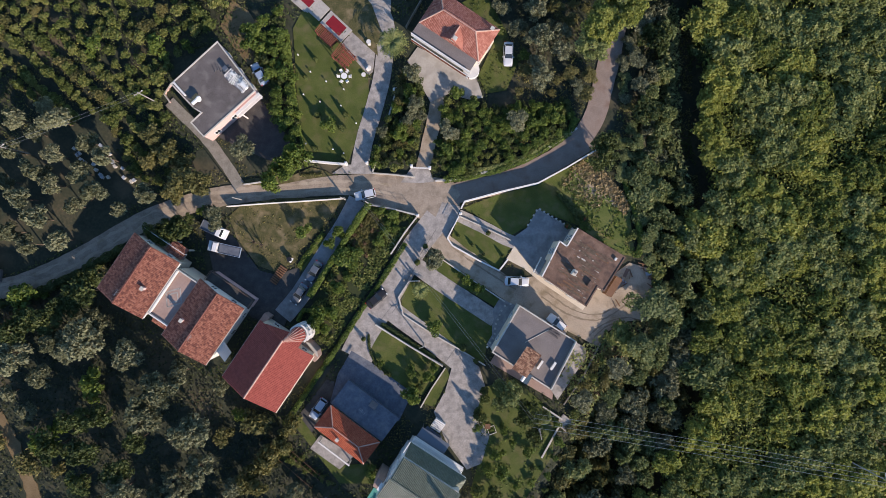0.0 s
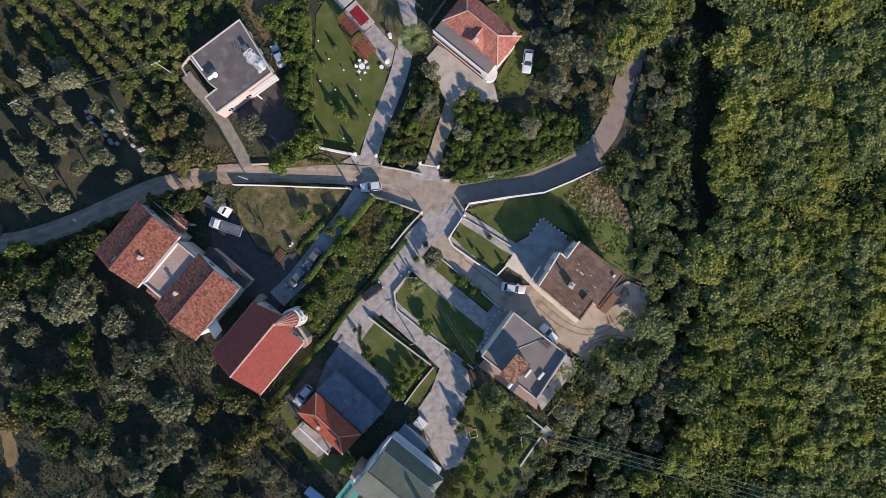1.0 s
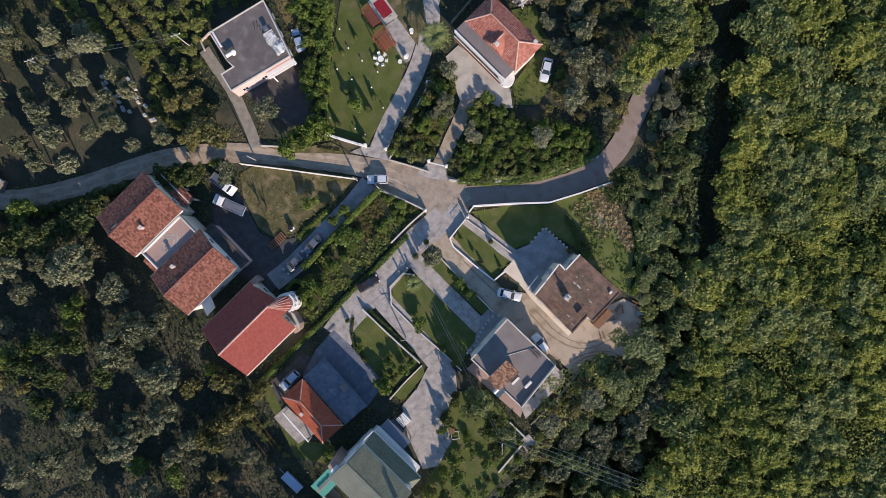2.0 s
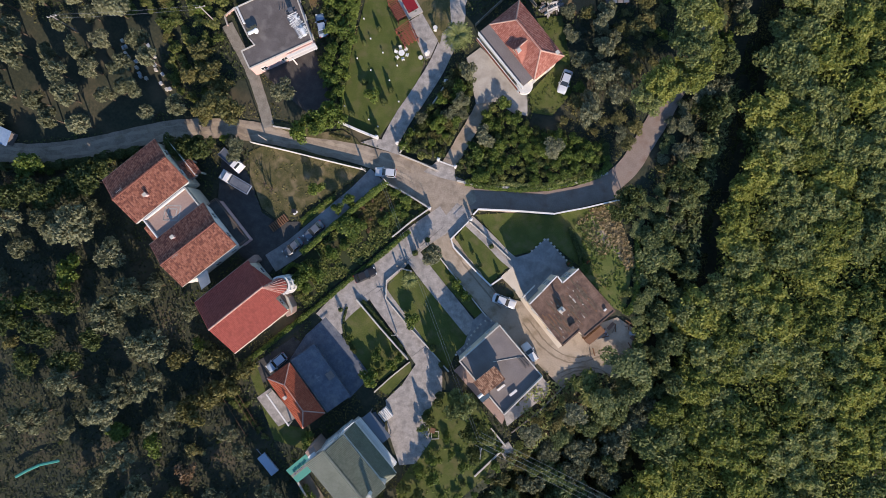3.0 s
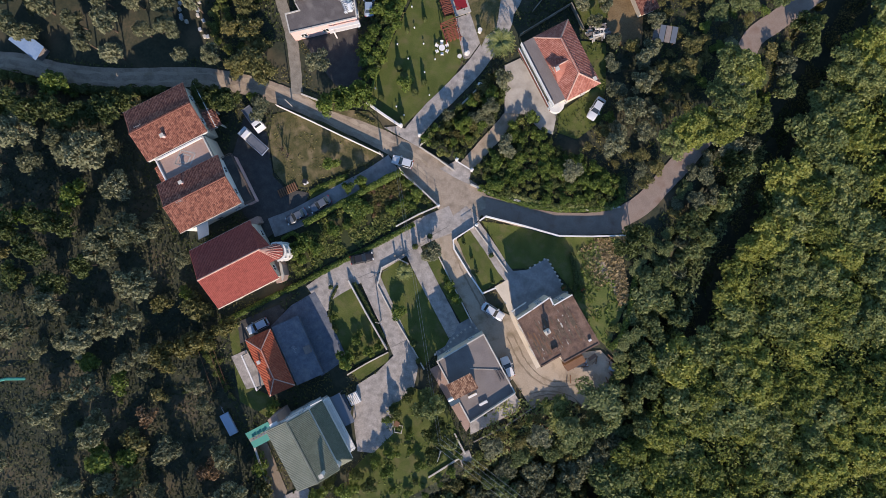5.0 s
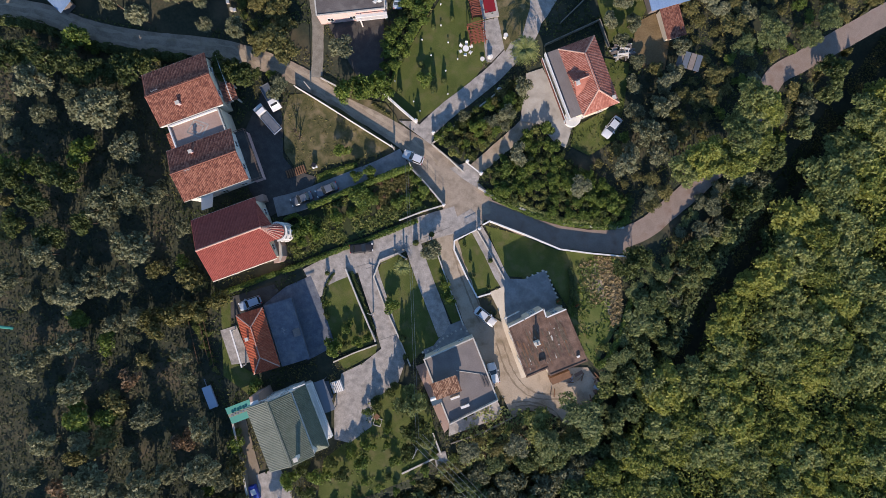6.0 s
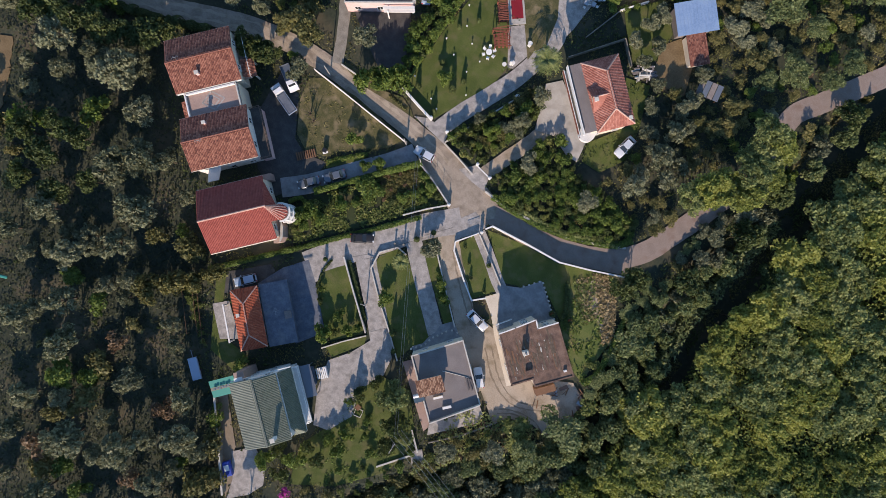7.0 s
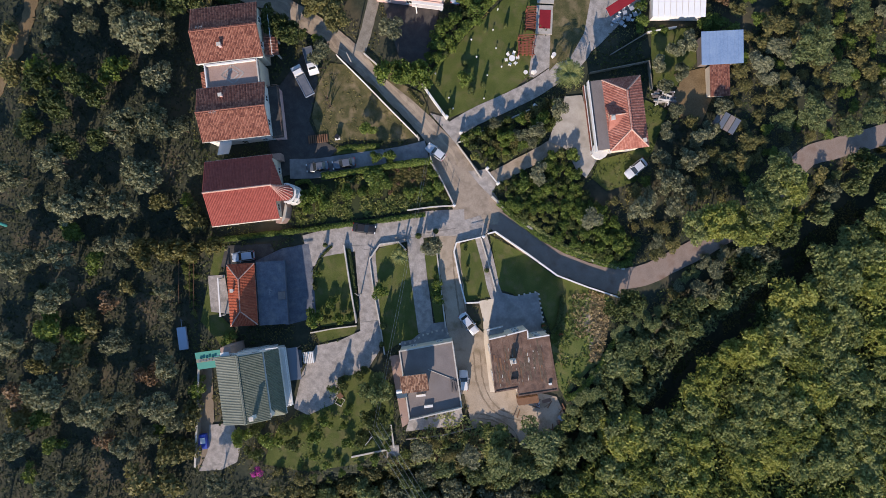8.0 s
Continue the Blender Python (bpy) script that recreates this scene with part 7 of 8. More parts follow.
def palm(x, y, h, r, label="palm tree with spreading feathered fronds"):
    """A palm: ringed trunk and drooping fronds with side leaflets."""
    ob = thing("palm_tree", pose(x, y, 0), label, "tree")
    part("trunk", tube((0, 0, -0.1), (0.1, 0, h), 0.22, 0.18, 10), M["bark"], ob)
    rnd = random.Random(3)
    for k in range(24):
        a, up = k * 2.4, rnd.uniform(0.1, 0.9)
        verts, faces = [], []
        for i in range(13):
            t = 0.06 + 0.94 * i / 12
            q = r * t * rnd.uniform(0.97, 1.03)
            z = h + up * r * 0.6 * math.sin(t * 2.4) - t * t * r * 0.35
            c = Vector((q * math.cos(a), q * math.sin(a), z))
            s = Vector((-math.sin(a), math.cos(a), 0)) * (0.28 * r) * math.sin(math.pi * min(1, t * 0.85 + 0.12))
            b = len(verts)
            fw = Vector((math.cos(a), math.sin(a), 0)) * (0.2 * r / 2.1)
            verts += [c - fw * 0.3, c + s + fw * 1.5 - Vector((0, 0, 0.12)), c + fw * 0.6, c - s + fw * 1.5 - Vector((0, 0, 0.12))]
            faces += [(b, b + 1, b + 2), (b, b + 2, b + 3)]
        soup("frond", verts, faces, M["leaf_sage"], ob)


palm(*(-9.3, 35.6), 3.4, 2.6)
palm(*(-4.6, -7.0), 1.3, 1.5, "young palm on the lawn")

# olive trees that stand out
grow(olive, singles([(-73.7, 22.5), (-71.2, 20.3), (-67.3, 16.3), (-63.1, 13.3), (-66.6, 22.2), (-69.1, 24.9), (-61.8, 18.7), (-58.3, 15.7), (-64.3, 7.6), (-70.0, 5.3), (-72.8, 8.8),
                     (-75.8, 11.8), (-74.9, 3.2), (-67.8, 11.3), (-71.0, 13.8), (-66.3, 1.8), (-71.8, 1.0), (-56.4, 7.3), (-51.3, 10.0), (-74.7, 17.0), (-60.3, 9.7)], 0.8), 1, tall=1.75)
grow(dark, singles([(27.1, 15.7), (27.2, 18.1)], 0.75, 1.5), 74, tall=1.2)
# dark trees added to put the south-west ground in shade
grow(dark, singles([(-67.1, -33.7), (-61.9, -34.4), (-59.1, -28.5), (-53.0, -32.5), (-62.8, -39.5), (-56.8, -37.6), (-62.8, -29.2)], 0.9, 1.7), 73, tall=1.3)
grow(citrus, singles([(-25.0, 3.3), (-20.5, 1.1), (-18.9, 3.2)], 0.8, 1.0), 71, tall=1.5)
grow(scrub, singles([(-34.6, -40.0), (-33.4, -38.5), (-31.9, -36.9), (-30.6, -35.2), (-29.3, -33.4), (-28.1, -31.6), (-26.9, -29.9), (-33.2, -41.0), (-30.6, -37.4), (-28.2, -34.0)], 1.1, 1.2), 72, tall=1.8)
grow(big_olive, sized([
    (-65.3, -16.4, 2.9), (-61.3, -15.6, 3.3), (-60.2, -12.4, 1.9), (-72.8, -27.8, 1.7), (-76.0, -24.7, 1.9), (-51.4, -27.9, 3.0), (-48.7, -23.8, 3.4),
    (-45.9, -21.1, 2.0), (-55.5, -41.0, 2.7), (-50.5, -41.9, 1.6), (-50.5, -46.0, 2.0), (-47.4, -44.5, 2.6), (-45.5, -41.3, 1.7), (-42.9, -30.1, 2.8),
    (-42.6, -37.1, 2.5), (-39.1, -23.5, 1.8), (-58.5, -48.3, 3.0), (-53.5, -49.5, 1.7), (-39.6, -44.4, 1.5), (-36.6, -40.6, 1.8), (-67.6, -15.6, 2.2),
    (-74.5, -17.6, 3.0), (-47.4, -40.0, 1.8)], 3.0), 2, 0.95, 1.08, tall=1.45)
grow(big_olive, sized([
    (-46.7, -58.2, 2.7), (-45.8, -55.4, 2.0), (-42.8, -50.7, 2.8), (-35.7, -44.0, 1.6), (-37.6, -55.8, 2.8), (-26.4, -41.7, 1.5), (-23.5, -44.0, 1.6), (-36.4, -67.0, 2.6),
    (-31.8, -63.9, 2.0), (-16.1, -49.3, 2.6), (-26.1, -66.9, 3.0), (-23.9, -61.1, 1.6), (-20.6, -67.1, 2.2), (-17.8, -63.2, 3.0), (-16.4, -59.3, 2.0), (-11.4, -53.9, 3.0),
    (-7.9, -54.2, 2.0), (-10.5, -63.5, 2.5), (-9.3, -60.3, 1.8), (-23.3, -77.0, 2.8), (-13.9, -79.3, 2.0), (-12.5, -75.4, 1.8)], 3.0), 7, 0.95, 1.08, tall=1.45)
grow(citrus, sized([
    (-60.9, -23.6, 2.4), (-69.9, -32.1, 2.5), (-45.2, -47.5, 1.9), (-38.2, -47.7, 1.8), (-34.8, -60.9, 2.7), (-30.8, -58.5, 2.1), (-23.9, -72.9, 2.1), (-9.1, -59.1, 1.6),
    (-19.3, -74.3, 1.7), (-18.4, -81.5, 1.5), (-10.4, -49.0, 1.7), (-73.6, -7.9, 2.4)], 1.5), 8, 0.95, 1.05)
grow(scrub, sized([
    (-33.8, -30.1, 2.6), (-39.3, -32.3, 1.8), (-31.8, -46.8, 1.4), (-30.7, -55.6, 2.5), (-28.9, -61.7, 2.7), (-31.9, -67.6, 1.8), (-26.4, -75.5, 2.5), (-7.5, -52.7, 2.4),
    (-4.4, -66.5, 2.7), (-4.9, -59.5, 2.9), (-3.4, -56.9, 2.2), (-0.3, -63.5, 2.7), (-73.8, -36.8, 2.2), (-68.5, -39.0, 1.5), (-65.0, -42.5, 1.8), (-78.6, -33.3, 2.0)], 1.5), 9, 0.95, 1.05)
grow(brown, sized([(-31.6, -50.9, 2.0), (-17.9, -54.2, 2.0), (-30.0, -72.5, 2.5), (-13.5, -66.5, 2.0), (-76.0, -12.4, 1.6)], 1.4), 10, 0.95, 1.05)
grow(dark, singles([(-77.5, -14.6), (-74.5, -14.1), (-72.1, -12.3), (-69.2, -11.7), (-66.8, -9.9), (-64.0, -9.0), (-80.2, -16.7), (-62.0, -7.1)], 0.95, 1.6), 31, tall=1.15)
grow(olive, singles([(-2.2, -1.3), (0.4, 20.9), (-6.6, 23.3), (-40.5, 5.8), (16.2, 32.3), (12.2, 38.4), (12.5, 22.5)], 0.8, 1.3), 3)
grow(citrus, singles([(-71.8, -8.0), (-61.5, -24.1), (-36.5, -29.2), (-42.8, 6.8), (-20.6, 22.0), (-6.2, -21.4), (-2.3, -13.5), (3.1, -5.3), (5.3, -7.0), (-6.7, -25.0), (1.6, 27.6), (-12.7, -39.2)], 0.85, 1.0), 4)


def rim(kinds, spots, radius, height, top, seed):
    """Trees on the falling side of the ravine, whose tops all stand about as high above the brink."""
    for k, spot in enumerate(sized(spots, radius)):
        grow(kinds, [spot], seed + k, 0.95, 1.05, level=(fall(*spot[:2]) + top) / height)


rim(alder, [(35.0, 9.3, 3.6), (33.3, 12.6, 2.3), (34.4, 15.0, 2.6), (37.2, 10.8, 2.6), (36.4, 17.4, 2.3), (37.1, 21.2, 2.2), (37.5, 6.4, 2.7), (41.8, 1.4, 2.6), (40.3, 4.4, 2.6), (42.6, -3.2, 2.7), (41.0, 8.6, 2.0),
           (41.3, -7.3, 2.6), (38.4, 14.2, 1.9), (38.2, 24.6, 1.9), (37.6, 31.0, 2.0), (37.8, 39.0, 1.9), (38.0, 46.5, 1.9), (38.2, 54.0, 2.0), (38.4, 62.0, 2.0), (33.0, 18.6, 1.7), (39.0, -1.2, 2.4), (38.2, 1.6, 2.2),
           (35.6, 3.2, 1.9), (35.4, 27.4, 1.6), (44.4, -10.2, 2.6)], 2.6, 6.0, 2.5, 560)
rim(alder, [(35.6, -9.6, 3.3), (38.9, -11.1, 2.8), (37.5, -14.9, 3.0), (34.0, -16.8, 2.4)], 2.6, 6.0, 3.7, 590)
rim(olive[:2] + dark[:2] + citrus[:1], [(36.1, 36.5, 2.5), (35.6, 31.5, 2.5), (34.4, 24.1, 2.3), (35.6, 20.5, 2.2), (36.3, 16.7, 2.6), (33.4, 33.6, 2.0), (34.2, 39.6, 2.3), (36.8, 41.6, 2.2), (33.4, 28.6, 1.9),
                         (37.2, 27.4, 2.1), (35.6, 46.0, 2.3), (36.4, 51.5, 2.4), (35.8, 57.5, 2.4), (36.0, 64.0, 2.4)], 2.5, 4.9, 2.8, 600)
grow(grape, sized([(37.2, -4.2, 2.2), (30.6, -15.2, 2.7), (32.0, -17.6, 2.0), (28.6, -15.4, 1.2), (33.0, 2.4, 1.3)], 1.25), 58, 0.95, 1.05, tall=0.42)
grow(broad, singles([(26.5, 37.9), (25.7, 37.5), (24.4, 34.7)], 0.85, 2.2), 5)
grow(vine + citrus, sized([(1.2, -48.1, 1.4), (2.1, -45.6, 1.2), (4.8, -44.7, 1.4), (5.4, -41.9, 1.2), (8.3, -42.4, 1.6), (7.5, -38.5, 1.0), (8.7, -35.6, 1.0), (9.7, -38.5, 1.2),
                           (4.9, -48.6, 1.4), (6.1, -28.8, 1.2), (6.7, -25.6, 1.3), (5.6, -31.4, 0.8)], 1.4), 54, 0.95, 1.1, tall=1.4)
grow(alder + dark[:1], sized([(9.9, -26.1, 1.8), (13.3, -27.9, 2.1), (15.0, -31.3, 1.7), (16.7, -28.5, 1.5)], 2.6), 55, 0.95, 1.05, tall=1.5)
grow(alder, sized([(11.2, -23.8, 1.9), (9.0, -22.8, 1.5)], 2.6), 59, 0.95, 1.05, tall=2.1)
grow(vine + citrus, sized([(-5.9, -25.6, 1.2), (-4.6, -23.9, 0.9), (-3.4, -22.2, 1.0), (-2.3, -20.6, 0.8), (-11.6, -20.0, 0.6), (-10.4, -21.8, 0.6)], 1.4), 56, 0.95, 1.1, tall=1.5)
grow(citrus, singles([(-27.9, 14.9), (-29.9, 13.4), (-26.8, 17.0)], 1.05, 1.0), 6, tall=1.5)
grow(citrus, sized([(-23.1, -12.8, 1.6), (-22.2, -11.0, 1.7), (-21.5, -13.6, 1.2), (-19.0, -6.5, 1.4), (-20.1, -10.8, 1.3)], 1.5), 64, 0.95, 1.05, tall=1.2)
grow(grape, sized([(-30.0, -35.7, 0.9), (-28.6, -35.9, 0.8), (-27.9, -34.9, 0.8), (-27.6, -37.0, 0.9), (-26.2, -37.8, 0.8), (-25.6, -36.6, 0.7), (-24.7, -38.6, 0.8), (-23.3, -39.4, 0.8), (-22.0, -40.3, 0.7), (-20.7, -41.0, 0.7)], 1.25), 57, 0.95, 1.1, tall=0.9)
grow(citrus, singles([(-30.1, 11.6), (-28.1, 13.0), (-26.7, 14.6), (-25.5, 16.9)], 1.05, 1.0), 61, tall=2.0)
grow(broad, singles([(29.5, 39.8), (29.5, 45.1), (27.6, 41.2), (29.3, 49.4), (27.1, 46.9), (31.8, 46.2), (27.1, 51.7), (29.7, 51.3), (31.3, 40.9)], 0.75, 1.8), 62)
grow(autumn, sized([(-45.2, 12.3, 2.5), (-42.6, 11.5, 2.0), (-47.6, 10.1, 1.8), (-48.3, 16.8, 2.2), (-50.9, 19.9, 1.8), (-45.6, 15.2, 1.8), (-51.8, 15.0, 1.4)], 2.2), 65, 0.95, 1.1, tall=1.1)
grow(citrus, sized([(-0.6, 60.1, 1.4), (0.7, 61.9, 1.5), (2.8, 63.1, 1.4), (-4.4, 54.2, 0.8), (-5.4, 52.4, 0.8)], 1.5), 66, 0.95, 1.1, tall=0.8)
grow(olive, sized([(-0.2, 49.0, 1.5), (-0.6, 52.9, 1.6), (-0.1, 55.3, 1.4), (2.8, 50.6, 1.5), (3.1, 47.2, 1.3)], 2.3), 67, 0.95, 1.1, tall=1.3)
grow(dark, sized([(-50.8, 3.4, 1.3), (-48.6, 4.1, 1.2), (-46.6, 4.9, 1.1), (-44.6, 5.4, 1.0)], 2.6), 68, 0.95, 1.1, tall=1.5)
grow(olive, sized([(-35.2, 17.6, 2.2)], 2.3), 69)
grow(dark, singles([(-60.9, -4.8), (-48.7, 2.3), (-45.8, 3.2)], 0.7, 1.4), 63, tall=1.2)


def bare_tree(x, y, h, seed):
    """A leafless tree: trunk, limbs and twigs."""
    rnd = random.Random(seed)
    ob = thing("bare_tree", pose(x, y, -0.05), "leafless fruit tree on the dry grass", "tree")
    part("trunk", tube((0, 0, 0), (0.1, 0.05, h * 0.35), 0.12, 0.09), M["bark"], ob)
    for k in range(7):
        a = k * 0.9 + rnd.uniform(-0.2, 0.2)
        mid = Vector((0.5 * math.cos(a), 0.5 * math.sin(a), h * 0.6))
        tip = Vector((1.1 * math.cos(a), 1.1 * math.sin(a), h * rnd.uniform(0.85, 1.05)))
        bm = tube((0.1, 0.05, h * 0.33), mid, 0.07, 0.045, n=5)
        add_tube(bm, mid, tip, 0.045, 0.015, 4)
        for q in range(3):
            b = mid.lerp(tip, 0.3 * q + 0.1)
            add_tube(bm, b, b + Vector((rnd.uniform(-0.5, 0.5), rnd.uniform(-0.5, 0.5), 0.4)), 0.02, 0.008, 3)
        part("limb", bm, M["bark"], ob)


bare_tree(*(-34.0, 1.4), 3.2, 1)
bare_tree(*(-32.7, 0.9), 2.2, 2)

# lawn plants
for p, h, r in (((-5.2, -2.2), 2.4, 0.5), ((-3.8, 0.7), 2.0, 0.45), ((-14.7, -15.7), 1.6, 0.4), ((5.3, -29.0), 3.4, 0.7), ((6.7, -24.7), 3.0, 0.7), ((7.3, 3.0), 2.2, 0.4), ((6.5, -0.9), 1.0, 0.3),
                ((9.8, -1.0), 1.0, 0.3), ((2.0, 2.5), 0.9, 0.3), ((4.5, 0.9), 0.9, 0.3), ((-18.4, 21.5), 3.0, 0.6), ((-22.8, 23.8), 2.4, 0.5), ((-23.3, 17.9), 2.2, 0.5), ((-17.9, 23.9), 2.0, 0.5),
                ((-18.2, 16.5), 2.0, 0.5), ((-25.0, 30.5), 1.6, 0.4), ((-23.2, 33.6), 1.6, 0.4), ((2.8, -17.2), 3.2, 0.6), ((5.1, -19.4), 2.6, 0.5)):
    cypress(*p, h, r)

# gardens beside the villa drive
garden_a = [(-13.2, 15.1), (-11.6, 20.1), (-8.4, 29.6), (-6.3, 32.9), (-3.9, 27.9), (-4.2, 24.4), (-6.4, 15.2), (-9.2, 14.2)]
garden_b = [(-2.4, 14.2), (-2.0, 17.7), (-0.2, 26.4), (4.4, 26.1), (9.4, 25.0), (15.2, 25.6), (21.0, 26.2), (22.6, 23.0), (18.3, 19.3), (8.2, 14.9), (1.0, 13.6)]
grow(vine + citrus + grape + scrub[:1] + olive[:1], scatter(garden_a, 1.5, 11, 0.6, (0.55, 0.95)), 11, 0.75, 1.15, tall=1.35)
grow(vine + citrus * 2 + grape, scatter(garden_b, 1.6, 12, 0.5, (0.55, 0.85)), 12)
grow(vine + citrus, sized([(-18.1, -1.5, 1.7), (-16.0, -0.7, 1.3), (-12.9, -0.1, 1.0), (-11.9, 1.6, 1.0), (-10.9, 3.0, 0.9), (-11.3, 7.0, 0.9), (-9.5, 6.1, 1.0), (-7.7, 5.9, 0.8), (-17.5, -4.7, 0.9),
                           (-9.1, 3.8, 0.7), (-10.4, 4.9, 0.7), (-12.6, 6.9, 0.7), (-16.4, -2.9, 0.8)], 1.4), 13, 0.95, 1.05, tall=0.8)
crop = random.Random(209)
grow(brown[:1] + scrub * 2, [(-17.2 + 3.7 * a / 9 + 2.9 * b / 6 + crop.uniform(-0.12, 0.12), 1.5 + 5.0 * a / 9 - 2.3 * b / 6 + crop.uniform(-0.12, 0.12), 0.36) for a in range(10) for b in range(7)], 209)
orchard = [(4.3, -43.2), (5.7, -32.5), (7.1, -25.1), (8.1, -21.3), (13.9, -24.0), (19.6, -30.1), (19.5, -38.0), (11.9, -45.1)]
PAVED.remove(LAWNS[8][1])
grow(citrus * 2 + vine, scatter(orchard, 4.6, 15, 0.6, (0.4, 0.7)), 15)
PAVED.append(LAWNS[8][1])

# the big wood in the east
ravine = [(39.3, 98.0), (39.2, 44.3), (39.2, 34.3), (39.5, 19.3), (42.0, 10.3), (42.4, 6.3), (44.4, 5.8), (44.2, 11.3), (42.2, 19.3), (41.8, 44.2), (42.2, 98.0)]
PAVED.append(ravine)
forest = [(46, 98), (45.6, 46), (45.6, 20), (47, 12), (47, 6), (45, 0), (45, -14), (46, -24), (41, -34), (35, -44), (29, -60), (22, -98), (98, -98), (98, 98)]
grow(broad * 5 + dark, scatter(forest, 4.3, 16, 0.6, (0.85, 1.25), 14), 16, level=1.04)
strip_e = [(31.9, 23.3), (38.2, 24.3), (39.5, 1.3), (39.8, -11.7), (34.9, -11.7), (34.4, 4.3), (29.4, 15.3)]
for k, (x, y, s) in enumerate(scatter(strip_e, 2.3, 18, 0.7, (0.7, 0.95))):
    grow(alder, [(x, y, s * 0.62)], 700 + k, level=(fall(x, y) + 1.5) / 6)
strip_n = [(30.4, 38.3), (37.5, 46.3), (37.5, 24.3), (31.9, 23.3), (30.9, 28.3), (29.9, 41.3), (37.5, 72.9), (38.0, 67.7)]
for k, (x, y, s) in enumerate(scatter(strip_n, 2.3, 181, 0.8, (0.6, 0.9))):
    kinds, tall = ((scrub, 2.2), (alder, 6.0), (olive, 4.4), (alder, 6.0))[k % 4]
    grow(kinds, [(x, y, s * (0.62 if tall == 6.0 else 0.8))], 800 + k, level=(fall(x, y) + 1.3) / tall)
bank = [(20.9, -17.7), (28.9, -14.7), (34.8, -11.7), (43.8, -12.7), (43.8, -24.6), (35.8, -41.6), (26.9, -60.6), (10.9, -60.6), (13.9, -31.7)]
grow(scrub, singles([(24.3, -24.1), (25.9, -20.6), (28.1, -21.7), (24.3, -27.5), (28.6, -18.2)], 0.6, 0.9), 195)
PAVED.append([(19.0, -26.6), (24.2, -16.8), (34.1, -10.8), (34.7, -14.4), (31.5, -20.4), (28.4, -25.3), (25.6, -31.1), (21.0, -29.5)])
spots = scatter(bank, 2.7, 19, 0.9, (0.8, 1.15))
grow(scrub * 3 + grape + olive[:2], [(x, y, s * 0.72) for x, y, s in spots if fall(x, y) < 0.8], 19)
for k, (x, y, s) in enumerate(spots):
    if fall(x, y) >= 0.8:
        if k % 3:
            grow((olive[:2], scrub, scrub, olive[2:], scrub)[k % 5], [(x, y, s * 1.15)], 193 + k, level=(fall(x, y) + 1.0) / (2.6 if k % 5 in (1, 2, 4) else 4.4))
        else:
            grow(alder, [(x, y, s * 0.85)], 193 + k, level=(fall(x, y) + 1.2) / 6)
PAVED.pop()
# north-east scrub and garden behind the villa
north_east = [(11.6, 23.8), (10.0, 40.8), (4.8, 51.6), (-6.9, 50.6), (-20.5, 62.4), (1.3, 92.2), (41.2, 97.0), (41.5, 65.4), (34.1, 41.6), (30.5, 37.4), (24.6, 24.6)]
villa_plot = [(15.9, 28.3), (14.0, 37.2), (7.9, 49.8), (10.6, 55.5), (20.3, 40.2), (20.2, 33.5)]
grow(olive * 4 + autumn[:1], scatter(villa_plot, 3.6, 201, 1.2, (0.6, 0.9), gap=0.1), 201, tall=1.3)
PAVED.append(villa_plot)
grow(olive + scrub * 3 + autumn * 3 + citrus * 2 + brown[:1] + broad[2:], scatter(north_east, 3.2, 20, 1.3, (0.6, 0.95)), 20, tall=0.75)
PAVED.remove(villa_plot)
# grove and vineyard in the north-west
grove = [(-94.7, 39.6), (-79.6, 38.5), (-79.5, 32.5), (-66.4, 20.4), (-55.3, 11.3), (-49.3, 12.3), (-48.3, 15.4), (-50.3, 27.4), (-46.3, 35.4), (-39.7, 40.4), (-39.7, 59.5), (-94.8, 59.7)]
def planted_rows(poly, angle, across, along, seed, pad=0.6):
    """Spots in straight planted rows inside an outline."""
    rnd = random.Random(seed)
    c, s = math.cos(radians(angle)), math.sin(radians(angle))
    out = []
    for i in range(-60, 61):
        for j in range(-110, 111):
            u, w = j * along + rnd.uniform(-0.25, 0.25), i * across + rnd.uniform(-0.2, 0.2)
            x, y = poly[0][0] + u * c - w * s, poly[0][1] + u * s + w * c
            if abs(x) < 97 and abs(y) < 97 and inside(x, y, poly) and not blocked(x, y, pad) and not any((x - a) ** 2 + (y - b) ** 2 < r * r * 0.8 for a, b, r in TAKEN):
                out.append((x, y, rnd.uniform(0.7, 1.15)))
    TAKEN.extend((x, y, 0.8) for x, y, _ in out)
    return out


vineyard = [(-85.6, 40.6), (-78.5, 39.5), (-67.4, 38.5), (-54.3, 28.4), (-50.8, 19.4), (-51.8, 12.4), (-55.8, 12.4), (-66.4, 20.9), (-79.5, 32.7), (-85.6, 35.5)]
hive_plot = [(-70.1, 19.8), (-60.9, 24.3), (-54.5, 11.2), (-56.5, 8.0), (-63.0, 6.5)]
PAVED.append(hive_plot)
grow(grape * 5 + scrub, planted_rows(vineyard, -41, 3.1, 1.15, 211), 211, 0.75, 1.0)
grow(grape * 5 + citrus[:1] + scrub[:1], scatter(grove, 2.1, 21, 0.7, (0.8, 1.25)), 21)
grow(citrus * 3 + vine, scatter([(-35.7, 38.7), (-29.4, 41.7), (-27.0, 27.3), (-26.4, 20.9), (-27.2, 19.4), (-29.8, 22.6), (-30.9, 28.8)], 1.7, 22, 0.4, (0.7, 1.0)), 22)
PAVED.pop()
grow(olive, scatter([(-104.9, 34.6), (-84.6, 34.5), (-80.6, 27.5), (-80.0, 0.3), (-81.5, -3.7), (-104.8, -3.7)], 4.2, 23, 1.0), 23, tall=1.7)
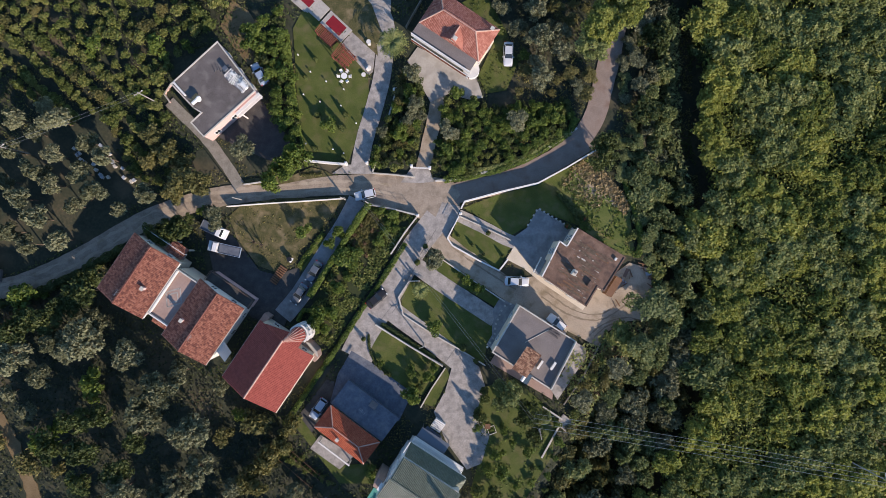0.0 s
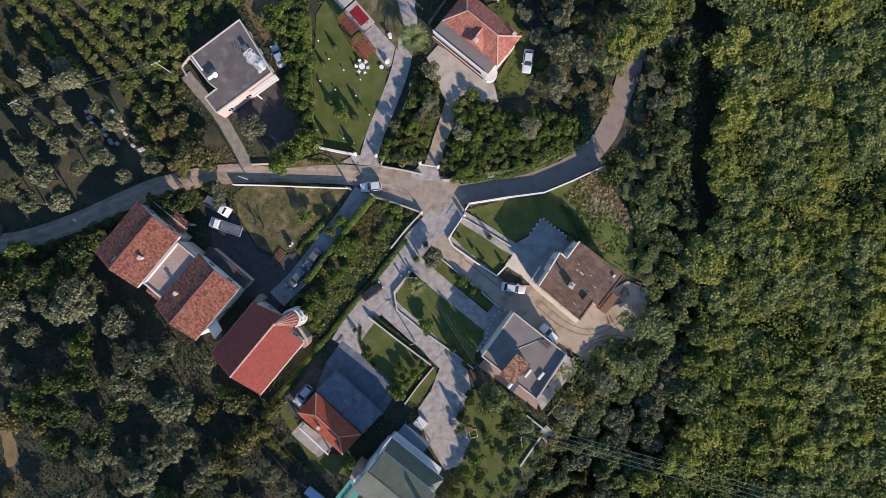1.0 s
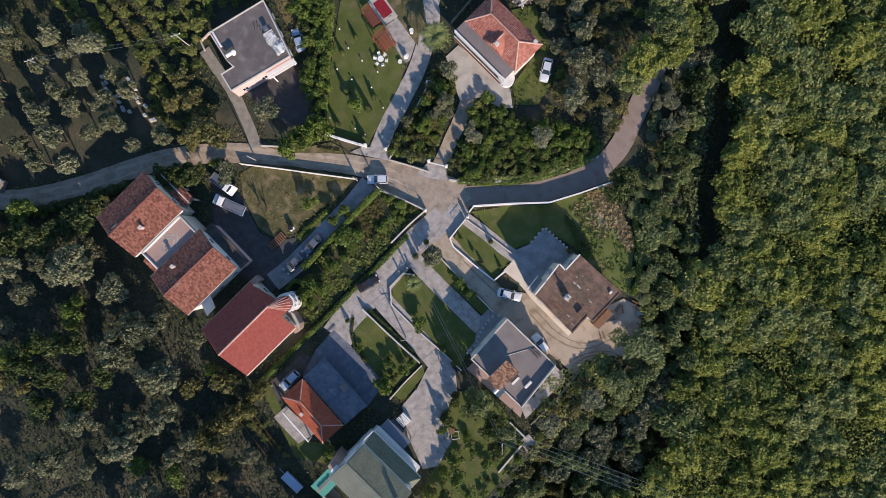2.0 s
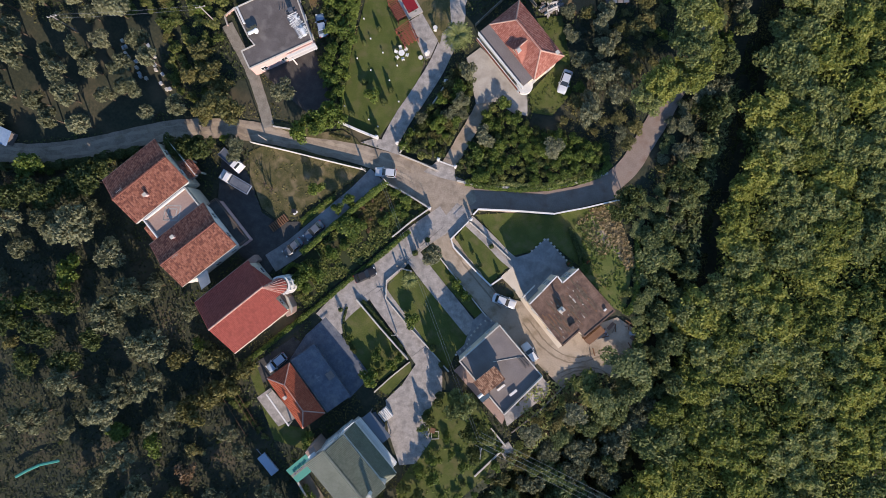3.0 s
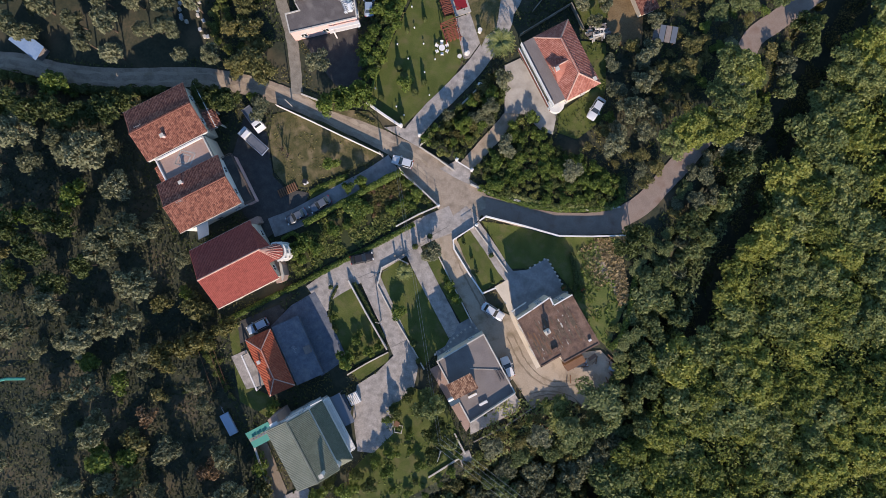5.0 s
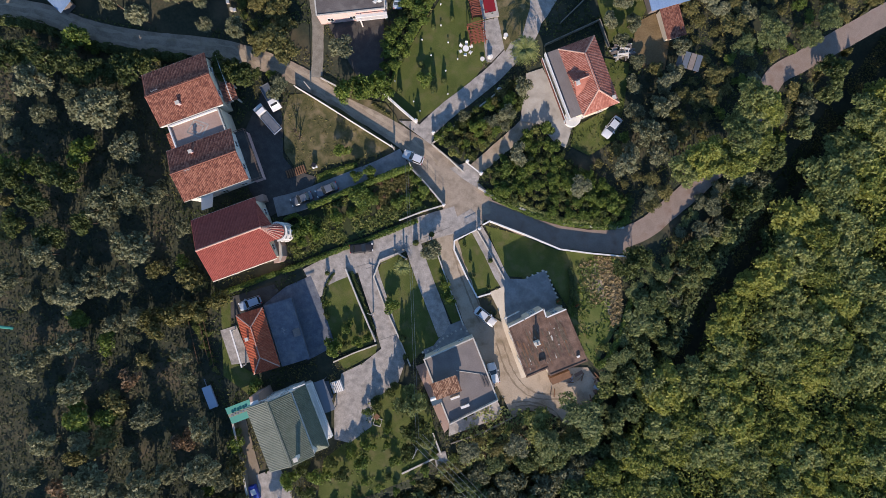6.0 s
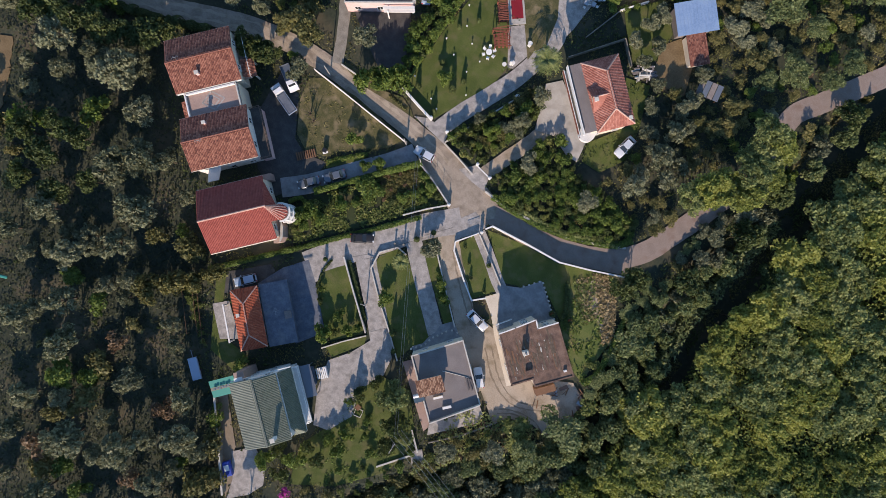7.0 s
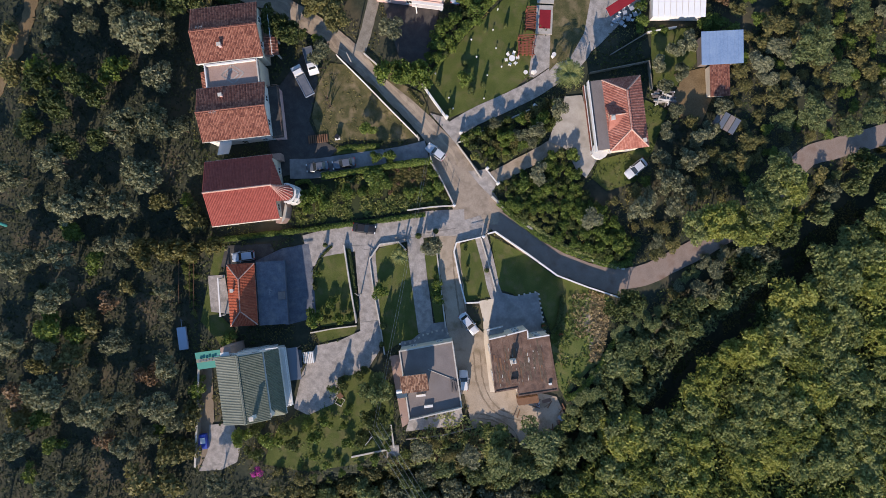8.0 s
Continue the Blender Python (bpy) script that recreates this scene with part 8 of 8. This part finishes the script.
# grove and wild ground in the south-west
south_west = [(-109.8, -7.8), (-79.5, -7.7), (-66.4, -2.7), (-59.3, -9.7), (-46.2, -19.8), (-38.2, -24.8), (-29.1, -30.2), (-26.1, -35.7), (-19.1, -43.7), (-27.8, -41.0), (-13.5, -47.4), (0.2, -59.2), (11.3, -50.8), (22.6, -31.5), (38.9, -40.2), (28.1, -75.9), (-22.6, -112.0), (-67.3, -87.0), (-92.3, -38.8)]
grow(olive * 4 + scrub + dark[:1], scatter(south_west, 8.0, 24, 1.1, (0.7, 1.1), 8, gap=0.05), 24, tall=1.3)
grow(scrub + vine * 5, scatter(south_west, 4.6, 25, 0.6, (0.25, 0.5), 1, gap=0.07), 25, tall=0.8)
grow(scrub * 3 + grape + olive[:1], scatter([(6.0, -46.3), (21.1, -30.2), (28.5, -15.4), (35.8, -8.5), (48.2, -14.0), (18.2, -56.7)], 2.6, 26, 0.8, (0.5, 0.85), gap=0.15), 26, tall=0.85)
far_growth()
for nm_k in broad + dark + alder + autumn + olive + big_olive + citrus + vine + grape + scrub + brown:
    for ob in (nm_k, *nm_k.children_recursive):
        bpy.data.objects.remove(ob)

bl = thing("blossom_shrub", pose(*(7.8, -51.1), 0), "shrub covered in magenta blossom", "shrub")
part("trunk", tube((0, 0, -0.2), (0, 0, 0.9), 0.06), M["bark"], bl)
C, N = crown_points(random.Random(5), 1.2, 1.6, 8, 45, 0.5, 0.3)
v, f = leaves(C, N, 0.18, 6)
soup("blossom", v, f, M["flower"], bl)


# ---------------------------------------------------------------- weeds and rough growth
grove_floor = [(-111.9, 1.8), (-62.4, 25.8), (-54.9, 10.4), (-57.2, 4.8), (-84.9, -7.5), (-102.2, -18.1)]


bank_top = [(20.5, -28.6), (24.1, -19.3), (30.2, -14.4), (35.4, -11.3), (35.6, -16.2), (31.4, -22.7), (26.6, -30.6)]


def undergrowth():
    """Weeds and dry grass on open ground, taller brambles under the wood."""
    g = np.random.default_rng(77)
    n = 300000
    P = np.concatenate([g.uniform(-94, 94, (n, 2)), g.uniform((34, -94), (94, 94), (120000, 2))])
    cell, rows = {}, {"weeds": [], "dry_grass": [], "brambles": [], "underbrush": []}
    for x, y in P:
        if x * x + y * y > 95 ** 2:
            continue
        k = (round(x * 2), round(y * 2))
        if k not in cell:
            q = noise.noise((x * 0.16, y * 0.16, 5.0))
            kind = "brambles" if inside(x, y, forest) and not inside(x, y, ravine) else "weeds" if noise.noise((x * 0.09, y * 0.09, 9.0)) > (0.05 if x > -20 else -0.2) else "dry_grass"
            if inside(x, y, grove_floor):
                cell[k] = ""
                continue
            if inside(x, y, bank_top):
                kind = "dry_grass"
            # floors that lie in shade take the shade-coloured leaves
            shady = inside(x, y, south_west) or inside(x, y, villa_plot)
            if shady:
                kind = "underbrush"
            cell[k] = "" if (q < -0.25 and kind not in ("brambles", "underbrush")) or blocked(k[0] / 2, k[1] / 2, 0.2) else kind
        if cell[k] and not (cell[k] == "underbrush" and g.random() > 0.75):
            rows[cell[k]].append((x, y))
    for nm, leaf, size, tall, label in (("weeds", "leaf_dark", 0.22, 0.3, "low green weeds between the trees"), ("dry_grass", "leaf_dry", 0.2, 0.3, "dry yellowing grass tufts"),
                                        ("underbrush", "leaf_shade", 0.25, 0.5, "low underbrush, the shade of the grove put into its dark leaves"),
                                        ("brambles", "leaf_wood", 0.34, 7.0, "tangled green brambles under the wood")):
        Q = np.array(rows[nm])
        drop = np.array([fall(x, y) for x, y in Q])
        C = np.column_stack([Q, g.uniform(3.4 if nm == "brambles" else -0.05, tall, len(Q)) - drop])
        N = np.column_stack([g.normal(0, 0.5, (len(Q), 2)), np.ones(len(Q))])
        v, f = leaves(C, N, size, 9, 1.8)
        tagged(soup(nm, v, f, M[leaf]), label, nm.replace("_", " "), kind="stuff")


undergrowth()


def tufts(name, poly, per_m2, leaf, size, tall, label, seed, patchy=-1.0):
    """Blades and tufts of grass over an outline, standing closer where the noise is high."""
    g = np.random.default_rng(seed)
    xs, ys = [p[0] for p in poly], [p[1] for p in poly]
    n = int((max(xs) - min(xs)) * (max(ys) - min(ys)) * per_m2)
    Q = [(x, y) for x, y in g.uniform((min(xs), min(ys)), (max(xs), max(ys)), (n, 2)) if inside(x, y, poly) and noise.noise((x * 0.45, y * 0.45, seed)) > patchy]
    C = np.column_stack([np.array(Q), g.uniform(0.02, tall, len(Q)) - np.array([fall(x, y) for x, y in Q])])
    N = np.column_stack([g.normal(0, 0.6, (len(Q), 2)), np.ones(len(Q))])
    v, f = leaves(C, N, size, seed, 2.2, 0.35)
    tagged(soup(name, v, f, M[leaf]), label, "grass", kind="stuff")


slope_plot = LAWNS[3][1]
tufts("slope_grass", slope_plot, 9, "leaf_bright", 0.26, 0.3, "rough green grass on the slope beside the road wall", 301, -0.1)
tufts("slope_dry_grass", slope_plot, 2, "leaf_dry", 0.26, 0.35, "yellowing grass on the slope beside the road wall", 302, 0.0)
tufts("straw_grass", [(21.8, 14.3), (24.0, 15.8), (27.6, 14.1), (30.8, 10.2), (32.8, 7.2), (31.3, 6.2), (28.8, 9.4), (25.4, 11.6)], 48, "leaf_straw", 0.26, 0.4, "tall straw-coloured grass along the slope edge", 303)
tufts("grey_grass", [(20.0, 11.0), (22.2, 14.3), (27.7, 9.7), (25.8, 6.2)], 12, "leaf_sage", 0.25, 0.5, "tall grey-green weeds on the slope", 304, -0.2)
tufts("pale_weeds", [(20.4, 11.6), (22.6, 14.6), (28.4, 10.0), (26.4, 6.8)], 16, "leaf_straw", 0.24, 0.35, "dry pale weeds on the slope", 312, -0.15)
tufts("bank_grass", bank[:-2] + [(22.0, -40.0)], 12, "leaf_sage", 0.3, 0.6, "pale rough growth on the wooded bank", 310, -0.25)
tufts("bank_litter", bank[:-2] + [(22.0, -40.0)], 8, "leaf_brown", 0.26, 0.2, "brown dead leaves and bare earth on the wooded bank", 311, 0.12)
tufts("ravine_brush", ravine[1:10], 20, "leaf_mid", 0.34, 4.6, "dull green brush on the floor of the ravine", 309)
tufts("garden_weeds", LAWNS[13][1], 34, "leaf_vine", 0.24, 0.45, "low green plants in the kitchen garden", 305, -0.2)
tufts("orchard_grass", LAWNS[8][1], 9, "leaf_bright", 0.2, 0.2, "uneven green grass under the orchard trees", 306, 0.05)
tufts("plot_grass", LAWNS[9][1], 6, "leaf_dry", 0.18, 0.15, "short dry grass on the plot beside the road", 307, 0.0)
tufts("villa_grass", LAWNS[10][1], 7, "leaf_dark", 0.2, 0.2, "uneven grass beside the villa", 308, -0.05)
